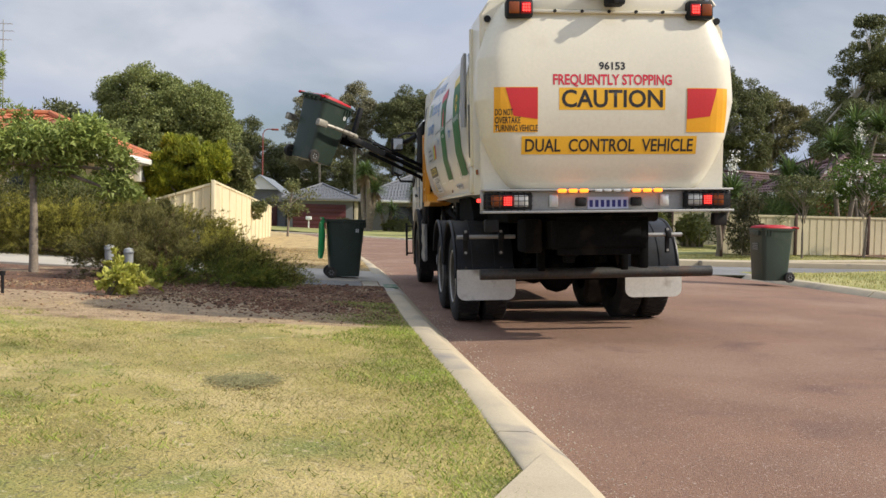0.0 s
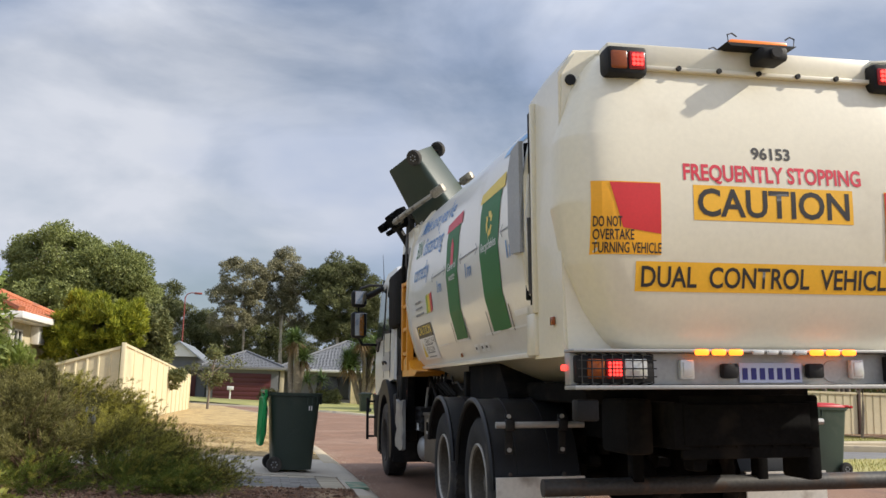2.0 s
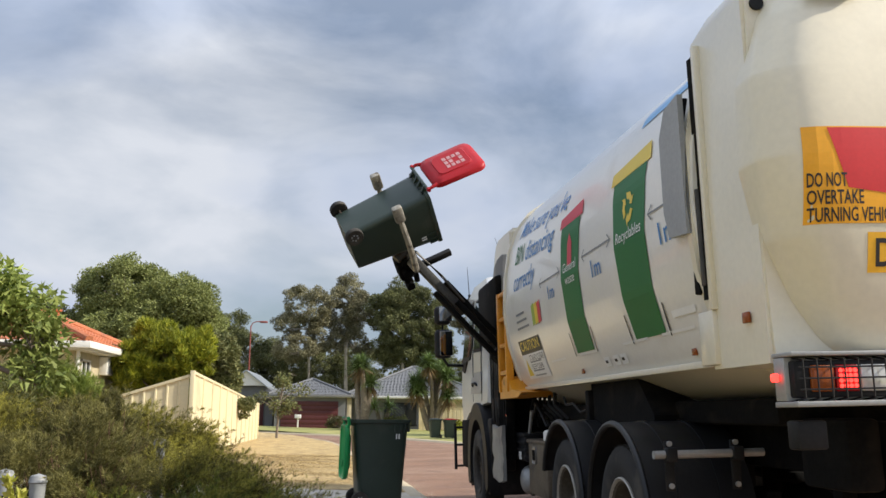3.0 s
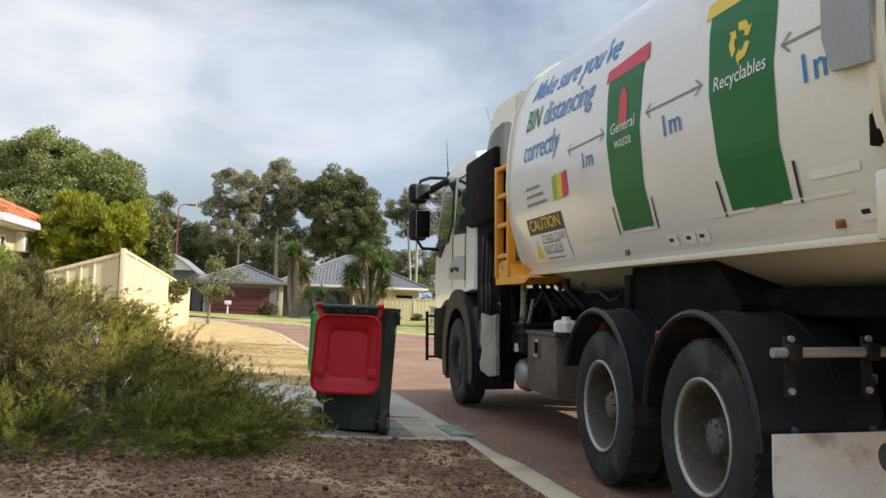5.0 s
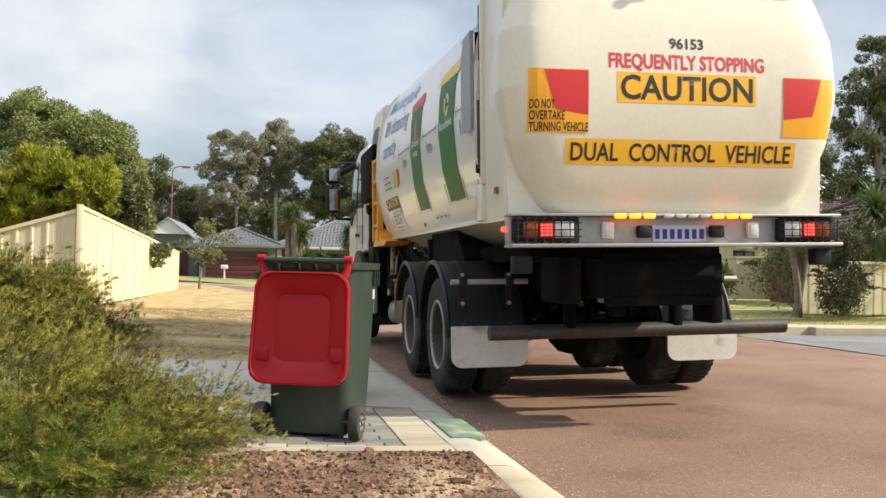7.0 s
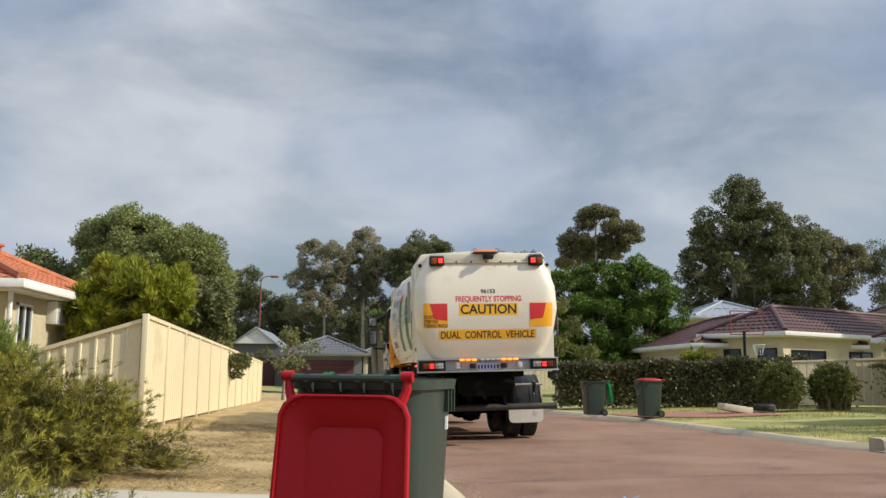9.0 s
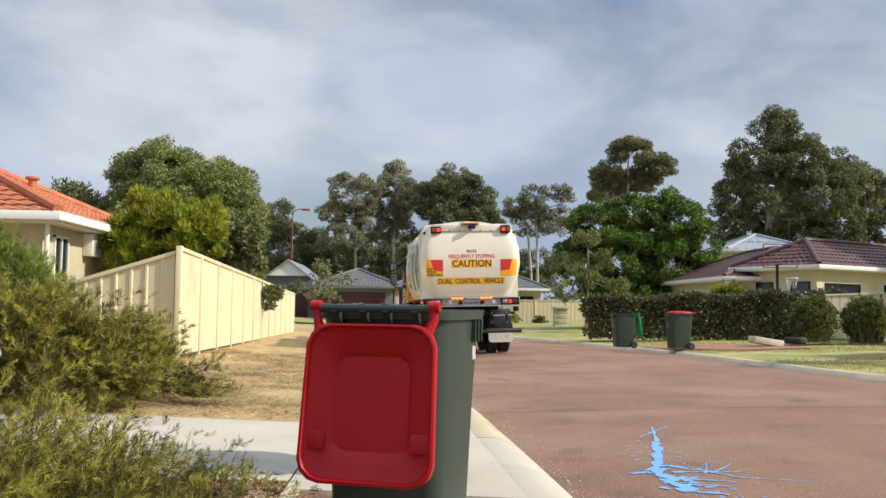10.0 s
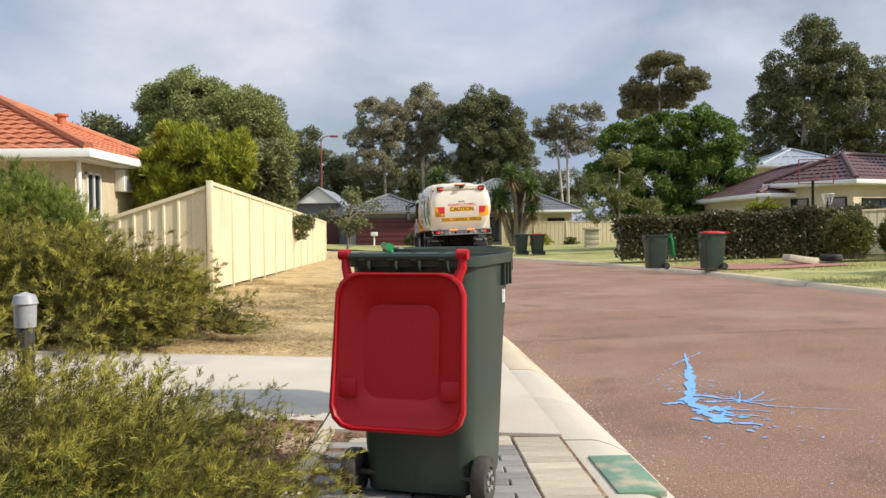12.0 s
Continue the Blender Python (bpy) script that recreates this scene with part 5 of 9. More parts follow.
    bmesh.ops.translate(bm, verts=bm.verts, vec=(-0.117, 2.577, 0))
    sign("lettering", bm, M["ink"], 0.0022, "small black fleet number")
    sign("dual_control_panel", rect(-0.85, 0.84, 1.79, 1.958), M["sign_yellow"], 0.0016, "orange-yellow DUAL CONTROL VEHICLE panel")
    bm = lettering("DUAL  CONTROL  VEHICLE", 0.165, 1.62, 0.0026)
    bmesh.ops.translate(bm, verts=bm.verts, vec=(-0.815, 1.817, 0))
    sign("lettering", bm, M["ink"], 0.003)
    sign("warning_board", rect(-1.11, -0.70, 1.995, 2.41), M["sign_orange"], 0.0032, "orange and red marker board")
    sign("warning_board_red", panel(((-1.005, 2.404), (-0.703, 2.404), (-0.703, 2.113), (-0.93, 2.145))), M["sign_red"], 0.0048)
    for k, line in enumerate(("DO NOT", "OVERTAKE", "TURNING VEHICLE")):
        bm = lettering(line, 0.083, (0.165, 0.235, 0.40)[k], 0.0012)
        bmesh.ops.translate(bm, verts=bm.verts, vec=(-1.10, 2.15 - 0.073 * k, 0))
        sign("lettering", bm, M["ink"], 0.006)
    sign("warning_board", rect(0.73, 1.14, 1.993, 2.405), M["sign_orange"], 0.0032, "orange and red marker board")
    sign("warning_board_red", panel(((0.733, 2.40), (1.027, 2.40), (0.96, 2.141), (0.733, 2.114))), M["sign_red"], 0.0048)
    # barrel body
    bm = bmesh.new()
    ring = [(-x, z) for z, x in BODY_HALF] + [(x, z) for z, x in BODY_HALF[-2::-1]]
    fine = []
    for (xa, za), (xb, zb) in zip(ring, ring[1:] + ring[:1]):
        fine += [(xa, za), ((xa + xb) / 2, (za + zb) / 2)] if abs(za - zb) > 0.05 else [(xa, za)]
    fine = [((-side_x(z) if x < 0 else side_x(z)) if 1.46 < z < 3.36 else x, z) for x, z in fine]
    lift_z = lambda y, z: 2.4 + (z - 2.4) * rise(y) if z > 2.4 else z
    loft(bm, [[(x, y, lift_z(y, z)) for x, z in fine] for y in (0.70, 1.2, 2.0, 3.0, 4.0, 5.0, 5.85, 5.93)])
    body = part("barrel_body", bm, M["white_side"], truck, "glossy white barrel body with bin graphics", smooth=30)
    for y in (0.74, 5.93):
        q = bmesh.new()
        rings = []
        for off, dy in ((0.0, 0.0), (0.022, 0.0), (0.022, 0.05), (0.0, 0.05)):
            rings.append([(x * (1 + off / 1.2), y + dy, lift_z(y, z) + (off if z > 2.4 else -off * 0.3)) for x, z in fine])
        loft(q, rings, cap=False)
        part("body_rim", q, M["white"], truck)
    bm = bmesh.new()
    prism(bm, [(-1.03, 1.475), (1.03, 1.475), (0.6, 1.27), (-0.6, 1.27)], 0.72, 5.9, "y")
    part("underbody", bm, M["white"], truck, "grimy cream sloping underbody")
    bm = bmesh.new()
    for s in (-1, 1):
        box(bm, s * 1.06 - 0.03, s * 1.06 + 0.03, 0.72, 5.92, 1.455, 1.495, 0.008)
    part("bottom_rail", bm, M["white"], truck)
    for s in (-1, 1):
        bm = bmesh.new()
        prism(bm, [(0.74, 2.13), (0.98, 2.15), (1.04, 2.3), (1.04, 2.72), (0.94, 2.86), (0.74, 2.88)], s * 1.265 - 0.015, s * 1.265 + 0.015, "x")
        part("ram_cover", bm, M["grey_paint"], truck, "grey steel ram cover")
        bm = bmesh.new()
        cyl(bm, (s * 1.19, 0.80, 1.85), (s * 1.19, 0.83, 2.2), 0.03, n=10)
        cyl(bm, (s * 1.19, 0.83, 2.2), (s * 1.19, 0.87, 2.9), 0.02, n=10)
        box(bm, s * 1.19 - 0.03, s * 1.19 + 0.03, 0.77, 0.84, 1.82, 1.95, 0.01)
        part("tail_ram", bm, M["chassis"], truck)
        # black strip on the surface, painted in for the shade inside the slot
        bm = bmesh.new()
        box(bm, s * 1.214 - 0.006, s * 1.214 + 0.006, 0.655, 0.725, 1.78, 3.06)
        part("ram_slot", bm, M["chassis"], truck, "dark strip standing for the shade in the gap beside the tail frame")
        bm = bmesh.new()
        cyl(bm, (s * 1.225, 0.69, 1.85), (s * 1.225, 0.70, 2.35), 0.016, n=8)
        part("ram_rod", bm, M["steel"], truck)
        bm = bmesh.new()
        box(bm, s * 1.2 - 0.03, s * 1.2 + 0.03, 0.62, 0.8, 1.45, 1.72, 0.012)
        box(bm, s * 1.215 - 0.02, s * 1.215 + 0.02, 0.6, 0.64, 1.72, 3.1, 0.008)
        part("hinge_plate", bm, M["white"], truck)
        bm = bmesh.new()
        box(bm, s * 1.216 - 0.008, s * 1.216 + 0.008, 0.25, 0.31, 1.62, 1.67, 0.004)
        part("reflector", bm, M["amber_lens"], truck)
    # graphics on both sides of the barrel (the near side is the one with the lifter)
    def decal(name, bm, m, lift=0.006, label="", step=0.05):
        return part(name, wrap(bm, on_side(lift), step), m, body, label, smooth=0)
    def side_poly(pts):
        return panel([(y, z) for y, z in pts])
    def bin_graphic(yc, w, top, bottom, lid, icon, words, base):
        decal("bin_graphic", side_poly(((yc + w * 0.44, top - 0.1), (yc - w * 0.44, top - 0.12), (yc - w * 0.36, bottom), (yc + w * 0.36, bottom))), M["ink_green"], 0.005, "printed dark green bin")
        decal("bin_graphic_lid", side_poly(((yc + w * 0.53, top - 0.115), (yc + w * 0.5, top - 0.03), (yc - w * 0.5, top), (yc - w * 0.53, top - 0.115))), lid, 0.0065)
        for s in (-1, 1):
            decal("graphic_wheel", side_poly(((yc + s * w * 0.44, bottom - 0.02), (yc + s * w * 0.468, bottom - 0.02), (yc + s * w * 0.485, bottom + 0.17), (yc + s * w * 0.457, bottom + 0.17))), M["ink"], 0.007)
        if icon == "house":
            decal("graphic_icon", side_poly(((yc + 0.06, top - 0.46), (yc - 0.07, top - 0.46), (yc - 0.07, top - 0.28), (yc, top - 0.20), (yc + 0.06, top - 0.28))), M["ink_red"], 0.0075)
        else:
            for k in range(3):
                a = 2 * math.pi * k / 3
                pts = []
                for r, d in ((0.055, -0.75), (0.10, -0.75), (0.105, 0.0), (0.10, 0.55), (0.13, 0.55), (0.08, 0.98), (0.035, 0.55), (0.055, 0.5), (0.055, 0.0)):
                    pts.append((yc + r * math.cos(a + d), top - 0.33 + r * math.sin(a + d)))
                decal("graphic_arrow", side_poly(pts), M["ink_yellow"], 0.0075)
        for k, word in enumerate(words):
            bm = lettering(word, 0.105, min(0.09 * len(word) * 0.62, w * 0.66))
            for v in bm.verts:
                v.co = (yc + min(0.09 * len(word) * 0.62, w * 0.66) / 2 - v.co.x, base - 0.1 * k + v.co.y, v.co.z)
            decal("lettering", bm, M["ink_white"], 0.008)
    bin_graphic(3.2, 0.66, 2.83, 1.69, M["ink_red"], "house", ("General", "waste"), 2.33)
    bin_graphic(1.74, 0.74, 2.83, 1.68, M["ink_yellow"], "arrows", ("Recyclables",), 2.30)
    def words(text, y, z, size, width, m, bold=0.001, slope=0.0, slant=0.0):
        bm = lettering(text, size, width, bold, slant)
        for v in bm.verts:
            v.co = (y - v.co.x, z + v.co.y + v.co.x * slope, v.co.z)
        decal("lettering", bm, m, 0.007)
    words("Make sure you've", 5.5, 3.02, 0.27, 2.1, M["ink_blue"], 0.0015, -0.07, 0.22)
    words("BIN", 5.48, 2.74, 0.27, 0.42, M["ink_green"], 0.0015, -0.05, 0.22)
    words("distancing", 4.97, 2.71, 0.27, 1.2, M["ink_blue"], 0.0015, -0.05, 0.22)
    words("correctly", 5.47, 2.46, 0.27, 0.98, M["ink_blue"], 0.0015, -0.03, 0.22)
    for y, z, s in ((3.95, 2.19, 0.165), (2.6, 2.18, 0.175), (1.22, 2.16, 0.18)):
        words("1m", y, z, s, s * 1.25, M["ink_blue"])
    for ya, yb in ((4.27, 3.52), (2.84, 2.12), (1.38, 0.92)):
        z = 2.37
        decal("arrow_line", side_poly(((ya, z - 0.006), (yb, z - 0.006), (yb, z + 0.006), (ya, z + 0.006))), M["ink_grey"], 0.006)
        for y, d in ((ya, -1), (yb, 1)):
            decal("arrow_head", side_poly(((y, z), (y + d * 0.07, z + 0.05), (y + d * 0.078, z + 0.04), (y + d * 0.015, z), (y + d * 0.078, z - 0.04), (y + d * 0.07, z - 0.05))), M["ink_grey"], 0.0065)
    for y0, y1, m in ((4.68, 4.56, M["ink_lime"]), (4.56, 4.44, M["ink_yellow"]), (4.44, 4.32, M["ink_red"])):
        decal("logo_patch", side_poly(((y0, 2.03), (y1, 2.05), (y1, 2.24), (y0, 2.22))), m, 0.006)
    for k in range(3):
        decal("logo_bar", side_poly(((5.4, 2.05 + 0.07 * k), (4.85 + 0.08 * k, 2.05 + 0.07 * k), (4.85 + 0.08 * k, 2.072 + 0.07 * k), (5.4, 2.072 + 0.07 * k))), M["ink_grey"], 0.006)
    decal("warning_sticker", side_poly(((5.480, 1.56), (4.550, 1.56), (4.550, 1.80), (5.480, 1.80))), M["ink_white"], 0.006, "white and black CAUTION STAND CLEAR sticker")
    decal("warning_sticker_head", side_poly(((5.480, 1.80), (4.550, 1.80), (4.550, 1.94), (5.480, 1.94))), M["ink"], 0.006)
    words("CAUTION", 5.419, 1.835, 0.13, 0.8, M["ink_yellow"])
    words("STAND CLEAR", 5.175, 1.725, 0.085, 0.6, M["ink"], 0.0)
    words("KEEP CLEAR", 5.175, 1.645, 0.07, 0.48, M["ink"], 0.0)
    for k in range(3):
        decal("sticker_bar", side_poly(((5.175, 1.58 + 0.045 * k + (0.04 if k == 2 else 0)), (4.718, 1.58 + 0.045 * k + (0.04 if k == 2 else 0)), (4.718, 1.592 + 0.045 * k + (0.04 if k == 2 else 0)), (5.175, 1.592 + 0.045 * k + (0.04 if k == 2 else 0)))), M["ink_grey"], 0.008)
    decal("sticker_triangle", side_poly(((5.434, 1.59), (5.236, 1.59), (5.335, 1.76))), M["ink_yellow"], 0.008)
    for y in (2.84, 2.62, 2.46, 1.06, 0.95):
        decal("small_sticker", side_poly(((y, 1.55), (y - 0.13, 1.55), (y - 0.13, 1.62), (y, 1.62))), M["ink_white"], 0.006)
        decal("sticker_bar", side_poly(((y - 0.02, 1.575), (y - 0.075, 1.575), (y - 0.075, 1.595), (y - 0.02, 1.595))), M["ink"], 0.008)
    decal("blue_band", side_poly(((1.75, 3.02), (0.98, 3.02), (0.98, 3.12), (1.75, 3.12))), M["ink_sky"], 0.005, "sky blue printed band")
    for y in (4.35, 3.4, 2.3, 1.55):
        decal("reflective_stripe", side_poly(((y, 1.668), (y - 0.5, 1.668), (y - 0.5, 1.684), (y, 1.684))), M["ink_white"], 0.006)
    decal("blue_note", side_poly(((1.3, 1.75), (0.96, 1.75), (0.96, 1.79), (1.3, 1.79))), M["ink_white"], 0.006)
    bm = bmesh.new()
    for y in (3.5, 1.2):
        bm = bmesh.new()
        box(bm, -1.1, -1.085, y - 0.03, y + 0.03, 1.53, 1.57, 0.004)
        part("side_marker", bm, M["amber_lens"], truck)
    # hopper and its hood, between body and cab
    bm = bmesh.new()
    prism(bm, [(5.95, 1.5), (6.75, 1.5), (6.95, 2.6), (6.9, 3.05), (6.65, 3.22), (5.95, 3.35)], -0.95, 1.1, "x")
    bmesh.ops.bevel(bm, geom=bm.edges[:], offset=0.03, segments=2, affect="EDGES")
    part("hopper", bm, M["grey_paint"], truck, "grey scuffed hopper")
    bm = bmesh.new()
    prism(bm, [(5.99, 2.5), (6.9, 2.64), (7.14, 2.72), (7.2, 2.84), (7.02, 3.14), (6.9, 3.25), (6.72, 3.29), (5.99, 3.26)], -1.16, -0.5, "x")
    bmesh.ops.bevel(bm, geom=bm.edges[:], offset=0.045, segments=3, affect="EDGES")
    part("hopper_hood", bm, M["white"], truck, "weathered cream hopper hood")
    bm = bmesh.new()
    prism(bm, [(5.99, 2.52), (6.9, 2.66), (7.12, 2.74), (7.15, 2.83), (7.04, 2.96), (6.8, 3.03), (6.5, 3.04), (6.25, 3.0), (5.99, 2.9)], -1.168, -1.1, "x")
    bmesh.ops.bevel(bm, geom=bm.edges[:], offset=0.004, segments=1, affect="EDGES")
    part("hood_panel", bm, M["hood_grey"], truck, "dull grey lower hood panel")
    # cab
    before = set(truck.children)
    bm = bmesh.new()
    side_prof = [(7.27, 1.33), (7.6, 1.31), (8.9, 1.20), (9.5, 1.0), (9.62, 1.35), (9.55, 1.75), (9.34, 2.62), (9.16, 2.84), (8.5, 2.97), (7.5, 2.95), (7.34, 2.85)]
    rings = []
    for x, k in ((-1.2, 0.985), (-1.17, 1.0), (-1.05, 1.01), (1.05, 1.01), (1.17, 1.0), (1.2, 0.985)):
        rings.append([(x * (1.0 if z < 1.9 else 1.0 - 0.05 * (z - 1.9)), 8.2 + (y - 8.2) * k, 1.9 + (z - 1.9) * k) for y, z in side_prof])
    loft(bm, rings)
    cab = part("cab", bm, M["cab_white"], truck, "white truck cab", smooth=40)
    for s in (-1, 1):
        def on_cab(poly, out, depth=0.04):
            q = bmesh.new()
            prism(q, poly, *sorted((s * (out - depth), s * out)), "x")
            for v in q.verts:
                v.co.x *= 1.0 - 0.05 * max(0.0, v.co.z - 1.9)
            return q
        part("door_window_frame", on_cab([(8.5, 2.17), (8.73, 1.95), (9.2, 1.93), (9.45, 1.98), (9.16, 2.76), (8.52, 2.74)], 1.204), M["black"], cab)
        part("door_window", on_cab([(8.54, 2.2), (8.76, 2.0), (9.38, 2.01), (9.1, 2.72), (8.56, 2.70)], 1.209), GLASS, cab, "dark side window")
        part("rear_window_frame", on_cab([(7.76, 2.01), (8.37, 2.03), (8.28, 2.73), (7.79, 2.73)], 1.204), M["black"], cab)
        part("rear_side_window", on_cab([(7.80, 2.05), (8.33, 2.07), (8.25, 2.70), (7.82, 2.70)], 1.209), GLASS, cab)
        part("side_panel", on_cab([(7.75, 1.74), (8.30, 1.75), (8.35, 2.02), (7.76, 2.0)], 1.206), M["white"], cab, "pale panel below the window")
        q = on_cab([(7.72, 1.5), (7.78, 1.46), (8.62, 1.47), (8.68, 1.52), (8.6, 1.66), (8.5, 1.69), (8.32, 1.69), (8.3, 1.74), (7.74, 1.74)], 1.206)
        part("door_handle_panel", q, M["grey_paint"], cab, "grey rounded door-handle panel")
        bm = bmesh.new()
        tube(bm, [(s * 1.21, 8.05, 1.57), (s * 1.23, 8.1, 1.6), (s * 1.23, 8.36, 1.6), (s * 1.21, 8.42, 1.57)], 0.016, 6)
        part("door_handle", bm, M["black"], cab)
        for y in (7.70, 8.44):
            bm = bmesh.new()
            tube(bm, [(s * 1.199, y + 0.02, 1.36), (s * 1.199, y, 1.9), (s * 1.156, y + 0.02, 2.76)], 0.006, 4)
            part("door_seam", bm, M["black"], cab)
        part("mirror_base", on_cab([(8.95, 1.93), (9.2, 1.78), (9.46, 1.84), (9.46, 1.99), (9.2, 1.96)], 1.216), M["black"], cab)
        bm = bmesh.new()
        tube(bm, [(s * 1.1, 9.2, 2.86), (s * 1.36, 9.15, 2.85), (s * 1.49, 9.12, 2.80), (s * 1.53, 9.12, 2.70), (s * 1.53, 9.12, 2.0), (s * 1.46, 9.15, 1.9), (s * 1.17, 9.36, 1.9)], 0.022, 8)
        arm = part("mirror_arm", bm, M["black"], truck)
        for z0, z1, w in ((2.49, 2.76, 0.12), (2.0, 2.42, 0.12)):
            q = bmesh.new()
            box(q, s * 1.53 - w, s * 1.53 + w, 9.04, 9.2, z0, z1, 0.06, seg=4)
            mir = part("mirror", q, M["black"], arm, "black-backed wing mirror")
            q = bmesh.new()
            box(q, s * 1.53 - w + 0.03, s * 1.53 + w - 0.03, -0.006, 0.006, z0 + 0.035, z1 - 0.035, 0.004, m=Matrix.Translation((0, 9.04, 0)))
            for v in q.verts:
                v.co.z = z0 + (v.co.z - z0) if abs(v.co.x - s * 1.53) < 0.06 else v.co.z
            part("mirror_glass", q, MIRROR, mir, "dark convex mirror face", smooth=0)
        bm = bmesh.new()
        tube(bm, [(s * 1.37, 9.22, 2.68), (s * 1.355, 9.2, 2.685), (s * 1.28, 9.06, 2.72), (s * 1.21, 8.95, 2.76), (s * 1.17, 8.9, 2.78)], 0.055, 10, 0.04)
        part("kerb_mirror", bm, M["black"], cab, "black kerb mirror over the window")
        bm = bmesh.new()
        arch = [(7.99 + 0.84 * math.cos(radians(a)), 0.5 + 0.84 * math.sin(radians(a))) for a in np.linspace(-20, 200, 25)] + [(7.97 + 0.62 * math.cos(radians(a)), 0.5 + 0.62 * math.sin(radians(a))) for a in np.linspace(202, -22, 25)]
        prism(bm, arch, *sorted((s * 0.75, s * 1.25)), "x")
        bmesh.ops.bevel(bm, geom=[e for e in bm.edges if abs(e.verts[0].co.x - s * 1.25) < 0.01 and abs(e.verts[1].co.x - s * 1.25) < 0.01], offset=0.035, segments=3, affect="EDGES")
        part("front_mudguard", bm, M["black"], truck, "rounded black front mudguard")
        bm = bmesh.new()
        box(bm, *sorted((s * 1.0, s * 1.22)), 8.72, 9.6, 0.42, 1.12, 0.05)
        part("corner_panel", bm, M["chassis"], truck)
        bm = bmesh.new()
        box(bm, *sorted((s * 0.9, s * 1.2)), 7.1, 7.36, 0.5, 1.14, 0.03)
        part("step_panel", bm, M["black"], truck)
    bm = bmesh.new()
    box(bm, -1.2, 1.2, 9.5, 9.7, 0.45, 1.02, 0.05)
    part("bumper", bm, M["cab_white"], truck)
    bm = bmesh.new()
    prism(bm, [(9.562, 1.86), (9.575, 1.86), (9.365, 2.66), (9.353, 2.66)], -1.05, 1.05, "x")
    part("windscreen", bm, GLASS, cab)
    bm = bmesh.new()
    for z in (0.45, 0.75, 1.0):
        cyl(bm, (-1.34, 9.42, z), (-1.22, 9.42, z), 0.018, n=6)
    cyl(bm, (-1.34, 9.42, 0.4), (-1.34, 9.42, 1.06), 0.022, n=8)
    part("front_step_frame", bm, M["black"], truck)
    bm = bmesh.new()
    cyl(bm, (-1.12, 9.1, 2.86), (-1.14, 9.12, 3.35), 0.007, 0.003, n=5)
    cyl(bm, (-1.12, 9.1, 2.8), (-1.12, 9.1, 2.93), 0.02, n=8)
    cyl(bm, (-0.9, 7.3, 2.95), (-0.98, 7.6, 3.5), 0.004, 0.002, n=5)
    part("aerial", bm, M["black"], truck)
    bm = bmesh.new()
    box(bm, -1.25, -0.8, 6.24, 7.52, 2.04, 2.80, 0.06)
    box(bm, -1.16, -0.8, 6.5, 7.3, 0.95, 2.06, 0.04)
    part("air_intake", bm, M["chassis"], truck, "tall black air intake behind the cab")
    shift(truck, before, (0, 0.33, 0.02))
    # orange ladder and its foot
    bm = bmesh.new()
    for y in (5.98, 6.42):
        box(bm, -1.26, -1.18, y - 0.035, y + 0.035, 1.45, 2.56, 0.01)
    part("ladder_rail", bm, M["orange"], truck, "orange ladder rails")
    for z in (1.66, 1.96, 2.25, 2.53):
        bm = bmesh.new()
        box(bm, -1.25, -1.19, 5.98, 6.42, z - 0.022, z + 0.022, 0.008)
        part("rung", bm, M["orange"], truck, "orange ladder rung")
    bm = bmesh.new()
    prism(bm, [(5.3, 1.43), (5.5, 1.38), (6.48, 1.38), (6.48, 1.55), (6.2, 1.62), (5.98, 1.60), (5.8, 1.47)], -1.24, -0.8, "x")
    part("ladder_foot", bm, M["orange"], truck, "orange foot plate")
    # engine, gearbox and tanks between the rails, and the body's subframe
    # plain dark boxes, added to fill the see-through gap and block light below
    for name, x0, x1, y0, y1, z0, z1 in (("subframe", -0.82, 0.82, 0.85, 6.2, 1.14, 1.29), ("engine", -0.62, 0.7, 6.3, 8.9, 0.55, 1.25), ("gearbox", -0.4, 0.4, 5.0, 6.25, 0.5, 1.12),
                                          ("fuel_tank", 0.5, 1.12, 4.3, 6.2, 0.45, 1.05), ("hydraulic_tank", -0.9, -0.45, 6.86, 7.3, 0.5, 1.36), ("pump_block", -0.6, -0.4, 4.25, 6.0, 0.5, 1.16)):
        bm = bmesh.new()
        box(bm, x0, x1, y0, y1, z0, z1, 0.04)
        part(name, bm, M["chassis"], truck)
    for k in range(5):
        bm = bmesh.new()
        y = 5.0 + 0.22 * k
        tube(bm, [(-0.85, y, 1.16), (-0.96, y + 0.08, 1.3), (-0.9, y + 0.3, 1.42), (-0.7, y + 0.4, 1.38)], 0.02, 6)
        part("hydraulic_hose", bm, M["black"], truck)
    # side gear
    bm = bmesh.new()
    box(bm, -1.02, -0.62, 5.25, 6.12, 0.37, 0.92, 0.025)
    gear = part("battery_box", bm, M["box_brown"], truck, "dusty brown metal battery box")
    q = bmesh.new()
    box(q, -1.035, -0.6, 5.23, 6.14, 0.905, 0.945, 0.012)
    part("lid", q, M["box_brown"], gear)
    q = bmesh.new()
    box(q, -1.034, -1.018, 5.7, 5.86, 0.70, 0.875, 0.02)
    latch = part("latch", q, M["chrome"], gear, "chrome latch")
    q = bmesh.new()
    box(q, -1.042, -1.033, 5.74, 5.82, 0.735, 0.84, 0.012)
    part("latch_handle", q, M["chassis"], latch)
    bm = bmesh.new()
    lathe(bm, ((0.0, 0.0), (0.06, 0.004), (0.11, 0.022), (0.145, 0.055), (0.16, 0.1), (0.16, 0.34), (0.12, 0.4), (0.0, 0.41)), (-1.05, 6.42, 0.49), (1, 0, 0), 24)
    tank = part("air_tank", bm, M["alloy"], truck, "dull silver domed air tank")
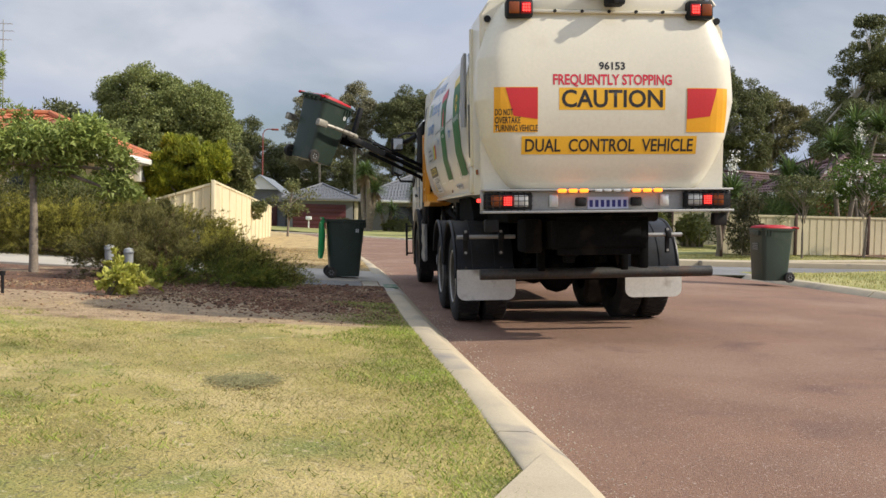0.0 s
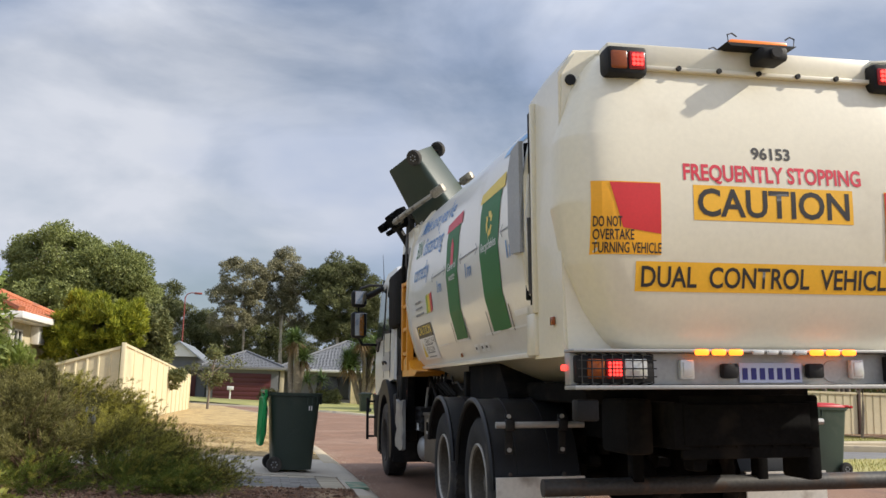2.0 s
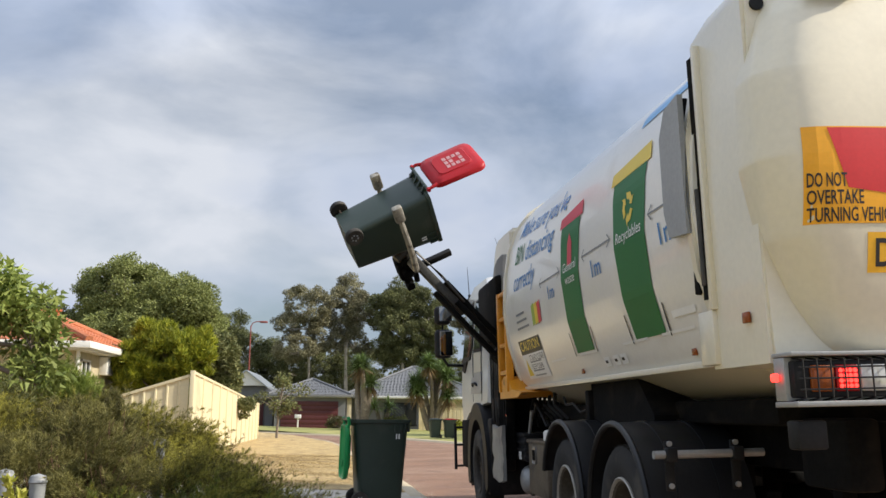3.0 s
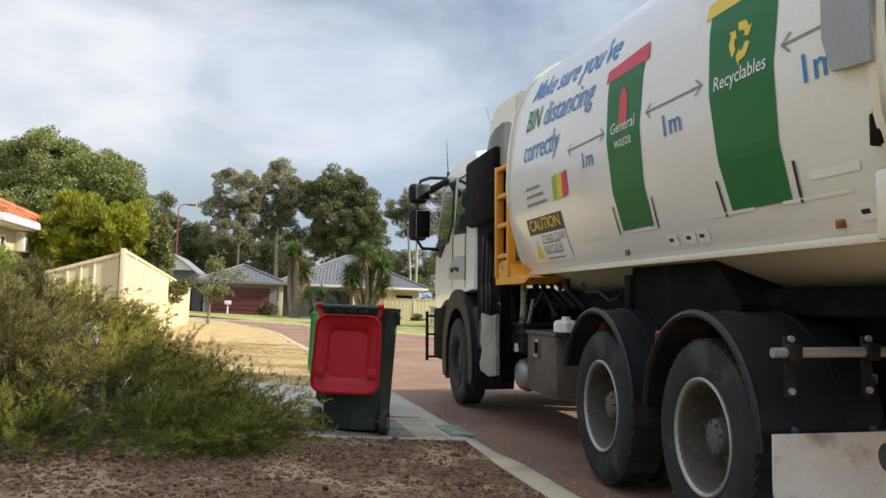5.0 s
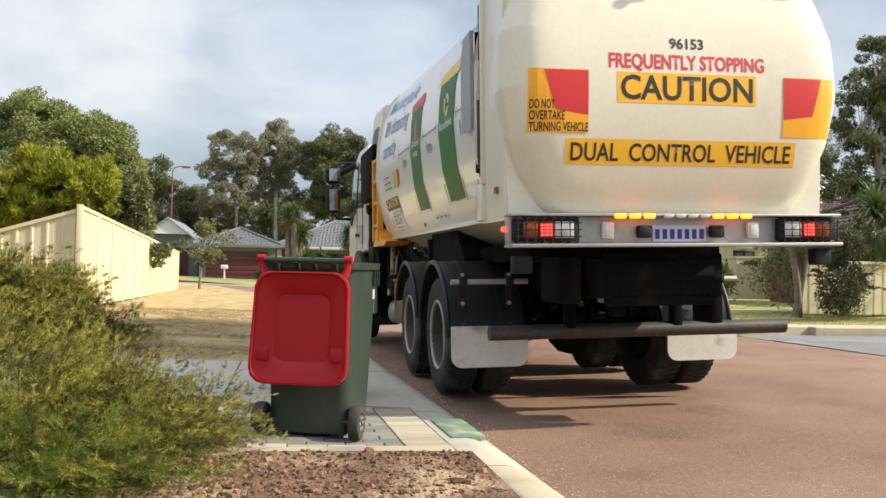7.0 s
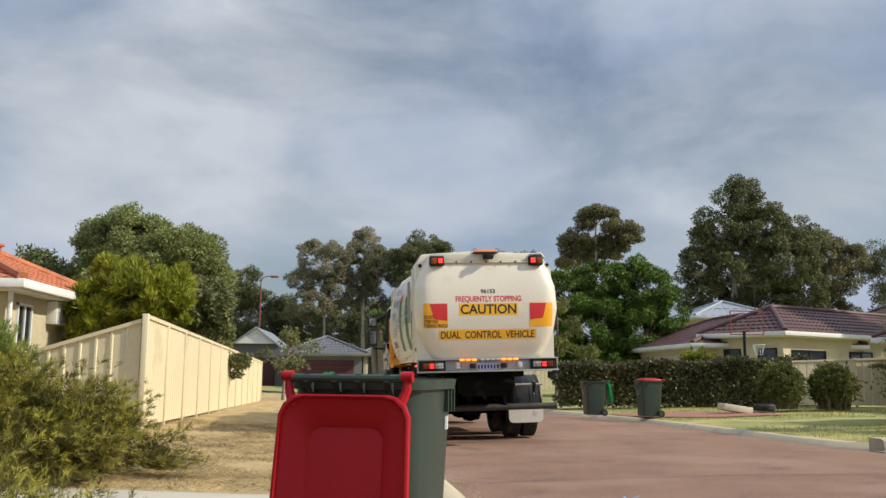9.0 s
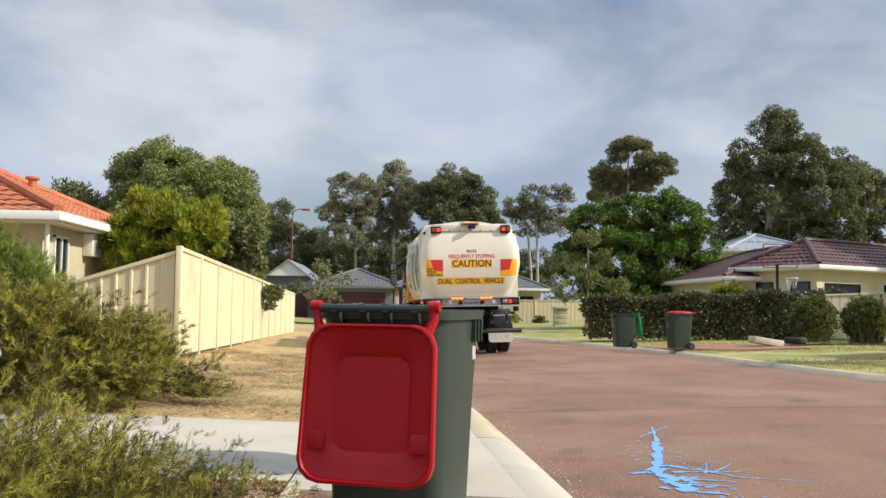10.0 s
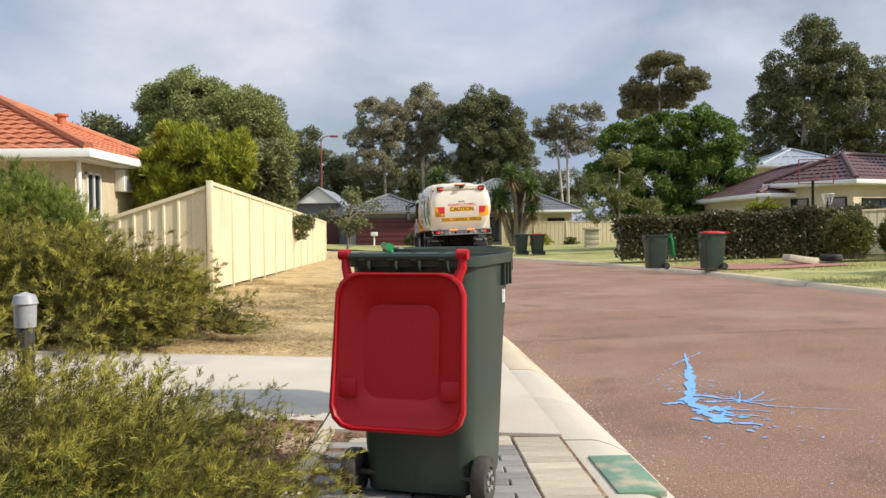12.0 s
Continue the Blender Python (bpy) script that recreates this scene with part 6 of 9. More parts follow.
    for xx in (-0.92, -0.74):
        q = bmesh.new()
        lathe(q, ((0.162, xx - 0.015), (0.172, xx - 0.015), (0.172, xx + 0.015), (0.162, xx + 0.015)), (0, 6.42, 0.49), (1, 0, 0), 24, closed=True)
        part("strap", q, M["chassis"], tank)
    bm = bmesh.new()
    loft(bm, [[(-0.96 + w * math.cos(a), 5.15 + w * 1.3 * math.sin(a), z) for a in (radians(22.5 + 45 * k) for k in range(8))] for z, w in ((0.95, 0.095), (0.955, 0.105), (1.03, 0.105), (1.05, 0.09), (1.06, 0.04), (1.085, 0.035))])
    part("fluid_bottle", bm, M["trim_white"], truck, "white plastic fluid bottle")
    # ribbed battery tray, pumps and loose lines behind the cab
    bm = bmesh.new()
    box(bm, -1.04, -0.62, 6.16, 6.84, 0.7, 1.0, 0.02)
    for z in (0.74, 0.82, 0.9, 0.98):
        box(bm, -1.055, -0.7, 6.15, 6.86, z - 0.02, z + 0.02, 0.01)
    part("ribbed_cover", bm, M["black"], truck, "black ribbed battery cover")
    bm = bmesh.new()
    box(bm, -1.062, -1.056, 6.3, 6.42, 0.72, 0.8)
    part("cover_label", bm, M["trim_white"], truck, "small white label")
    bm = bmesh.new()
    tube(bm, [(-0.98, 6.2, 1.0), (-0.98, 6.12, 1.12), (-0.98, 6.04, 1.24)], 0.02, 8)
    part("silver_rod", bm, M["alloy"], truck, "short silver support rod")
    rl = random.Random(62)
    for k in range(5):
        bm = bmesh.new()
        y0, y1 = rl.uniform(5.2, 6.0), rl.uniform(6.1, 6.7)
        x0, z0, z1 = rl.uniform(-1.0, -0.8), rl.uniform(1.0, 1.15), rl.uniform(1.15, 1.36)
        tube(bm, [(x0, y0, z0), (x0 - 0.04, y0 + (y1 - y0) * 0.3, z1 + 0.05), (x0, y0 + (y1 - y0) * 0.7, z1 - 0.1), (x0 + 0.05, y1, z0 + 0.08)], rl.uniform(0.011, 0.02), 6)
        part("hydraulic_line", bm, M["black"] if k % 3 == 0 else M["chassis"], truck)
    bm = bmesh.new()
    box(bm, -1.16, -1.145, 6.6, 6.66, 1.18, 1.21, 0.004)
    part("marker_light", bm, M["red_lamp"], truck, "small red marker light")
    # cable hanging below the body
    bm = bmesh.new()
    tube(bm, [(-0.92, 4.85, 1.36), (-0.94, 4.7, 1.29), (-0.94, 4.45, 1.30), (-0.94, 4.2, 1.22), (-0.93, 4.05, 1.24), (-0.92, 3.9, 1.36)], 0.013, 6)
    part("loose_cable", bm, M["black"], truck)
    bm = bmesh.new()
    rng = random.Random(61)
    rings = []
    for k in range(9):
        z = 0.46 + 0.61 * k / 8
        ys = [6.5 + 0.62 * q / 7 + rng.uniform(-0.012, 0.012) for q in range(8)]
        row = [(-1.235 + rng.uniform(-0.014, 0.014), y, z + 0.02 * math.sin(y * 9)) for y in ys]
        rings.append(row + [(-1.195, y, z + 0.02 * math.sin(y * 9)) for y in reversed(ys)])
    loft(bm, rings)
    part("heat_shield", bm, M["hood_grey"], truck, "crumpled weathered grey heat shield")
    for k, y in enumerate((6.86, 6.98, 7.16)):
        bm = bmesh.new()
        tube(bm, [(-1.1, y - 0.1, 2.1), (-1.19, y, 1.9), (-1.2, y + 0.02 * k, 1.4), (-1.19, y + 0.03, 1.05), (-1.1, y, 0.9)], 0.018, 6)
        part("air_hose", bm, M["steel"], truck)
    bm = bmesh.new()
    cyl(bm, (-0.95, 7.32, 0.86), (-1.19, 7.32, 0.86), 0.16, n=18)
    part("filter_housing", bm, M["black"], truck)
    bm = bmesh.new()
    prism(bm, [(3.66, 1.45), (2.5, 1.45), (2.2, 1.2), (2.2, 1.05), (3.66, 0.8)], -0.99, -0.6, "x")
    box(bm, -1.03, -0.95, 3.62, 3.72, 0.75, 1.4, 0.01)
    part("body_support", bm, M["chassis"], truck)
    for y, z in ((3.95, 1.04), (2.98, 1.0)):
        bm = bmesh.new()
        box(bm, -1.12, -1.06, y - 0.05, y + 0.05, z - 0.035, z + 0.035, 0.012)
        part("side_marker", bm, M["amber_lens"], truck, "small amber side marker")
    # lifter mast
    bm = bmesh.new()
    for y in (6.62, 6.74):
        box(bm, -1.16, -1.06, y - 0.03, y + 0.03, 0.7, 2.4, 0.01)
    box(bm, -1.16, -0.9, 6.58, 6.78, 1.8, 2.05, 0.02)
    part("lifter_mast", bm, M["chassis"], truck)
    return truck, wheels


def build_lifter(truck):
    """The lifting arm: a boom that swings from the mast, an inner boom that slides in it, and the grabber. All are keyed in the truck's space."""
    bm = bmesh.new()
    for y in (-0.09, 0.09):
        box(bm, -0.06, 0.06, y - 0.025, y + 0.025, -0.05, 1.05, 0.01)
    cyl(bm, (0, -0.14, 0), (0, 0.14, 0), 0.07, n=14)
    cyl(bm, (0.09, 0, 0.0), (0.09, 0, 0.8), 0.035, n=8)
    boom = part("lift_boom", bm, M["chassis"], truck, "greasy black lifting boom")
    bm = bmesh.new()
    box(bm, -0.045, 0.045, -0.05, 0.05, -1.0, 0.0, 0.01)
    cyl(bm, (0.0, -0.15, 0), (0.0, 0.15, 0), 0.06, n=12)
    tube(bm, [(0.06, 0.07, -0.9), (0.1, 0.08, -0.5), (0.1, 0.06, -0.1), (0.03, 0.0, 0.06)], 0.016, 6)
    inner = part("lift_inner_boom", bm, M["steel"], truck)
    bm = bmesh.new()
    box(bm, -0.12, 0.12, -0.14, -0.04, -0.1, 0.1, 0.02)
    box(bm, -0.10, 0.10, -0.34, -0.08, -0.16, 0.02, 0.02)
    box(bm, -0.06, 0.06, -0.56, -0.3, -0.12, -0.02, 0.02)
    cyl(bm, (-0.18, -0.2, -0.08), (0.18, -0.2, -0.08), 0.05, n=10)
    cyl(bm, (-0.10, -0.46, -0.07), (0.10, -0.46, -0.07), 0.045, n=10)
    cyl(bm, (0.0, -0.5, 0.03), (0.0, -0.1, 0.06), 0.035, n=8)
    grab = part("grabber", bm, M["chassis"], truck, "greasy steel bin grabber")
    for s in (-1, 1):
        bm = bmesh.new()
        tube(bm, [(s * 0.10, -0.10, 0.0), (s * 0.34, -0.03, 0.0), (s * 0.41, 0.22, 0.0), (s * 0.40, 0.55, 0.0), (s * 0.34, 0.84, 0.0)], 0.045, 8, 0.026)
        box(bm, s * 0.36 - 0.04, s * 0.36 + 0.04, 0.70, 0.90, -0.055, 0.055, 0.02)
        part("claw", bm, M["claw"], grab, "pale worn claw arm")
        bm = bmesh.new()
        cyl(bm, (s * 0.05, -0.2, 0.02), (s * 0.3, -0.02, 0.02), 0.028, n=8)
        part("ram", bm, M["black"], grab)
    bm = bmesh.new()
    tube(bm, [(0.0, -0.1, -0.05), (0.05, -0.28, -0.12), (0.1, -0.3, 0.05), (0.0, -0.12, 0.1)], 0.018, 6)
    part("hose", bm, M["black"], grab)
    bm = bmesh.new()
    box(bm, -0.05, 0.05, -0.36, -0.1, 0.02, 0.07, 0.01)
    part("bracket", bm, M["black"], grab)
    bm = bmesh.new()
    box(bm, -0.035, 0.035, -0.34, -0.26, 0.0, 0.52, 0.015)
    part("guard_bar", bm, M["black"], grab)
    return boom, inner, grab


# ---- wheelie bins ----
def bin_ring(w, d, z, r, y_off=0.0):
    pts = []
    for cx, cy, a0 in ((1, 1, 0), (-1, 1, 90), (-1, -1, 180), (1, -1, 270)):
        for k in range(4):
            a = radians(a0 + 30 * k)
            pts.append((cx * (w / 2 - r) + r * math.cos(a), y_off + cy * (d / 2 - r) + r * math.sin(a), z))
    return pts


def build_bin(m, label, lid_mat, lid_open, group="wheelie bins"):
    """A two-wheeled bin: the hinge, the handle and the wheels are at its back (-y). The lid's angle is 0 closed."""
    b = thing("wheelie_bin", m, label, "wheelie bin", group)
    bm = bmesh.new()
    outer = [bin_ring(0.46, 0.50, 0.03, 0.05), bin_ring(0.475, 0.515, 0.08, 0.06), bin_ring(0.505, 0.575, 0.5, 0.07), bin_ring(0.54, 0.645, 0.953, 0.08), bin_ring(0.545, 0.65, 0.978, 0.08), bin_ring(0.58, 0.70, 0.983, 0.085), bin_ring(0.585, 0.71, 1.023, 0.085)]
    inner = [bin_ring(0.55, 0.665, 1.023, 0.075), bin_ring(0.51, 0.60, 0.92, 0.07), bin_ring(0.44, 0.48, 0.06, 0.05)]
    loft(bm, outer + inner)
    part("body", bm, M["bin_green"], b, "dark green plastic bin body", smooth=40)
    bm = bmesh.new()
    box(bm, -0.16, 0.16, 0.325, 0.36, 0.88, 0.983, 0.01)
    part("lifting_lip", bm, M["bin_green"], b)
    for s in (-1, 1):
        for k in range(3):
            bm = bmesh.new()
            prism(bm, [(0.15 + 0.06 * k, 0.978), (0.165 + 0.06 * k, 0.978), (0.165 + 0.06 * k, 0.88), (0.15 + 0.06 * k, 0.88)], *sorted((s * 0.262, s * 0.288)), "x")
            part("rim_rib", bm, M["bin_green"], b)
    bm = bmesh.new()
    cyl(bm, (-0.25, -0.40, 1.028), (0.25, -0.40, 1.028), 0.018, n=10)
    for x in (-0.17, -0.05, 0.05, 0.17):
        prism(bm, [(-0.34, 0.95), (-0.34, 1.023), (-0.41, 1.045), (-0.415, 1.013)], x - 0.012, x + 0.012, "x")
    part("handle", bm, M["bin_green"], b)
    bm = bmesh.new()
    cyl(bm, (-0.27, -0.245, 0.1), (0.27, -0.245, 0.1), 0.012, n=8)
    part("axle", bm, M["steel"], b)
    for s in (-1, 1):
        q = bmesh.new()
        lathe(q, ((0.0, -0.022), (0.055, -0.022), (0.06, -0.03), (0.095, -0.03), (0.1, -0.02), (0.1, 0.02), (0.095, 0.03), (0.06, 0.03), (0.055, 0.022), (0.0, 0.022)), (s * 0.285, -0.245, 0.1), (s, 0, 0), 24)
        w = part("wheel", q, M["rubber"], b, "black plastic wheel")
        q = bmesh.new()
        for k in range(6):
            a = math.pi * k / 3
            c = Vector((s * 0.312, -0.245 + 0.035 * math.cos(a), 0.1 + 0.035 * math.sin(a)))
            cyl(q, c, c + Vector((s * 0.006, 0, 0)), 0.01, n=6)
        part("hub", q, M["grey_paint"], w)
    # faint white marks on the front
    bm = bmesh.new()
    for k in range(4):
        box(bm, -0.09, 0.09, 0.323 - 0.004 * k, 0.331 - 0.004 * k, 0.72 - 0.035 * k, 0.735 - 0.035 * k)
    part("print", bm, M["ink_grey"], b, "worn printed notice", smooth=0)
    bm = bmesh.new()
    for k in range(2):
        box(bm, 0.2665, 0.272, 0.17 + 0.03 * k, 0.185 + 0.03 * k, 0.80, 0.86)
    part("mark", bm, M["ink_white"], b, "small white number bars", smooth=0)
    # lid, in the space of its hinge
    bm = bmesh.new()
    loft(bm, [bin_ring(0.55, 0.645, -0.035, 0.09, 0.405), bin_ring(0.565, 0.66, -0.03, 0.09, 0.405), bin_ring(0.565, 0.66, 0.0, 0.09, 0.405), bin_ring(0.535, 0.63, 0.022, 0.09, 0.405), bin_ring(0.40, 0.50, 0.038, 0.07, 0.405),
              bin_ring(0.34, 0.42, 0.040, 0.06, 0.405), bin_ring(0.32, 0.40, 0.052, 0.06, 0.405)])
    # hollow underside with its stepped recess
    top = bm.faces[:]
    loft(bm, [bin_ring(0.55, 0.645, -0.035, 0.09, 0.405), bin_ring(0.537, 0.632, -0.034, 0.088, 0.405), bin_ring(0.52, 0.615, -0.016, 0.085, 0.405), bin_ring(0.44, 0.53, 0.002, 0.08, 0.405), bin_ring(0.335, 0.415, 0.012, 0.06, 0.405), bin_ring(0.31, 0.39, 0.027, 0.055, 0.405)], cap=False)
    bm.faces.ensure_lookup_table()
    low = [f for f in bm.faces if all(abs(v.co.z + 0.035) < 1e-4 for v in f.verts)]
    bmesh.ops.delete(bm, geom=low, context="FACES_ONLY")
    v_in = [v for v in bm.verts if abs(v.co.z - 0.027) < 1e-4 and abs(v.co.y - 0.405) < 0.2]
    bm.faces.new(sorted(v_in, key=lambda v: math.atan2(v.co.y - 0.405, v.co.x)))
    bmesh.ops.remove_doubles(bm, verts=bm.verts, dist=1e-5)
    for s in (-1, 1):
        tube(bm, [(s * 0.25, 0.0, 0.0), (s * 0.25, 0.05, 0.01), (s * 0.235, 0.13, 0.0)], 0.015, 8, 0.024)
        cyl(bm, (s * 0.23, 0, 0), (s * 0.275, 0, 0), 0.022, n=10)
        box(bm, s * 0.215 - 0.04, s * 0.215 + 0.04, 0.52, 0.60, -0.012, 0.0, 0.004)
    for v in bm.verts:
        if v.co.y > 0.08:
            v.co.y = 0.075 + (v.co.y - 0.08) * 0.962
            f = (v.co.y - 0.39) / 0.31
            v.co.x *= 1.03 - (0.11 if f < 0 else 0.05) * f * f
    lid = part("lid", bm, lid_mat, b, "", smooth=40)
    lid.matrix_basis = lid_pose(lid_open)
    q = bmesh.new()
    for i in range(3):
        for j in range(4):
            if (i, j) != (1, 2):
                box(q, -0.1 + 0.075 * i, -0.045 + 0.075 * i, 0.31 + 0.058 * j, 0.35 + 0.058 * j, 0.0525, 0.0545)
    part("lid_print", q, M["ink_faded"], lid, "worn white printed bars", smooth=0)
    return b, lid


def lid_pose(degrees):
    return pose(0, -0.40, 1.035, degrees, 0, 0)


truck, wheels = build_truck()
lift_boom, lift_inner, grabber = build_lifter(truck)
red_bin, red_lid = build_bin(pose(-2.77, 5.86, 0.088, 0, 0, -18), "dark green wheelie bin with open red lid beside the kerb", M["lid_red"], 263)
build_bin(pose(-2.67, 7.45, 0.088, 0, 0, -83), "dark green wheelie bin with open bright green lid", M["lid_green"], 269)
build_bin(pose(5.42, 8.1, 0.10, 0, 0, 97), "dark green wheelie bin with closed red lid on the lawn", M["lid_red"], 0)
build_bin(pose(4.95, 27.0, 0.02, 0, 0, 97), "dark green wheelie bin with closed red lid by the brick drive", M["lid_red"], 0)
build_bin(pose(3.75, 28.6, -0.02, 0, 0, 95), "dark green wheelie bin with green lid hanging open", M["lid_green"], 262)
build_bin(pose(2.3, 47.5, -0.1, 0, 0, 100), "far dark green wheelie bin with red lid", M["lid_red"], 0)
build_bin(pose(1.5, 47.8, -0.1, 0, 0, 100), "far dark green wheelie bin beside a red-lidded one", M["bin_green"], 0)


# ---- plants ----
def limb(bm, a, b, r0, r1, bend=0.1, rng=None, n=7):
    a, b = Vector(a), Vector(b)
    mid = (a + b) / 2 + Vector((rng.uniform(-1, 1), rng.uniform(-1, 1), rng.uniform(0, 1))) * bend * (b - a).length
    pts = [(1 - t) ** 2 * a + 2 * t * (1 - t) * mid + t * t * b for t in (0, 0.2, 0.4, 0.6, 0.8, 1.0)]
    tube(bm, pts, r0, n, r1)


def build_tree(name, x, y, base, height, spread, label, leaf, bark, seed, clumps=22, count=9000, size=0.22, lift=0.35, lean=(0, 0), shape=1.0, trunk_r=None, trunks=1, aspect=0.45, gap=0.5, flat=0.75):
    """A tree: tapered trunk, limbs to each clump of the crown, and a crown of many leaves."""
    rng = random.Random(seed)
    nrng = np.random.default_rng(seed)
    t = thing(name, pose(x, y, base), label, "tree")
    trunk_r = trunk_r or height * 0.018
    cs = []
    zc, hz = height * (lift + (1 - lift) * 0.5), height * (1 - lift) * 0.5
    for i in range(clumps):
        a, u = rng.uniform(0, 2 * math.pi), rng.uniform(-1, 1)
        rr = spread * math.sqrt(max(0.0, 1 - abs(u) ** (1.6 * shape))) * rng.uniform(0.45, 0.92)
        c = (rr * math.cos(a) + lean[0] * (u + 1), rr * math.sin(a) + lean[1] * (u + 1), zc + hz * u * 0.86)
        s = spread * rng.uniform(0.22, 0.42) * gap * 1.6
        cs.append((*c, s * rng.uniform(0.9, 1.3), s * rng.uniform(0.9, 1.3), s * flat * rng.uniform(0.8, 1.1)))
    bm = bmesh.new()
    for k in range(trunks):
        foot = (rng.uniform(-1, 1) * 0.25 * (trunks > 1), rng.uniform(-1, 1) * 0.25 * (trunks > 1), -0.2)
        top = (lean[0] * 0.8 + rng.uniform(-0.3, 0.3) * (trunks > 1) * spread * 0.4, lean[1] * 0.8, height * (lift + 0.42 * (1 - lift)))
        limb(bm, foot, top, trunk_r, trunk_r * 0.4, 0.06, rng, 10)
    for c in cs:
        f = min(max((c[2] / height - 0.1) * 0.75, 0.22), 0.8)
        h = height * (lift + 0.42 * (1 - lift)) * min(f / (lift + 0.2), 1.0)
        start = (lean[0] * 0.8 * f + rng.uniform(-0.05, 0.05), lean[1] * 0.8 * f, min(h, c[2] * 0.85))
        limb(bm, start, c[:3], trunk_r * 0.42, trunk_r * 0.08, 0.14, rng, 6)
        for _ in range(2):
            limb(bm, c[:3], (c[0] + rng.uniform(-1, 1) * c[3] * 0.8, c[1] + rng.uniform(-1, 1) * c[4] * 0.8, c[2] + rng.uniform(-0.4, 0.9) * c[5]), trunk_r * 0.1, trunk_r * 0.03, 0.2, rng, 5)
    part("trunk", bm, bark, t, smooth=60)
    sub = []
    for c in cs:
        for _ in range(7):
            d = nrng.normal(size=3)
            d /= np.linalg.norm(d)
            k = nrng.uniform(0.32, 0.6)
            sub.append((*(np.array(c[:3]) + d * np.array(c[3:6]) * 0.72), c[3] * k, c[4] * k, c[5] * k))
    pts, outs = clump_points(sub, count, nrng, 0.25)
    me = mesh_from("crown", leaves(pts, size, size * aspect, nrng, outs, 0.45, 0.12), 4, 4)
    link_mesh("crown", me, leaf, t, smooth=0)
    return t


def build_shrub(name, x, y, base, clumps, label, leaf, seed, count, length, width, stems=14, tips=None, tip_count=0, category="shrub", lean=0.62, up=0.25):
    """A low bush of feathery sprigs: woody stems, a body of needles and arching sprays at the edge."""
    rng = random.Random(seed)
    nrng = np.random.default_rng(seed)
    t = thing(name, pose(x, y, base), label, category)
    bm = bmesh.new()
    sprays = []
    for c in clumps:
        for _ in range(max(3, stems)):
            d = Vector((rng.gauss(0, 1), rng.gauss(0, 1), abs(rng.gauss(0.35, 0.6)))).normalized()
            end = Vector(c[:3]) + Vector((d.x * c[3], d.y * c[4], d.z * c[5])) * rng.uniform(0.85, 1.12)
            limb(bm, (c[0] * 0.75 + rng.uniform(-0.1, 0.1), c[1] * 0.75, 0.02), end, 0.016, 0.003, 0.15, rng, 5)
            sprays.append((np.array(end), np.array(d)))
    part("branchwork", bm, M["bark"], t, smooth=60)
    sub = []
    for c in clumps:
        for _ in range(40):
            d = nrng.normal(size=3)
            d[2] = d[2] * 0.85 + 0.15
            d /= np.linalg.norm(d)
            r = nrng.uniform(0.18, 0.38)
            p = np.array(c[:3]) + d * np.array(c[3:6]) * nrng.uniform(0.45, 0.9)
            p[2] = max(p[2], 0.06)
            sub.append((*p, c[3] * r, c[4] * r, c[5] * r))
    pts, outs = clump_points(sub, count, nrng, 0.15)
    outs = outs * 0.6 + np.array([0, 0, up])
    verts = [leaves(pts, length, width, nrng, outs, lean, 0.0)]
    # needles along arching sprays
    for end, d in sprays:
        n = 60
        s = nrng.uniform(0, 1, n)
        L_ = nrng.uniform(0.18, 0.42)
        line = end - d * 0.12 + (d * (s[:, None] * L_)) + np.array([0, 0, 1.0]) * (0.10 * s - 0.16 * s ** 2)[:, None]
        verts.append(leaves(line + nrng.normal(size=(n, 3)) * 0.008, length * 0.8, width * 0.8, nrng, np.tile(d, (n, 1)), 0.55, 0.0))
    v = np.concatenate(verts)
    v[:, 2] = np.maximum(v[:, 2], 0.0)
    link_mesh("foliage", mesh_from("foliage", v, 4, 4), leaf, t, smooth=0)
    # outer tips in a brighter colour that stands for sun on them
    if tips is not None:
        pts, outs = clump_points([(c[0], c[1], c[2] + c[5] * 0.1, c[3] * 1.02, c[4] * 1.02, c[5] * 1.02) for c in clumps], tip_count, nrng, 0.93)
        keep = (pts[:, 2] > 0.05) & (np.sin(pts[:, 0] * 5.1 + pts[:, 1] * 3.7 + pts[:, 2] * 4.3) > 0.1)
        link_mesh("new_growth", mesh_from("new_growth", leaves(pts[keep], length * 1.1, width, nrng, outs[keep] * 0.7 + np.array([0, 0, 0.4]), 0.7, 0.0), 4, 4), tips, t, "tips coloured brighter, as if sunlit", smooth=0)
    return t


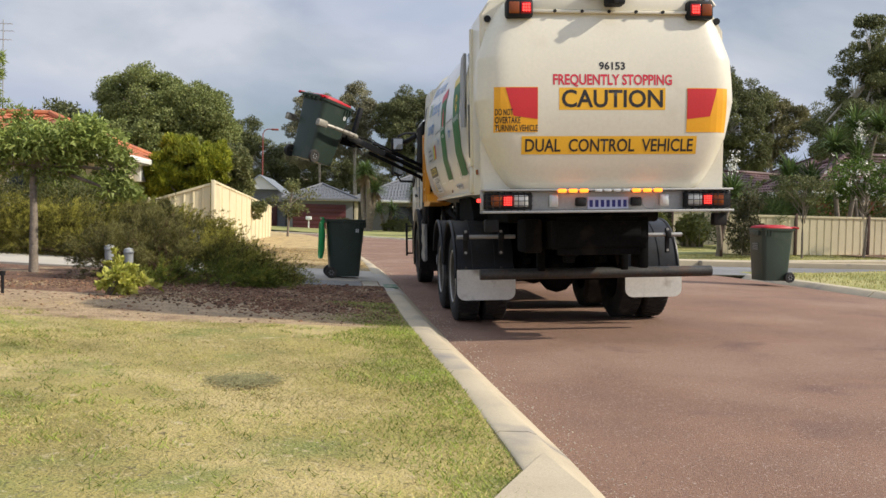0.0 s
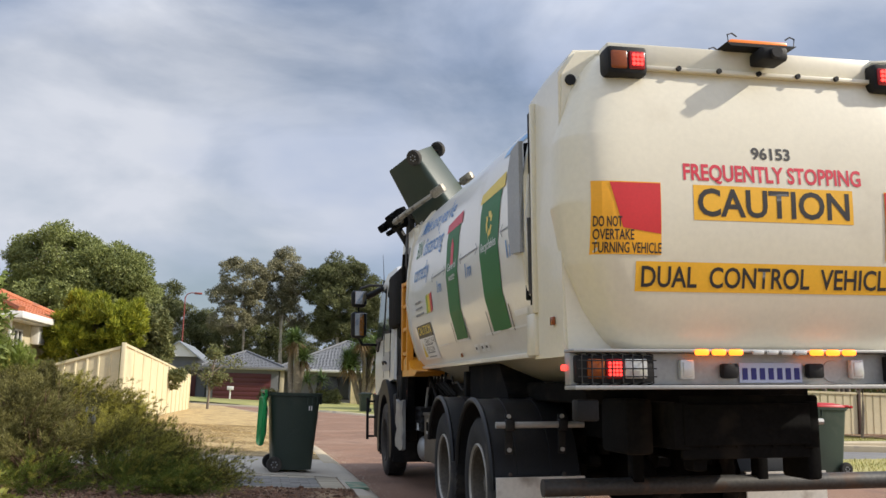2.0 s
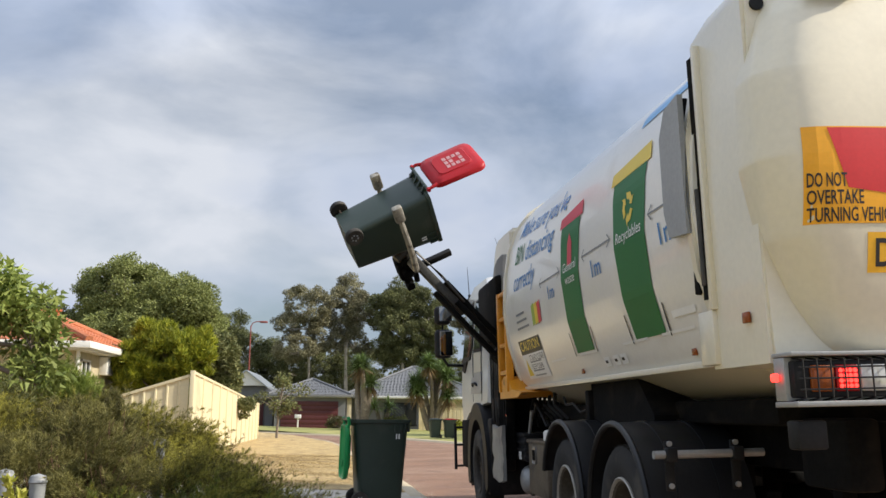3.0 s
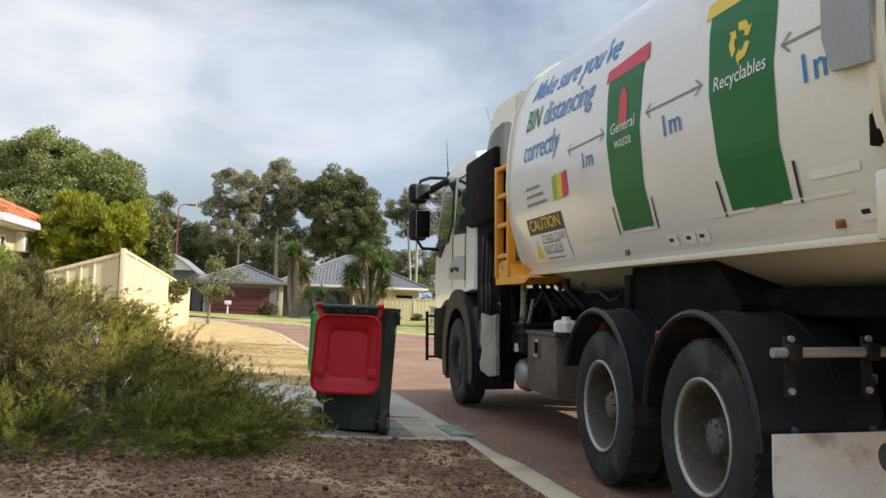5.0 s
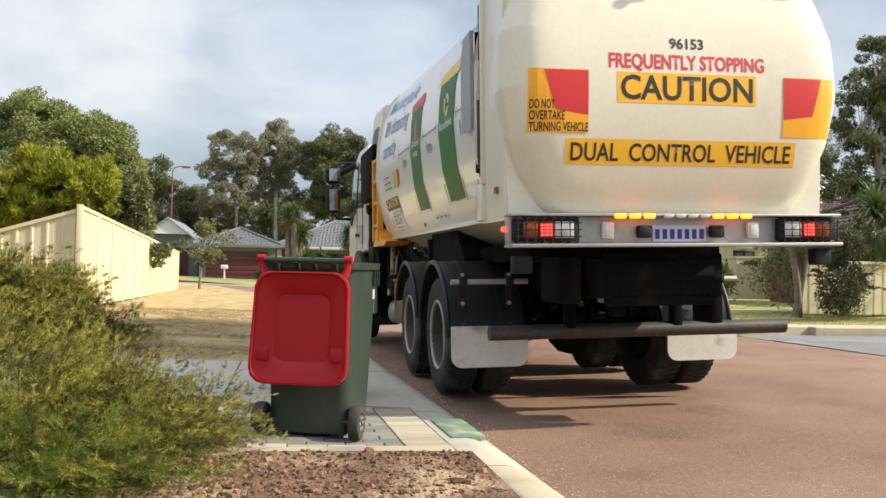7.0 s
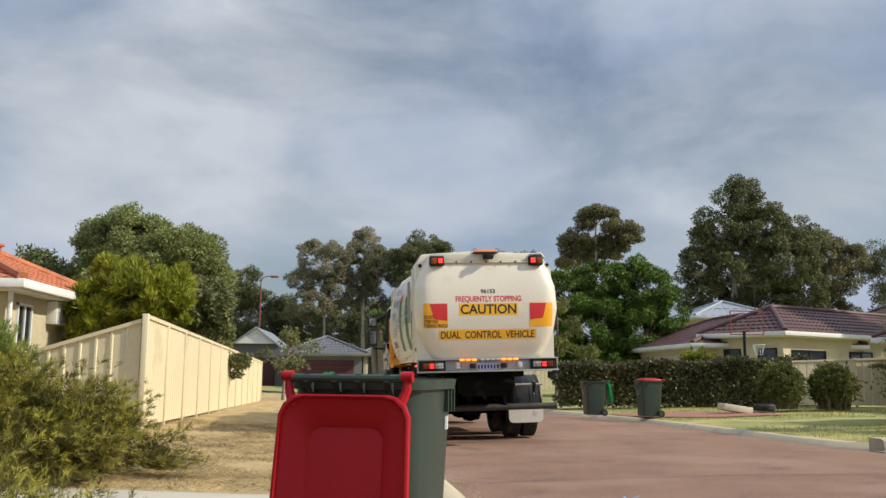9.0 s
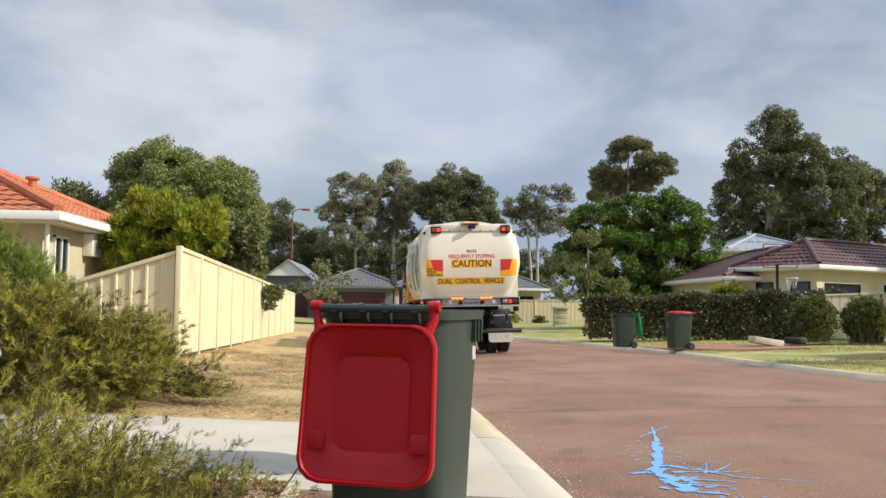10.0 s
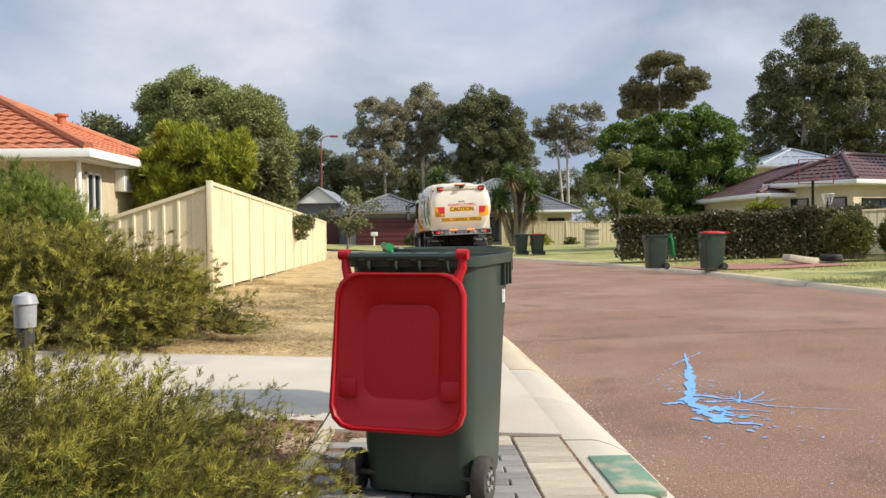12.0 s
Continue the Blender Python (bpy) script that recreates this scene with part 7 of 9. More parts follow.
def build_feathery(name, x, y, base, masses, label, leaf, seed, plumes, plume, needle, lean=(0.25, 0.0, 0.35), twigs=9, per=10, stems=10, tip=None, tip_share=0.0, category="shrub", girth=0.3):
    """A juniper-like bush: arching plumes over rounded masses, each a leader with side twigs set with short needles."""
    rng = random.Random(seed)
    r = np.random.default_rng(seed)
    t = thing(name, pose(x, y, base), label, category)
    bm = bmesh.new()
    for c in masses:
        for _ in range(stems):
            d = Vector((rng.gauss(0, 1), rng.gauss(0, 1), abs(rng.gauss(0.5, 0.6)))).normalized()
            limb(bm, (c[0] * 0.8 + rng.uniform(-0.1, 0.1), c[1] * 0.8, 0.02), (c[0] + d.x * c[3] * 0.9, c[1] + d.y * c[4] * 0.9, c[2] + d.z * c[5] * 0.9), 0.013, 0.003, 0.15, rng, 5)
    part("branchwork", bm, M["twig"], t, smooth=60)
    area = np.array([c[3] * c[4] + c[4] * c[5] + c[3] * c[5] for c in masses])
    roots, ways = [], []
    for c, k in zip(masses, np.maximum((plumes * area / area.sum()).astype(int), 6)):
        lobes = max(7, int(k / 16))
        ld = r.normal(size=(lobes, 3))
        ld[:, 2] = ld[:, 2] * 0.8 + 0.25
        ld, lr, pick = unit(ld), r.uniform(0.62, 1.08, (lobes, 1)), r.integers(0, lobes, k)
        d = unit(ld[pick] + r.normal(size=(k, 3)) * 0.2)
        roots.append(np.array(c[:3]) + d * np.array(c[3:6]) * lr[pick] * (0.45 + 0.5 * r.uniform(0, 1, (k, 1)) ** 0.6))
        ways.append(unit(d * 0.75 + np.array(lean) + r.normal(size=(k, 3)) * 0.28))
    root, way = np.concatenate(roots), np.concatenate(ways)
    keep = root[:, 2] > -0.02
    root, way = root[keep], way[keep]
    n = len(root)
    size = plume * r.uniform(0.55, 1.35, (n, 1))
    side = unit(np.cross(way, r.normal(size=(n, 3))))
    other = np.cross(way, side)

    def along(f):
        return root[:, None] + way[:, None] * (size * f)[..., None] + np.array([0, 0, 1.0]) * (size * (0.10 * f - 0.22 * f ** 2))[..., None]
    f = np.sort(r.uniform(0.05, 1.0, (n, twigs)), 1)
    start = along(f)
    a = r.uniform(0, 2 * np.pi, (n, twigs, 1))
    tw = unit(way[:, None] * 0.85 + (side[:, None] * np.cos(a) + other[:, None] * np.sin(a)) * 0.62 + np.array([0, 0, 0.12]))
    tl = size[:, None] * girth * (1.15 - 0.75 * f[..., None]) * r.uniform(0.7, 1.2, (n, twigs, 1))
    u = r.uniform(0.0, 1.0, (n, twigs, per, 1))
    pts = start[:, :, None] + tw[:, :, None] * tl[:, :, None] * u + r.normal(size=(n, twigs, per, 3)) * needle * 0.25
    d = unit(tw[:, :, None] * 0.9 + r.normal(size=(n, twigs, per, 3)) * 0.3)
    tri = slivers(pts.reshape(-1, 3), d.reshape(-1, 3), needle * 1.6, needle * 0.19, r).reshape(n, -1, 3)
    tri[..., 2] = np.maximum(tri[..., 2], 0.0)
    # sun on the tips is coloured in: plume ends and higher plumes go brighter
    bright = r.uniform(0, 1, n) < tip_share * np.clip(0.4 + 1.6 * root[:, 2] / max(root[:, 2].max(), 0.1), 0.3, 1.6) if tip is not None else np.zeros(n, bool)
    tri = tri.reshape(n, twigs, per, 3, 3)
    bright = bright[:, None] & (f > 0.3) | (f > 0.74) & (r.uniform(0, 1, (n, twigs)) < 2.6 * tip_share)
    link_mesh("foliage", mesh_from("foliage", tri[~bright].reshape(-1, 3), 3, 3), leaf, t, smooth=0)
    if bright.any():
        link_mesh("new_growth", mesh_from("new_growth", tri[bright].reshape(-1, 3), 3, 3), tip, t, "tips coloured brighter, as if sunlit", smooth=0)
    return t


def build_crown(name, x, y, base, masses, label, leaf, bark, seed, tufts, tuft, count, size, depth=0.9, trunk_r=0.2, trunks=1, droop=0.15, lobes=0.75, category="tree", fork=0.35, branch=0.4, aspect=0.5):
    """A tree whose crown is tufts of small leaves over rounded masses (across, height, half-width, half-height), on forking limbs."""
    rng = random.Random(seed)
    r = np.random.default_rng(seed)
    t = thing(name, pose(x, y, base), label, category)
    cs = [(mx - x, r.uniform(-0.4, 0.4) * w * depth, mz - base, w, w * depth, h) for mx, mz, w, h in masses]
    area = np.array([c[3] * c[5] + c[3] * c[4] + c[4] * c[5] for c in cs])
    top = max(c[2] for c in cs)
    bm = bmesh.new()
    feet = []
    for k in range(trunks):
        goal = cs[k % len(cs)]
        knot = Vector((goal[0] * 0.45, goal[1] * 0.45, max(goal[2] - goal[5], top * fork)))
        limb(bm, (rng.uniform(-0.3, 0.3) * (trunks > 1), 0, -0.3), knot, trunk_r, trunk_r * 0.6, 0.05, rng, 9)
        feet.append(knot)
    sub = []
    for c, k in zip(cs, np.maximum((tufts * area / area.sum()).astype(int), 5)):
        knot = min(feet, key=lambda p: (p - Vector(c[:3])).length)
        hub = Vector((c[0], c[1], c[2] - c[5] * 0.35))
        limb(bm, knot, hub, trunk_r * 0.5, trunk_r * 0.24, 0.1, rng, 7)
        d = r.normal(size=(k, 3))
        d[:, 2] += 0.15
        d = unit(d)
        p = np.array(c[:3]) + d * np.array(c[3:6]) * (lobes + (1 - lobes) * r.uniform(0, 1, (k, 1)))
        for q in p:
            s = tuft * rng.uniform(0.65, 1.35)
            sub.append((*q, s * rng.uniform(0.85, 1.25), s * rng.uniform(0.85, 1.25), s * rng.uniform(0.6, 0.9)))
            if rng.random() < branch:
                limb(bm, hub, Vector(q), trunk_r * 0.16, trunk_r * 0.04, 0.16, rng, 5)
    part("trunk", bm, bark, t, smooth=60)
    pts, outs = clump_points(sub, count, r, 0.35)
    d = unit(outs * 0.5 + unit(r.normal(size=(len(pts), 3))) * 0.7 + np.array([0, 0, -droop]))
    link_mesh("crown", mesh_from("crown", slivers(pts, d, size, size * aspect, r), 3, 3), leaf, t, smooth=0)
    return t


def build_yucca(x, y, base, height, heads, label, seed, blade=0.75, per=130, trunk_r=0.14, skirt=True, spread=0.7, flower=False, category="yucca"):
    rng = random.Random(seed)
    nrng = np.random.default_rng(seed)
    t = thing("yucca" if category == "yucca" else "palm_tree", pose(x, y, base), label, category)
    bm = bmesh.new()
    tops = []
    for k in range(heads):
        a = 2 * math.pi * k / max(heads, 1) + rng.uniform(-0.4, 0.4)
        top = (spread * math.cos(a) * (heads > 1), spread * math.sin(a) * (heads > 1), height * rng.uniform(0.62 if heads < 5 else 0.4, 0.92 if heads > 1 else 0.72))
        limb(bm, (rng.uniform(-0.1, 0.1), rng.uniform(-0.1, 0.1), -0.1), top, trunk_r, trunk_r * 0.6, 0.08, rng, 9)
        tops.append(top)
    part("trunk", bm, M["bark"], t, smooth=60)
    verts, dead = [], []
    for top in tops:
        n = per
        d = nrng.normal(size=(n, 3))
        d[:, 2] = np.abs(d[:, 2]) * 0.9 - 0.25
        d /= np.linalg.norm(d, axis=1, keepdims=True)
        side = np.cross(d, np.array([0, 0, 1.0]))
        side /= np.linalg.norm(side, axis=1, keepdims=True) + 1e-9
        L_ = (blade * nrng.uniform(0.7, 1.15, n))[:, None]
        w = blade * 0.05
        p0 = np.array(top) + np.array([0, 0, 1.0]) * nrng.uniform(-0.25, 0.12, n)[:, None] * blade
        mid = p0 + d * L_ * 0.55 + np.array([0, 0, 0.03])
        tip = p0 + d * L_ + np.array([0, 0, -0.14]) * L_
        verts += [np.stack([p0 - side * w * 0.5, p0 + side * w * 0.5, mid + side * w * 0.55, mid - side * w * 0.55], 1).reshape(-1, 3),
                  np.stack([mid - side * w * 0.55, mid + side * w * 0.55, tip + side * w * 0.06, tip - side * w * 0.06], 1).reshape(-1, 3)]
        if skirt:
            m_ = 70
            dd = nrng.normal(size=(m_, 3))
            dd[:, 2] = -np.abs(dd[:, 2]) * 1.6 - 0.6
            pp = np.array(top) + nrng.normal(size=(m_, 3)) * 0.08 - np.array([0, 0, 0.15])
            dead.append(leaves(pp, blade * 0.9, blade * 0.06, nrng, dd, 0.8, 0.3))
    link_mesh("fronds", mesh_from("fronds", np.concatenate(verts), 4, 4), L["yucca"], t, smooth=0)
    if dead:
        link_mesh("dead_skirt", mesh_from("dead_skirt", np.concatenate(dead), 4, 4), M["fawn_dark"], t, "hanging dead brown fronds", smooth=0)
    if flower:
        top = np.array(tops[0]) + np.array([0, 0, blade * 0.9])
        pts = top + nrng.normal(size=(160, 3)) * np.array([0.09, 0.09, 0.22])
        link_mesh("flower_spike", mesh_from("flower_spike", leaves(pts, 0.07, 0.05, nrng), 4, 4), M["flower"], t, "creamy white flower spike", smooth=0)
    return t


def build_plants():
    # beside the camera: the big feathery shrubs
    build_feathery("juniper_shrub", -4.3, 4.9, 0.1, [(-0.1, 0.05, 0.26, 0.5, 0.55, 0.3), (0.32, 0.2, 0.12, 0.42, 0.42, 0.16), (0.66, 0.12, 0.06, 0.32, 0.34, 0.08), (0.05, 0.75, 0.06, 0.42, 0.45, 0.1), (0.2, 1.2, 0.03, 0.35, 0.4, 0.07)],
                   "dark green feathery juniper sprawling towards the driveway", L["juniper"], 3, 1400, 0.44, 0.0155, (0.55, 0.12, 0.3), 16, 13, 14, L["shrub_tip"], 0.2, girth=0.15)
    build_feathery("juniper_shrub", -4.4, 4.0, 0.1, [(0.2, 0.2, 0.1, 0.6, 0.4, 0.15), (-0.6, 0.0, 0.1, 0.55, 0.4, 0.15), (0.6, 0.45, 0.06, 0.4, 0.35, 0.1)],
                   "low bright green juniper spreading over the mulch", L["juniper_bright"], 103, 720, 0.32, 0.0155, (0.35, -0.2, 0.15), 14, 13, 10, L["shrub_tip"], 0.1, girth=0.18)
    build_feathery("grevillea_shrub", -5.35, 4.95, 0.12, [(0.0, 0.0, 0.55, 0.55, 0.6, 0.5), (0.3, -0.45, 0.34, 0.42, 0.42, 0.32), (-0.5, -0.3, 0.4, 0.55, 0.6, 0.42), (-0.3, 0.7, 0.6, 0.5, 0.6, 0.5), (0.12, 0.85, 0.68, 0.34, 0.45, 0.5)],
                   "pale olive small-leaved shrub with bare brown twigs inside", L["small_leaf"], 4, 1250, 0.22, 0.028, (0.05, -0.1, 0.25), 9, 11, 34, None, 0.0, girth=0.4)
    build_feathery("juniper_shrub", -6.75, 10.45, 0.24, [(1.55, 0.1, 0.08, 0.42, 0.5, 0.12), (1.2, 0.1, 0.2, 0.5, 0.55, 0.24), (0.8, 0.0, 0.32, 0.7, 0.7, 0.36), (0.0, 0.0, 0.4, 0.85, 0.8, 0.42), (-1.1, 0.0, 0.42, 1.0, 0.85, 0.42), (-2.3, 0.1, 0.45, 1.1, 0.9, 0.45), (-3.4, 0.2, 0.55, 1.1, 0.95, 0.55), (0.6, -0.5, 0.12, 0.8, 0.45, 0.18), (-0.6, -0.6, 0.14, 0.85, 0.45, 0.22), (-1.7, -0.6, 0.16, 0.9, 0.45, 0.26)],
                   "wide feathery juniper at the edge of the straw verge", L["juniper"], 5, 4600, 0.5, 0.032, (0.55, -0.08, 0.2), 13, 9, 10, L["shrub_tip"], 0.2, girth=0.17)
    build_shrub("hedge_shrub", -12.0, 12.5, 0.4, [(0.0, 0.0, 0.95, 2.0, 1.3, 1.25), (-2.8, 0.3, 0.9, 2.0, 1.3, 1.2), (-5.6, 0.0, 1.0, 2.2, 1.3, 1.3), (2.2, 0.6, 0.8, 1.4, 1.2, 1.0)],
                "long dark unclipped hedge behind the footpath", L["shrub_dark"], 6, 32000, 0.14, 0.024, 16)
    build_feathery("soft_bush", -8.9, 15.6, 0.4, [(0.55, 0.0, 0.72, 0.62, 0.6, 0.72), (-0.3, 0.1, 0.85, 0.75, 0.7, 0.8), (-1.3, 0.2, 0.8, 0.85, 0.8, 0.8)],
                   "soft bright green bottlebrush bush before the house", L["soft"], 7, 1200, 0.4, 0.055, (0.05, 0.0, 0.75), 10, 10, 12, None, 0.0, girth=0.22)
    build_shrub("leafy_plant", -5.24, 2.3, 0.1, [(0.0, 0.0, 0.24, 0.12, 0.12, 0.15), (0.2, 0.03, 0.2, 0.1, 0.1, 0.13)], "small plant with pale yellow-green leaves", L["citrus"], 8, 130, 0.09, 0.055, 4, category="plant", lean=0.5)
    build_shrub("leafy_plant", -5.55, 3.75, 0.14, [(0.0, 0.0, 0.18, 0.1, 0.1, 0.12)], "small yellow-green leafy plant under the shrub", L["citrus"], 9, 220, 0.09, 0.05, 4, category="plant", lean=0.5)
    build_crown("street_tree", -7.22, 5.3, 0.2, ((-7.3, 2.25, 0.66, 0.42), (-6.5, 2.25, 0.56, 0.38), (-6.1, 1.9, 0.36, 0.34), (-7.75, 1.95, 0.4, 0.42), (-5.95, 1.5, 0.2, 0.28), (-7.0, 1.85, 0.5, 0.3)),
                "young tree with bright green leaves and a thin bent trunk", L["young"], M["bark"], 21, 170, 0.17, 9500, 0.085, 0.9, 0.075, 1, 0.25, 0.35, fork=0.5)
    build_crown("slender_tree", -13.3, 16.0, 0.4, ((-13.2, 5.6, 0.75, 0.6), (-12.4, 4.9, 0.62, 0.52), (-13.8, 4.4, 0.95, 0.8), (-12.6, 4.1, 0.75, 0.5), (-13.6, 3.1, 0.95, 0.7), (-12.7, 2.6, 0.8, 0.6)),
                "airy tree with light green feathery leaves before the house", L["young"], M["bark"], 29, 230, 0.22, 22000, 0.12, 0.9, 0.09, 2, 0.3, 0.4, fork=0.3, aspect=0.3)
    build_yucca(-8.2, 3.3, 0.2, 0.75, 1, "spiky green yucca at the end of the garden bed", 95, 0.8, 110, 0.07, False, 0.2)
    # behind the fence
    build_crown("wattle_tree", -8.6, 23.8, 0.3, ((-8.6, 2.8, 1.0, 0.8), (-9.4, 2.5, 0.75, 0.75), (-7.8, 2.8, 0.65, 0.72), (-9.0, 3.4, 0.6, 0.42), (-7.7, 3.3, 0.45, 0.34), (-9.8, 2.1, 0.45, 0.6), (-8.5, 1.5, 1.2, 0.9)),
                "bushy yellow-green wattle behind the cream fence", L["yellow"], M["bark"], 22, 520, 0.15, 85000, 0.17, 0.9, 0.07, 3, -0.8, 0.6, fork=0.2, aspect=0.22)
    build_crown("olive_tree", -7.75, 29.5, 0.2, ((-7.75, 2.8, 0.55, 0.8), (-7.65, 1.9, 0.45, 0.6), (-8.0, 3.4, 0.7, 0.7), (-8.6, 3.0, 0.7, 0.9), (-6.98, 1.4, 0.3, 0.32)),
                "olive-green tree hanging over the cream fence", L["olive"], M["bark"], 23, 190, 0.2, 26000, 0.13, 0.9, 0.08, 2, 0.1, 0.5, fork=0.3)
    build_tree("small_bare_tree", -7.0, 43.5, -0.15, 3.3, 1.4, "small half-bare tree at the end of the fence", L["olive"], M["bark"], 24, 12, 1700, 0.16, 0.4, (0.2, 0), 1.0, 0.08, 1, 0.4, 0.5)
    build_crown("round_tree", -21.6, 77.0, 0.0, ((-23.0, 11.0, 3.9, 3.3), (-19.0, 9.6, 3.7, 3.4), (-25.2, 11.0, 2.1, 2.3), (-17.2, 7.6, 2.2, 3.1), (-22.4, 7.0, 5.0, 3.5), (-27.0, 8.6, 1.3, 1.3), (-21.0, 4.0, 5.0, 3.0)),
                "large round-headed grey-green tree", L["round_tree"], M["bark"], 25, 560, 0.85, 150000, 0.26, 0.9, 0.4, 2, 0.1, 0.78, fork=0.25)
    build_tree("dark_tree", -30.0, 80.0, 0.0, 11.0, 6.0, "dark tree beside the large round one", L["gum"], M["bark"], 26, 30, 16000, 0.42, 0.2, (0, 0), 1.4, 0.35, 1, 0.4, 0.55)
    # far gums behind the houses
    gums = (
        (-8.9, 104, ((-9.1, 13.9, 2.9, 2.4), (-11.4, 11.6, 1.7, 1.4), (-7.2, 10.6, 1.9, 2.3), (-10.5, 8.7, 2.3, 1.7)), "gum_sparse", 95, 0.62, 21000, 0.7, 0.2),
        (-4.2, 106, ((-4.3, 15.6, 2.0, 2.0), (-5.3, 12.6, 1.7, 2.1), (-2.7, 13.2, 1.8, 2.5), (-3.6, 9.8, 1.8, 1.6)), "gum_sparse", 85, 0.62, 20000, 0.7, 0.2),
        (2.6, 103, ((2.5, 14.4, 2.7, 2.5), (5.3, 12.1, 2.3, 2.7), (0.2, 13.5, 1.9, 2.1), (2.7, 10.7, 3.6, 2.4), (6.7, 9.8, 1.3, 2.0), (2.4, 8.0, 3.4, 1.8)), "gum", 230, 0.66, 62000, 0.62, 0.24),
        (12.2, 106, ((9.8, 13.3, 1.4, 1.8), (12.1, 14.2, 1.8, 1.6), (15.1, 14.2, 1.4, 1.8), (11.5, 11.3, 2.1, 1.8), (14.1, 11.5, 1.8, 1.8)), "gum_sparse", 90, 0.5, 11000, 0.62, 0.19),
        (20.6, 96, ((20.6, 17.9, 2.3, 1.4), (18.2, 15.1, 1.7, 1.5), (23.5, 16.2, 2.0, 1.5), (21.1, 14.8, 2.7, 1.3), (17.4, 13.3, 1.1, 0.8)), "gum_mid", 130, 0.55, 30000, 0.65, 0.22),
        (-18.2, 110, ((-18.7, 12.1, 1.9, 1.7), (-17.8, 7.9, 3.3, 2.9), (-18.0, 4.0, 3.4, 2.4)), "gum", 120, 0.7, 26000, 0.6, 0.22),
        (-12.5, 112, ((-14.2, 8.1, 3.1, 2.6), (-10.7, 6.7, 3.5, 2.2), (-12.4, 3.6, 4.0, 2.2)), "gum", 130, 0.7, 28000, 0.6, 0.22),
        (-5.0, 112, ((-7.3, 7.2, 3.8, 2.4), (-2.4, 7.4, 3.8, 2.4), (-5.0, 4.0, 5.0, 2.2), (0.8, 4.0, 3.0, 2.2)), "gum", 160, 0.7, 34000, 0.6, 0.22),
        (11.0, 114, ((8.3, 6.4, 3.2, 2.0), (13.9, 6.6, 2.8, 1.8), (11.0, 3.4, 5.0, 2.0)), "gum", 120, 0.7, 22000, 0.6, 0.22),
        (31.0, 82, ((30.8, 17.9, 2.1, 1.9), (29.3, 14.9, 2.8, 2.4), (32.6, 14.9, 3.0, 2.6), (27.2, 11.4, 2.1, 2.6), (30.5, 10.9, 3.6, 3.1), (34.6, 11.8, 2.8, 3.3), (26.2, 8.4, 1.6, 1.4), (33.1, 8.2, 3.8, 2.3), (36.6, 13.8, 2.3, 2.3), (29.0, 5.6, 4.0, 2.4), (37.0, 9.0, 2.6, 2.6)), "gum", 520, 0.7, 130000, 0.66, 0.3),
        (40.6, 84, ((40.1, 13.7, 1.7, 1.7), (41.2, 10.8, 2.1, 2.1), (42.4, 12.6, 1.6, 1.6), (40.5, 7.0, 2.6, 2.2)), "gum_mid", 130, 0.62, 26000, 0.6, 0.22),
        (48.0, 84, ((47.0, 12.0, 3.0, 2.6), (50.0, 13.6, 3.0, 2.4), (48.0, 8.0, 4.4, 2.8)), "gum", 130, 0.8, 24000, 0.6, 0.24),
        (26.0, 40, ((25.7, 11.3, 1.8, 1.7), (24.8, 9.0, 1.5, 1.7), (27.6, 10.2, 2.2, 2.2), (25.3, 6.8, 1.9, 1.9), (28.0, 7.6, 2.4, 2.2), (22.9, 6.9, 0.7, 0.7), (23.7, 5.3, 1.3, 1.2), (26.5, 4.0, 2.6, 2.0)), "gum", 320, 0.42, 80000, 0.62, 0.2),
        (34.5, 44, ((34.0, 8.4, 2.6, 1.9), (36.6, 6.6, 2.6, 2.2), (33.0, 5.0, 3.2, 2.2)), "gum", 150, 0.45, 30000, 0.6, 0.2))
    for k, (x, y, masses, leaf, tufts, tuft, count, lobes, trunk_r) in enumerate(gums):
        if y > 95:
            masses, count = [(a, b, c * 1.16, d * 1.16) for a, b, c, d in masses], int(count * 1.45)
            tufts, tuft, lobes = int(tufts * 1.35), tuft * 1.05, lobes - 0.12
        build_crown("gum_tree", x, y, -0.1, masses, "tall eucalyptus with %s olive foliage and pale trunk" % ("sparse" if leaf == "gum_sparse" else "dense dark"), L[leaf], M["bark_pale"], 40 + k, tufts, tuft, count, 0.24 if y > 70 else 0.15, 0.8, trunk_r, 1 + k % 2, 0.3, lobes, branch=0.55)
    # across the road
    build_crown("leafy_tree", 10.6, 52.0, -0.1, ((7.9, 5.7, 1.7, 1.3), (10.1, 6.4, 1.9, 1.2), (12.3, 6.1, 1.8, 1.3), (13.9, 4.8, 1.3, 1.5), (7.2, 3.8, 1.5, 1.5), (9.6, 3.9, 2.1, 1.8), (12.3, 3.5, 2.1, 1.6), (12.0, 7.2, 0.8, 0.6), (10.0, 1.8, 3.0, 1.4)),
                "dense bright green leafy tree behind the hedge", L["bright"], M["bark"], 70, 430, 0.42, 105000, 0.17, 0.9, 0.2, 2, 0.4, 0.82, fork=0.2)
    build_crown("garden_tree", 6.3, 46.5, -0.1, ((6.3, 4.6, 0.8, 0.55), (5.3, 3.3, 0.9, 0.6), (7.3, 3.6, 0.7, 0.6), (7.8, 2.2, 0.8, 0.55), (5.2, 2.0, 0.8, 0.65), (6.4, 2.7, 0.9, 0.6)),
                "thin open-crowned garden tree beside the hedge", L["garden"], M["bark"], 71, 110, 0.22, 9000, 0.12, 0.9, 0.09, 2, 0.2, 0.4, fork=0.3)
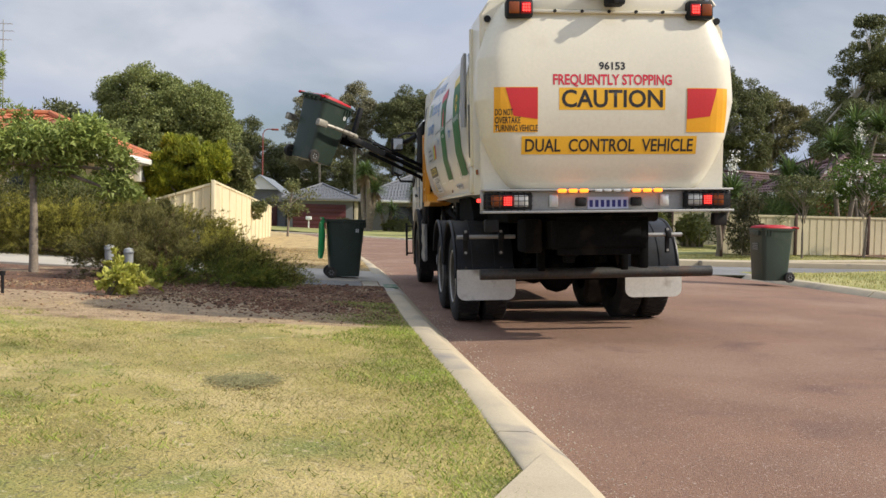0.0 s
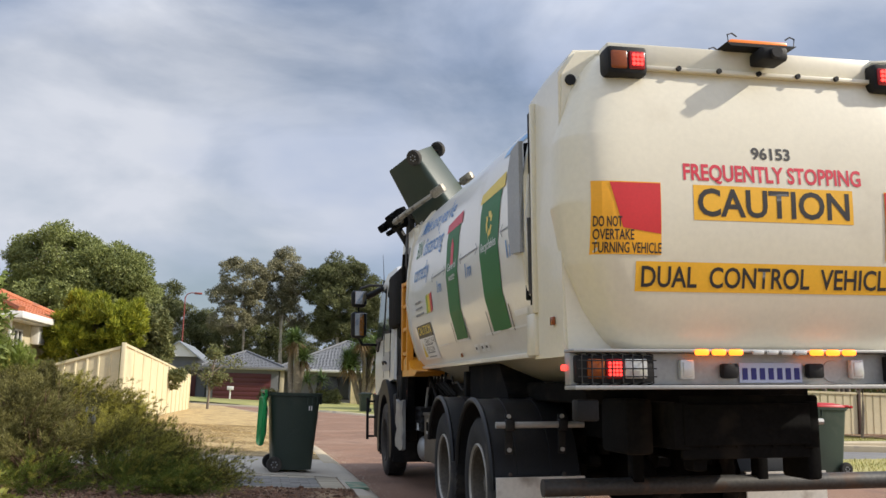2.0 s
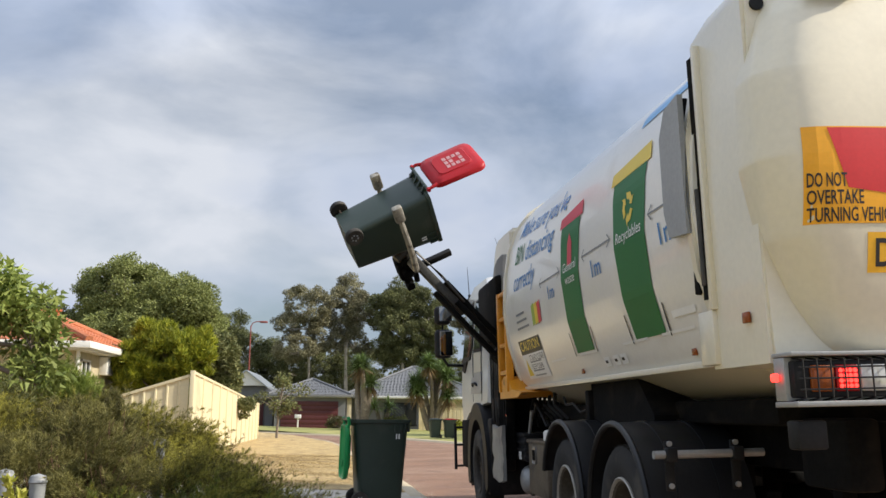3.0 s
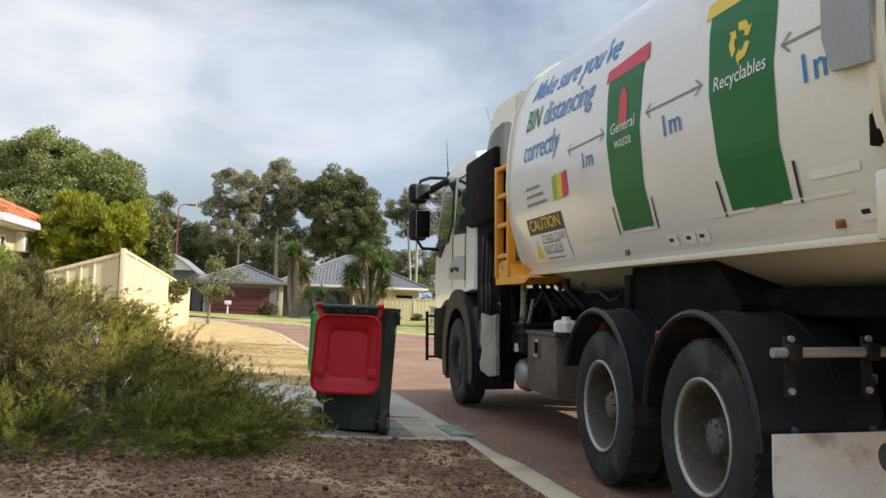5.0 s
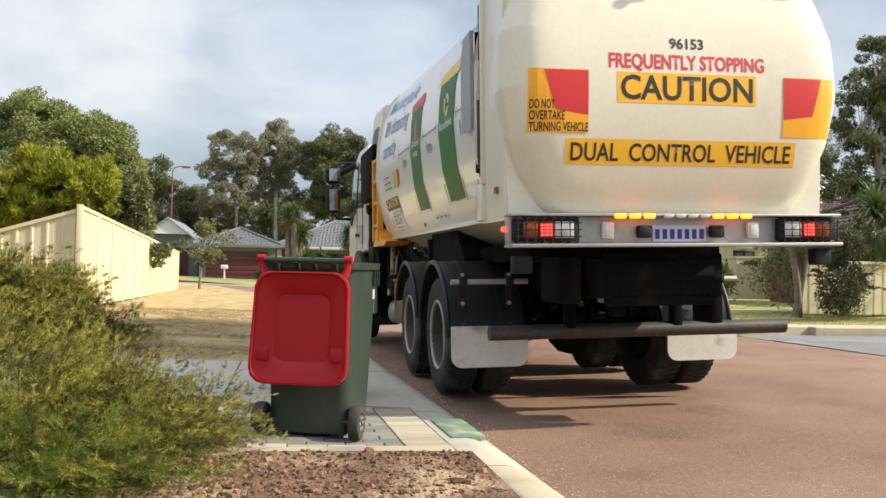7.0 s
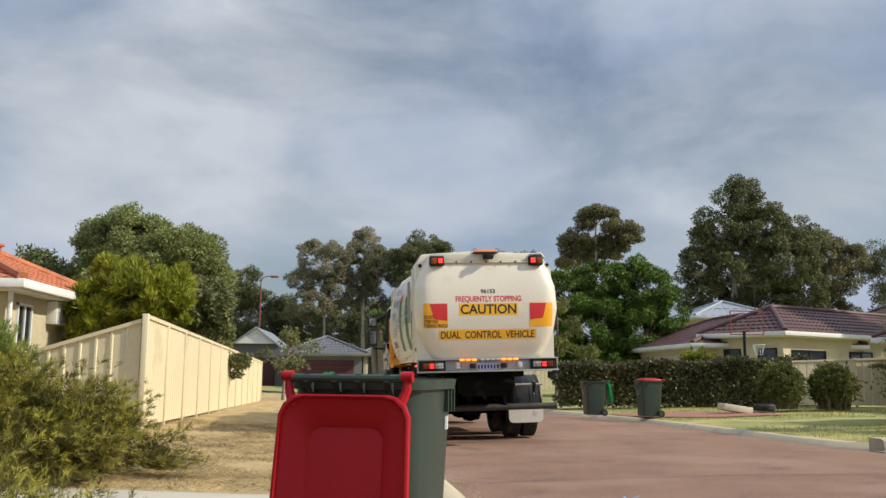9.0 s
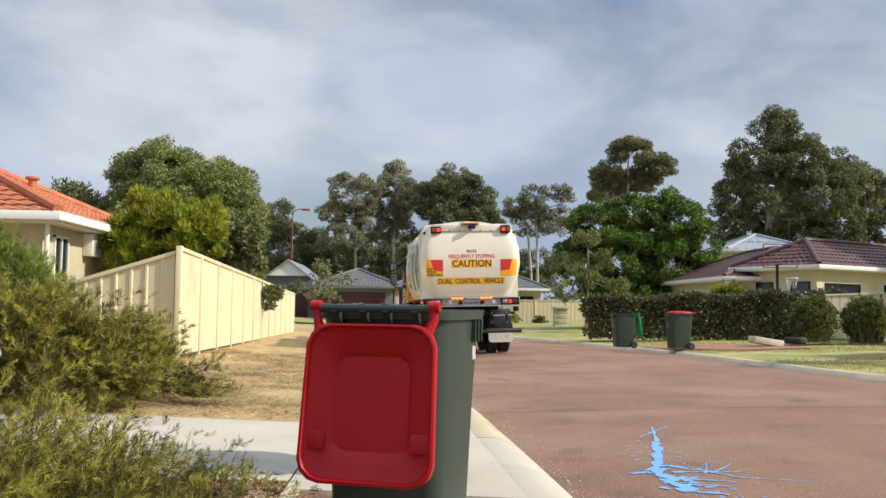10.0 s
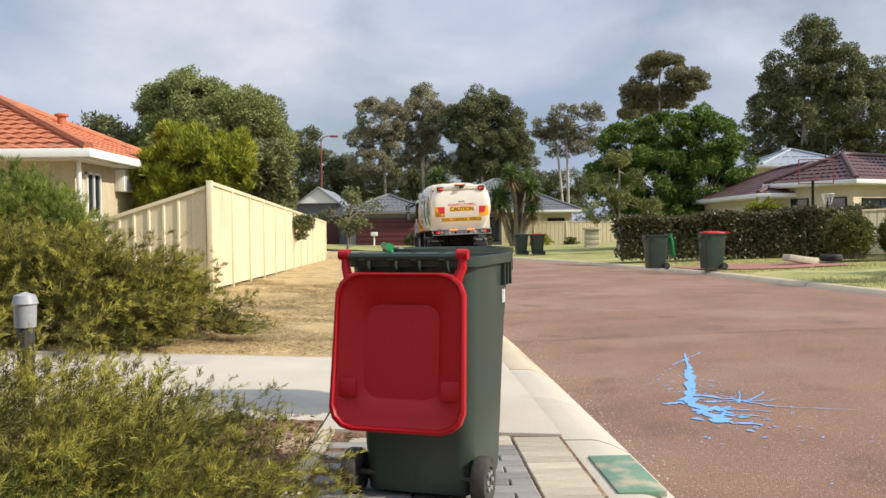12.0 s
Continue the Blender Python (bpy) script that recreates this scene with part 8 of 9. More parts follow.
    for x, y, s in ((10.15, 29.9, 1), (11.85, 29.8, 2)):
        build_shrub("box_ball", x, y, 0.16, [(0, 0, 0.7, 0.5, 0.5, 0.5)] + [(0.56 * math.sqrt(1 - u * u) * math.cos(2.4 * k), 0.56 * math.sqrt(1 - u * u) * math.sin(2.4 * k), 0.74 + 0.56 * u, 0.24, 0.24, 0.24) for k, u in enumerate(np.linspace(-0.97, 0.97, 40))], "clipped round green box shrub on the lawn", L["box"], 72 + s, 26000, 0.06, 0.045, 0, lean=0.5)
    build_hedge()
    build_shrub("garden_bush", 9.8, 36.7, 0.1, [(0.0, 0.0, 1.8, 0.5, 0.4, 0.32), (0.3, 0.0, 1.78, 0.4, 0.4, 0.3)], "clipped yellow-green bush behind the hedge", L["yellow"], 119, 2600, 0.1, 0.05, 8, lean=0.5)
    # by the side road
    for x, y, h, hd, sd, fl in ((9.3, 20.4, 2.6, 2, 80, True), (12.5, 21.4, 3.4, 2, 81, False), (13.95, 21.0, 4.2, 2, 82, True), (15.0, 21.6, 5.2, 2, 83, False)):
        build_yucca(x, y, 0.2, h, hd, "spiky green yucca with sword leaves behind the side road", sd, 1.05, 190, 0.1, False, 0.4, fl)
    build_tree("rose_tree", 13.35, 18.7, 0.2, 3.1, 1.25, "small standard tree with white flowers by the fence", L["bright"], M["bark"], 84, 14, 4200, 0.09, 0.62, (0, 0), 1.2, 0.05, 1, 0.55, 0.55)
    build_tree("rose_tree", 16.4, 18.7, 0.2, 3.0, 1.2, "small standard tree with white flowers by the fence", L["bright"], M["bark"], 85, 14, 3600, 0.09, 0.62, (0, 0), 1.2, 0.05, 1, 0.55, 0.55)
    build_tree("small_tree", 11.35, 18.7, 0.2, 2.7, 0.85, "small olive-leafed tree before the fence", L["olive"], M["bark"], 86, 12, 2600, 0.08, 0.62, (0, 0), 1.2, 0.04, 1, 0.5, 0.55)
    build_shrub("garden_bush", 9.6, 19.0, 0.2, [(0, 0, 0.7, 0.65, 0.6, 0.75), (0.2, 0.1, 1.5, 0.5, 0.5, 0.6)], "dark green garden bush by the side road", L["hedge"], 87, 6000, 0.08, 0.04, 10, lean=0.5)
    for k, (x, y, r, leaf) in enumerate(((10.9, 23.0, 1.3, "olive"), (12.7, 22.8, 1.5, "olive"), (14.9, 23.2, 1.4, "bright"), (16.9, 22.6, 1.4, "olive"), (18.6, 22.4, 1.5, "bright"))):
        build_shrub("garden_bush", x, y, 0.2, [(0, 0, r * 0.9, r, r * 0.8, r), (r * 0.4, 0.2, r * 1.4, r * 0.6, r * 0.6, r * 0.6)], "leafy garden bush behind the cream fence", L[leaf], 110 + k, 3500, 0.12, 0.055, 8, lean=0.5)
    build_shrub("plume_grass", 11.4, 21.3, 0.2, [(0, 0, 1.1, 0.7, 0.6, 0.8), (1.0, 0.2, 1.2, 0.7, 0.6, 0.8)], "tall grass clump with tan plumes", L["yucca"], 88, 3600, 0.5, 0.016, 12, category="grass", lean=0.3, up=0.8)
    nrng = np.random.default_rng(9)
    t = thing("rose_flowers", pose(13.35, 18.7, 0.9), "white rose flowers scattered over the small trees", "flowers")
    pts = np.concatenate([np.array([0, 0, 1.7]) + nrng.normal(size=(70, 3)) * np.array([0.7, 0.5, 0.35]), np.array([3.0, 0.2, 1.7]) + nrng.normal(size=(60, 3)) * np.array([0.7, 0.5, 0.35])])
    link_mesh("blossom", mesh_from("blossom", leaves(np.repeat(pts, 5, 0) + nrng.normal(size=(len(pts) * 5, 3)) * 0.02, 0.07, 0.06, nrng), 4, 4), M["flower"], t, smooth=0)
    # the two cordyline clumps before the far house
    build_yucca(-2.5, 66.0, -0.1, 5.5, 3, "shaggy cordyline palm before the grey-roofed house", 90, 1.25, 420, 0.3, True, 0.55, False, "palm tree")
    build_yucca(2.7, 65.0, -0.1, 5.7, 8, "broad clump of cordyline palms before the far house", 91, 1.25, 380, 0.2, True, 1.3, False, "palm tree")
    build_yucca(-1.0, 68.0, -0.1, 2.4, 2, "low spiky palm by the far porch", 92, 1.3, 120, 0.2, False, 0.6, False, "palm tree")
    for k, (x, y, r, leaf) in enumerate(((0.3, 66.5, 0.9, "olive"), (-0.6, 67.5, 0.8, "box"), (-4.6, 70.6, 0.9, "hedge"), (4.6, 66.2, 0.7, "yellow"), (6.8, 66.0, 0.5, "box"))):
        build_shrub("garden_bush", x, y, -0.15, [(0, 0, r * 0.6, r, r, r * 0.8)], "low garden bush before the far houses", L[leaf], 93 + k, 2200, 0.14, 0.07, 6, lean=0.5)


def build_hedge():
    nrng = np.random.default_rng(33)
    rng = random.Random(33)
    t = thing("clipped_hedge", pose(3.9, 35.0, 0.08), "dark green clipped hedge along the lawn", "hedge")
    bm = bmesh.new()
    for i in range(46):
        x = 0.2 + 9.2 * i / 45
        limb(bm, (x, rng.uniform(-0.2, 0.2), 0), (x + rng.uniform(-0.2, 0.2), rng.uniform(-0.4, 0.4), 1.1), 0.02, 0.006, 0.1, rng, 5)
    part("branchwork", bm, M["bark"], t, smooth=60)
    n = 34000
    u = nrng.uniform(0, 1, (n, 3))
    pts = np.stack([u[:, 0] * 9.5, (u[:, 1] - 0.5) * 1.2, u[:, 2] * 1.42], 1)
    face = nrng.integers(0, 5, n)
    pts[face == 0, 1] = -0.6 + nrng.normal(size=(face == 0).sum()) * 0.05
    pts[face == 1, 1] = -0.55 + nrng.normal(size=(face == 1).sum()) * 0.07
    pts[face == 2, 2] = 1.4 + nrng.normal(size=(face == 2).sum()) * 0.05
    pts[:, 2] *= 1.0 + 0.028 * pts[:, 0]
    pts[:, 2] += 0.05 * np.sin(pts[:, 0] * 2.1) * (pts[:, 2] / 1.4)
    out = np.tile(np.array([0, -0.6, 0.4]), (n, 1))
    link_mesh("foliage", mesh_from("foliage", leaves(pts, 0.12, 0.08, nrng, out, 0.35), 4, 4), L["hedge"], t, smooth=0)


# ---- fences, houses and street furniture ----
def fence_panel(parent, a, b, z0a, z0b, ta, tb, ribs=9):
    """One sheet of ribbed steel between two posts, with its top rail."""
    a, b = Vector(a), Vector(b)
    d = (b - a)
    ln = d.length
    d.normalize()
    nrm = Vector((-d.y, d.x))
    bm = bmesh.new()
    prof = []
    pitch = ln / ribs
    for k in range(ribs):
        s = k * pitch
        prof += [(s, 0.0), (s + pitch * 0.74, 0.0), (s + pitch * 0.80, 0.02), (s + pitch * 0.93, 0.02)]
    prof.append((ln, 0.0))
    layers = []
    for back in (0.0, 0.004):
        rows = [[], []]
        for s, o in prof:
            p = a + d * s + nrm * (o + back)
            f = s / ln
            rows[0].append(bm.verts.new((p.x, p.y, z0a + (z0b - z0a) * f)))
            rows[1].append(bm.verts.new((p.x, p.y, ta + (tb - ta) * f)))
        for k in range(len(prof) - 1):
            bm.faces.new((rows[0][k], rows[0][k + 1], rows[1][k + 1], rows[1][k]))
        layers.append(rows)
    for e in (0, 1):
        for k in range(len(prof) - 1):
            bm.faces.new((layers[0][e][k], layers[0][e][k + 1], layers[1][e][k + 1], layers[1][e][k]))
    part("sheet", bm, M["fence"], parent, smooth=0)
    bm = bmesh.new()
    w = nrm * 0.028
    for lo, hi in ((-0.03, 0.035),):
        ring = []
        for p, t in ((a, ta), (b, tb)):
            ring.append([(p.x - w.x, p.y - w.y, t + lo), (p.x + w.x * 1.6, p.y + w.y * 1.6, t + lo), (p.x + w.x * 1.6, p.y + w.y * 1.6, t + hi), (p.x - w.x, p.y - w.y, t + hi)])
        loft(bm, ring)
    part("top_rail", bm, M["fence"], parent)


def fence_post(parent, p, z0, z1, material="fence", s=0.035):
    bm = bmesh.new()
    box(bm, p[0] - s, p[0] + s, p[1] - s, p[1] + s, z0, z1, 0.006)
    part("post", bm, M[material], parent)


def build_fences():
    f = thing("steel_fence", pose(0, 0, 0), "cream ribbed steel boundary fence along the straw verge", "fence")
    n = 12
    pa, pb = Vector((-6.68, 17.3)), Vector((-7.75, 41.5))
    for i in range(n):
        a, b = pa.lerp(pb, i / n), pa.lerp(pb, (i + 1) / n)
        za, zb = 0.24 - 0.30 * i / n, 0.24 - 0.30 * (i + 1) / n
        fence_panel(f, a, b, za, zb, 2.07 - 0.46 * i / n, 2.07 - 0.46 * (i + 1) / n)
        fence_post(f, a, za - 0.1, 2.11 - 0.46 * i / n, s=0.05 if i == 0 else 0.032)
    fence_post(f, pb, -0.1, 1.64)
    g = thing("raked_fence", pose(0, 0, 0), "cream ribbed steel fence raking down from its corner", "fence")
    qa, qb = Vector((-6.76, 17.34)), Vector((-11.4, 17.45))
    for i in range(2):
        a, b = qa.lerp(qb, i / 2), qa.lerp(qb, (i + 1) / 2)
        fence_panel(g, a, b, 0.36, 0.36, 1.99 - 0.72 * i, 1.99 - 0.72 * (i + 1), 9)
        fence_post(g, b, 0.2, 1.31 - 0.72 * i)
    h = thing("steel_fence", pose(0, 0, 0), "cream ribbed steel fence with brown posts behind the side road", "fence")
    for i in range(5):
        a, b = Vector((9.4 + 2.6 * i, 20.4 + 0.1 * i)), Vector((12.0 + 2.6 * i, 20.5 + 0.1 * i))
        fence_panel(h, a, b, 0.22, 0.22, 1.50, 1.50, 10)
        fence_post(h, a, 0.1, 1.6, "post_brown", 0.045)
    k = thing("steel_fence", pose(0, 0, 0), "cream ribbed steel fence before the far cream house", "fence")
    for i in range(5):
        a, b = Vector((1.9 + 2.35 * i, 67.0)), Vector((4.25 + 2.35 * i, 67.0))
        fence_panel(k, a, b, -0.12, -0.12, 1.72, 1.72, 8)
        fence_post(k, a, -0.15, 1.76)
    j = thing("steel_fence", pose(0, 0, 0), "cream steel fence beyond the round shrubs", "fence")
    for i in range(3):
        a, b = Vector((12.2 + 2.4 * i, 33.4)), Vector((14.6 + 2.4 * i, 33.3))
        fence_panel(j, a, b, 0.2, 0.2, 1.75 + 0.1 * i, 1.85 + 0.1 * i, 8)
        fence_post(j, a, 0.1, 1.9, "post_brown" if i == 0 else "fence")


def tiled_slope(bm, a, b, c, d, course=0.34, wave=0.3, h=0.035):
    """A roof slope of rolled tiles over the quad a b (eave) c d (ridge): stepped courses, each tile a roll."""
    a, b, c, d = (Vector(p) for p in (a, b, c, d))
    up = ((d + c) / 2 - (a + b) / 2)
    nrm = (b - a).cross(up).normalized()
    if nrm.z < 0:
        nrm = -nrm
    n = max(2, int(up.length / course))
    for i in range(n):
        f0, f1 = i / n, (i + 1) / n
        l0, r0, l1, r1 = a.lerp(d, f0), b.lerp(c, f0), a.lerp(d, f1), b.lerp(c, f1)
        m = max(2, int((r0 - l0).length / wave) * 4)
        lo, hi = [], []
        for k in range(m + 1):
            g = k / m
            roll = h * (0.5 + 0.5 * math.cos(2 * math.pi * k / 4)) if m > 4 else 0.0
            lo.append(bm.verts.new(l0.lerp(r0, g) + nrm * (roll + 0.035)))
            hi.append(bm.verts.new(l1.lerp(r1, g) + nrm * roll))
        for k in range(m):
            bm.faces.new((lo[k], lo[k + 1], hi[k + 1], hi[k]))
        base = [bm.verts.new(v.co - nrm * 0.04) for v in lo]
        for k in range(m):
            bm.faces.new((base[k], base[k + 1], lo[k + 1], lo[k]))


def hip_roof(parent, x0, x1, y0, y1, z, over, pitch, tiles, wave=0.3, course=0.34, ridge_along=None, gutter="trim_white", ridge=True):
    """A hipped roof over a rectangle: tiled slopes, ridge and hip caps, fascia gutter and soffit."""
    x0, x1, y0, y1 = x0 - over, x1 + over, y0 - over, y1 + over
    w, dpt = x1 - x0, y1 - y0
    rise = math.tan(radians(pitch)) * min(w, dpt) / 2
    if w >= dpt:
        r0, r1 = Vector((x0 + dpt / 2, (y0 + y1) / 2, z + rise)), Vector((x1 - dpt / 2, (y0 + y1) / 2, z + rise))
        slopes = [((x0, y0, z), (x1, y0, z), r1, r0), ((x1, y1, z), (x0, y1, z), r0, r1), ((x0, y1, z), (x0, y0, z), r0, r0), ((x1, y0, z), (x1, y1, z), r1, r1)]
    else:
        r0, r1 = Vector(((x0 + x1) / 2, y0 + w / 2, z + rise)), Vector(((x0 + x1) / 2, y1 - w / 2, z + rise))
        slopes = [((x0, y0, z), (x1, y0, z), r0, r0), ((x1, y1, z), (x0, y1, z), r1, r1), ((x0, y1, z), (x0, y0, z), r0, r1), ((x1, y0, z), (x1, y1, z), r1, r0)]
    bm = bmesh.new()
    for s in slopes:
        tiled_slope(bm, *s, course=course, wave=wave)
    roof = part("roof", bm, M[tiles], parent, smooth=50)
    bm = bmesh.new()
    for c, e in (((x0, y0, z), r0), ((x1, y0, z), r1 if w >= dpt else r0), ((x0, y1, z), r0 if w >= dpt else r1), ((x1, y1, z), r1), (r0, r1)):
        if (Vector(e) - Vector(c)).length > 0.1:
            cyl(bm, Vector(c) + Vector((0, 0, 0.05)), Vector(e) + Vector((0, 0, 0.05)), 0.11, n=8)
    part("ridge_cap", bm, M[tiles], roof)
    bm = bmesh.new()
    for a, b in (((x0, y0), (x1, y0)), ((x1, y0), (x1, y1)), ((x1, y1), (x0, y1)), ((x0, y1), (x0, y0))):
        xa, xb, ya, yb = min(a[0], b[0]) - 0.06, max(a[0], b[0]) + 0.06, min(a[1], b[1]) - 0.06, max(a[1], b[1]) + 0.06
        if a[0] == b[0]:
            ya, yb = ya + 0.122, yb - 0.122
        box(bm, xa, xb, ya, yb, z - 0.16, z + 0.02, 0.015)
    part("gutter", bm, M[gutter], roof)
    bm = bmesh.new()
    box(bm, x0 + 0.05, x1 - 0.05, y0 + 0.05, y1 - 0.05, z - 0.2, z - 0.14)
    part("soffit", bm, M["trim_white"], roof)
    return roof


def window(parent, x0, x1, y, z0, z1, frame_m="trim_white", sections=2, side="y", facing=1, depth=0.06):
    """A framed window with its panes, on a wall facing the street (or, with side x, one facing -x, or +x with facing -1)."""
    def lay(bm, u0, u1, v0, v1, d0, d1, bevel=0.0):
        if side == "y":
            box(bm, u0, u1, y + d0, y + d1, v0, v1, bevel)
        else:
            a, b = sorted((y + facing * d0, y + facing * d1))
            box(bm, a, b, u0, u1, v0, v1, bevel)
    bm = bmesh.new()
    for u0, u1, v0, v1 in ((x0, x1, z0, z0 + 0.05), (x0, x1, z1 - 0.05, z1), (x0, x0 + 0.05, z0, z1), (x1 - 0.05, x1, z0, z1)):
        lay(bm, u0, u1, v0, v1, -depth, 0.0)
    for k in range(1, sections):
        u = x0 + (x1 - x0) * k / sections
        lay(bm, u - 0.025, u + 0.025, z0, z1, -depth, 0.0)
    win = part("window", bm, M[frame_m], parent, smooth=0)
    for k in range(sections):
        u0, u1 = x0 + (x1 - x0) * k / sections + 0.03, x0 + (x1 - x0) * (k + 1) / sections - 0.03
        q = bmesh.new()
        lay(q, u0, u1, z0 + 0.04, z1 - 0.04, -depth * 0.5, -depth * 0.5 + 0.01)
        part("pane", q, M["dark_glass"], win, smooth=0)
    q = bmesh.new()
    lay(q, x0 - 0.06, x1 + 0.06, z0 - 0.07, z0, -depth - 0.05, 0.0)
    part("sill", q, M[frame_m], win, smooth=0)
    return win


def walls(parent, x0, x1, y0, y1, z0, z1, material):
    bm = bmesh.new()
    for a in ((x0, x1, y0, y0 + 0.2), (x0, x1, y1 - 0.2, y1), (x0, x0 + 0.2, y0 + 0.2, y1 - 0.2), (x1 - 0.2, x1, y0 + 0.2, y1 - 0.2)):
        box(bm, *a, z0, z1)
    return part("wall", bm, M[material], parent, smooth=0)


def build_houses():
    # orange-tiled house by the left fence
    h = thing("orange_roofed_house", pose(0, 0, 0), "cream house with orange terracotta tiled roof", "house")
    walls(h, -26.0, -10.34, 20.63, 26.7, 0.3, 2.86, "wall_brick")
    hip_roof(h, -26.0, -10.34, 20.63, 26.7, 2.94, 0.48, 23.3, "tile_orange", 0.3, 0.33)
    bm = bmesh.new()
    lathe(bm, ((0.0, 0.0), (0.1, 0.0), (0.1, 0.42), (0.17, 0.44), (0.17, 0.49), (0.0, 0.52)), (-12.01, 24.02, 3.68), (0, 0, 1), 14)
    part("roof_vent", bm, M["tile_orange"], h, "orange terracotta roof vent")
    bm = bmesh.new()
    cyl(bm, (-10.22, 20.55, 0.3), (-10.22, 20.55, 2.82), 0.05, n=10)
    part("downpipe", bm, M["trim_white"], h)
    window(h, 21.15, 21.95, -10.34, 1.5, 2.55, "trim_white", 2, "x", -1)
    bm = bmesh.new()
    box(bm, -10.34, -10.1, 22.9, 23.6, 2.2, 2.72, 0.02)
    ac = part("air_conditioner", bm, M["trim_white"], h, "white wall-mounted air conditioner")
    for k in range(7):
        q = bmesh.new()
        box(q, -10.1, -10.09, 22.96 + 0.09 * k, 23.0 + 0.09 * k, 2.25, 2.67)
        part("louvre", q, M["grey_paint"], ac, smooth=0)
    window(h, -13.6, -12.2, 20.63, 1.3, 2.4, "trim_white", 2)
    bm = bmesh.new()
    cyl(bm, (-15.1, 24.0, 3.6), (-15.1, 24.0, 7.75), 0.022, 0.018, n=8)
    mast = part("aerial_mast", bm, M["alloy"], h, "thin television aerial mast")
    for z, half in ((7.6, 0.3), (7.35, 0.36), (7.05, 0.28)):
        bm = bmesh.new()
        cyl(bm, (-15.1 - half, 24.0, z), (-15.1 + half, 24.0, z), 0.009, n=6)
        for k in range(-2, 3):
            cyl(bm, (-15.1 + 0.45 * half * k, 23.85, z), (-15.1 + 0.45 * half * k, 24.15, z), 0.006, n=5)
        part("aerial_rods", bm, M["alloy"], mast)
    # white-gabled neighbour and the grey-roofed house with the maroon garage
    g = thing("white_gabled_house", pose(0, 0, 0), "cream gabled house with grey roof behind the lamp post", "house")
    walls(g, -19.0, -10.2, 76.0, 86.0, -0.2, 2.5, "wall_grey")
    bm = bmesh.new()
    prism(bm, [(-14.1, 3.5), (-10.9, 3.5), (-12.5, 4.7)], 74.8, 75.1, "y")
    part("gable", bm, M["trim_white"], g, "pale gable end")
    bm = bmesh.new()
    for s in (-1, 1):
        prism(bm, [(-12.5, 4.72), (-12.5 + s * 1.9, 3.3), (-12.5 + s * 1.9, 3.42), (-12.5, 4.84)], 74.6, 86.5, "y")
    part("roof", bm, M["metal_roof"], g)
    bm = bmesh.new()
    prism(bm, [(-19.6, 2.4), (-9.3, 2.4), (-9.3, 2.55), (-11.0, 3.5), (-17, 3.5), (-19.6, 2.55)], 75.2, 80.0, "y")
    part("front_roof", bm, M["tile_grey"], g)
    bm = bmesh.new()
    box(bm, -15.5, -11.0, 75.85, 76.0, -0.1, 2.1, 0.01)
    part("garage_door", bm, M["garage_door"], g, "dark maroon garage door")
    m = thing("grey_roofed_house", pose(0, 0, 0), "grey-tiled house with a maroon garage door and cream side wall", "house")
    walls(m, -9.7, -3.9, 72.0, 80.0, -0.2, 2.62, "wall_grey")
    bm = bmesh.new()
    box(bm, -9.2, -4.5, 71.95, 72.0, -0.1, 2.2, 0.005)
    door = part("garage_door", bm, M["garage_door"], m, "dark maroon sectional garage door")
    for k in range(6):
        bm = bmesh.new()
        box(bm, -9.15, -4.55, 71.90, 71.95, -0.08 + 0.375 * k, 0.285 + 0.375 * k, 0.012)
        part("panel", bm, M["garage_door"], door)
    hip_roof(m, -9.7, -3.9, 72.0, 80.0, 2.72, 0.5, 22, "tile_grey", 0.3, 0.36, gutter="wall_grey")
    walls(m, -3.6, 3.0, 75.0, 88.0, -0.2, 2.62, "wall_grey")
    walls(m, 3.0, 8.2, 75.0, 88.0, -0.2, 2.62, "wall_cream")
    hip_roof(m, -3.6, 8.2, 74.6, 86.0, 2.72, 0.6, 24, "tile_grey", 0.3, 0.36)
    for x in (-3.6, -2.6):
        bm = bmesh.new()
        box(bm, x - 0.18, x + 0.18, 72.4, 72.8, -0.2, 2.5, 0.01)
        part("porch_column", bm, M["wall_cream"], m)
    bm = bmesh.new()
    box(bm, -3.9, -1.9, 72.2, 75.0, 2.5, 2.8, 0.02)
    part("porch_roof", bm, M["wall_grey"], m)
    window(m, -0.6, 2.2, 75.0, 0.3, 2.2, "black", 3)
    window(m, 4.3, 4.9, 75.0, 1.5, 2.1, "trim_white", 1)
    window(m, 6.2, 7.6, 75.0, 1.0, 2.1, "black", 2)
    # brown-tiled houses across the road
    r = thing("brown_roofed_house", pose(0, 0, 0), "cream house with glossy brown tiled roof behind the hedge", "house")
    walls(r, 11.75, 19.0, 41.45, 52.55, 0.0, 2.55, "wall_cream")
    hip_roof(r, 11.75, 19.0, 41.45, 52.55, 2.66, 0.45, 21, "tile_brown", 0.3, 0.34)
    bm = bmesh.new()
    box(bm, 11.68, 11.75, 43.4, 48.6, 0.05, 2.2, 0.01)
    door = part("garage_door", bm, M["garage_pale"], r, "pale cream garage door")
    for k in range(5):
        q = bmesh.new()
        box(q, 11.655, 11.68, 43.45, 48.55, 0.1 + 0.42 * k, 0.5 + 0.42 * k, 0.008)
        part("panel", q, M["garage_pale"], door)
    bm = bmesh.new()
    box(bm, 11.4, 11.66, 41.1, 41.36, 0.0, 2.5, 0.01)
    part("porch_column", bm, M["trim_white"], r)
    e = thing("brown_roofed_house", pose(14.15, 37.9, -0.33, 0, 0, 29.4), "cream wing with glossy brown tiled roof and dark windows", "house")
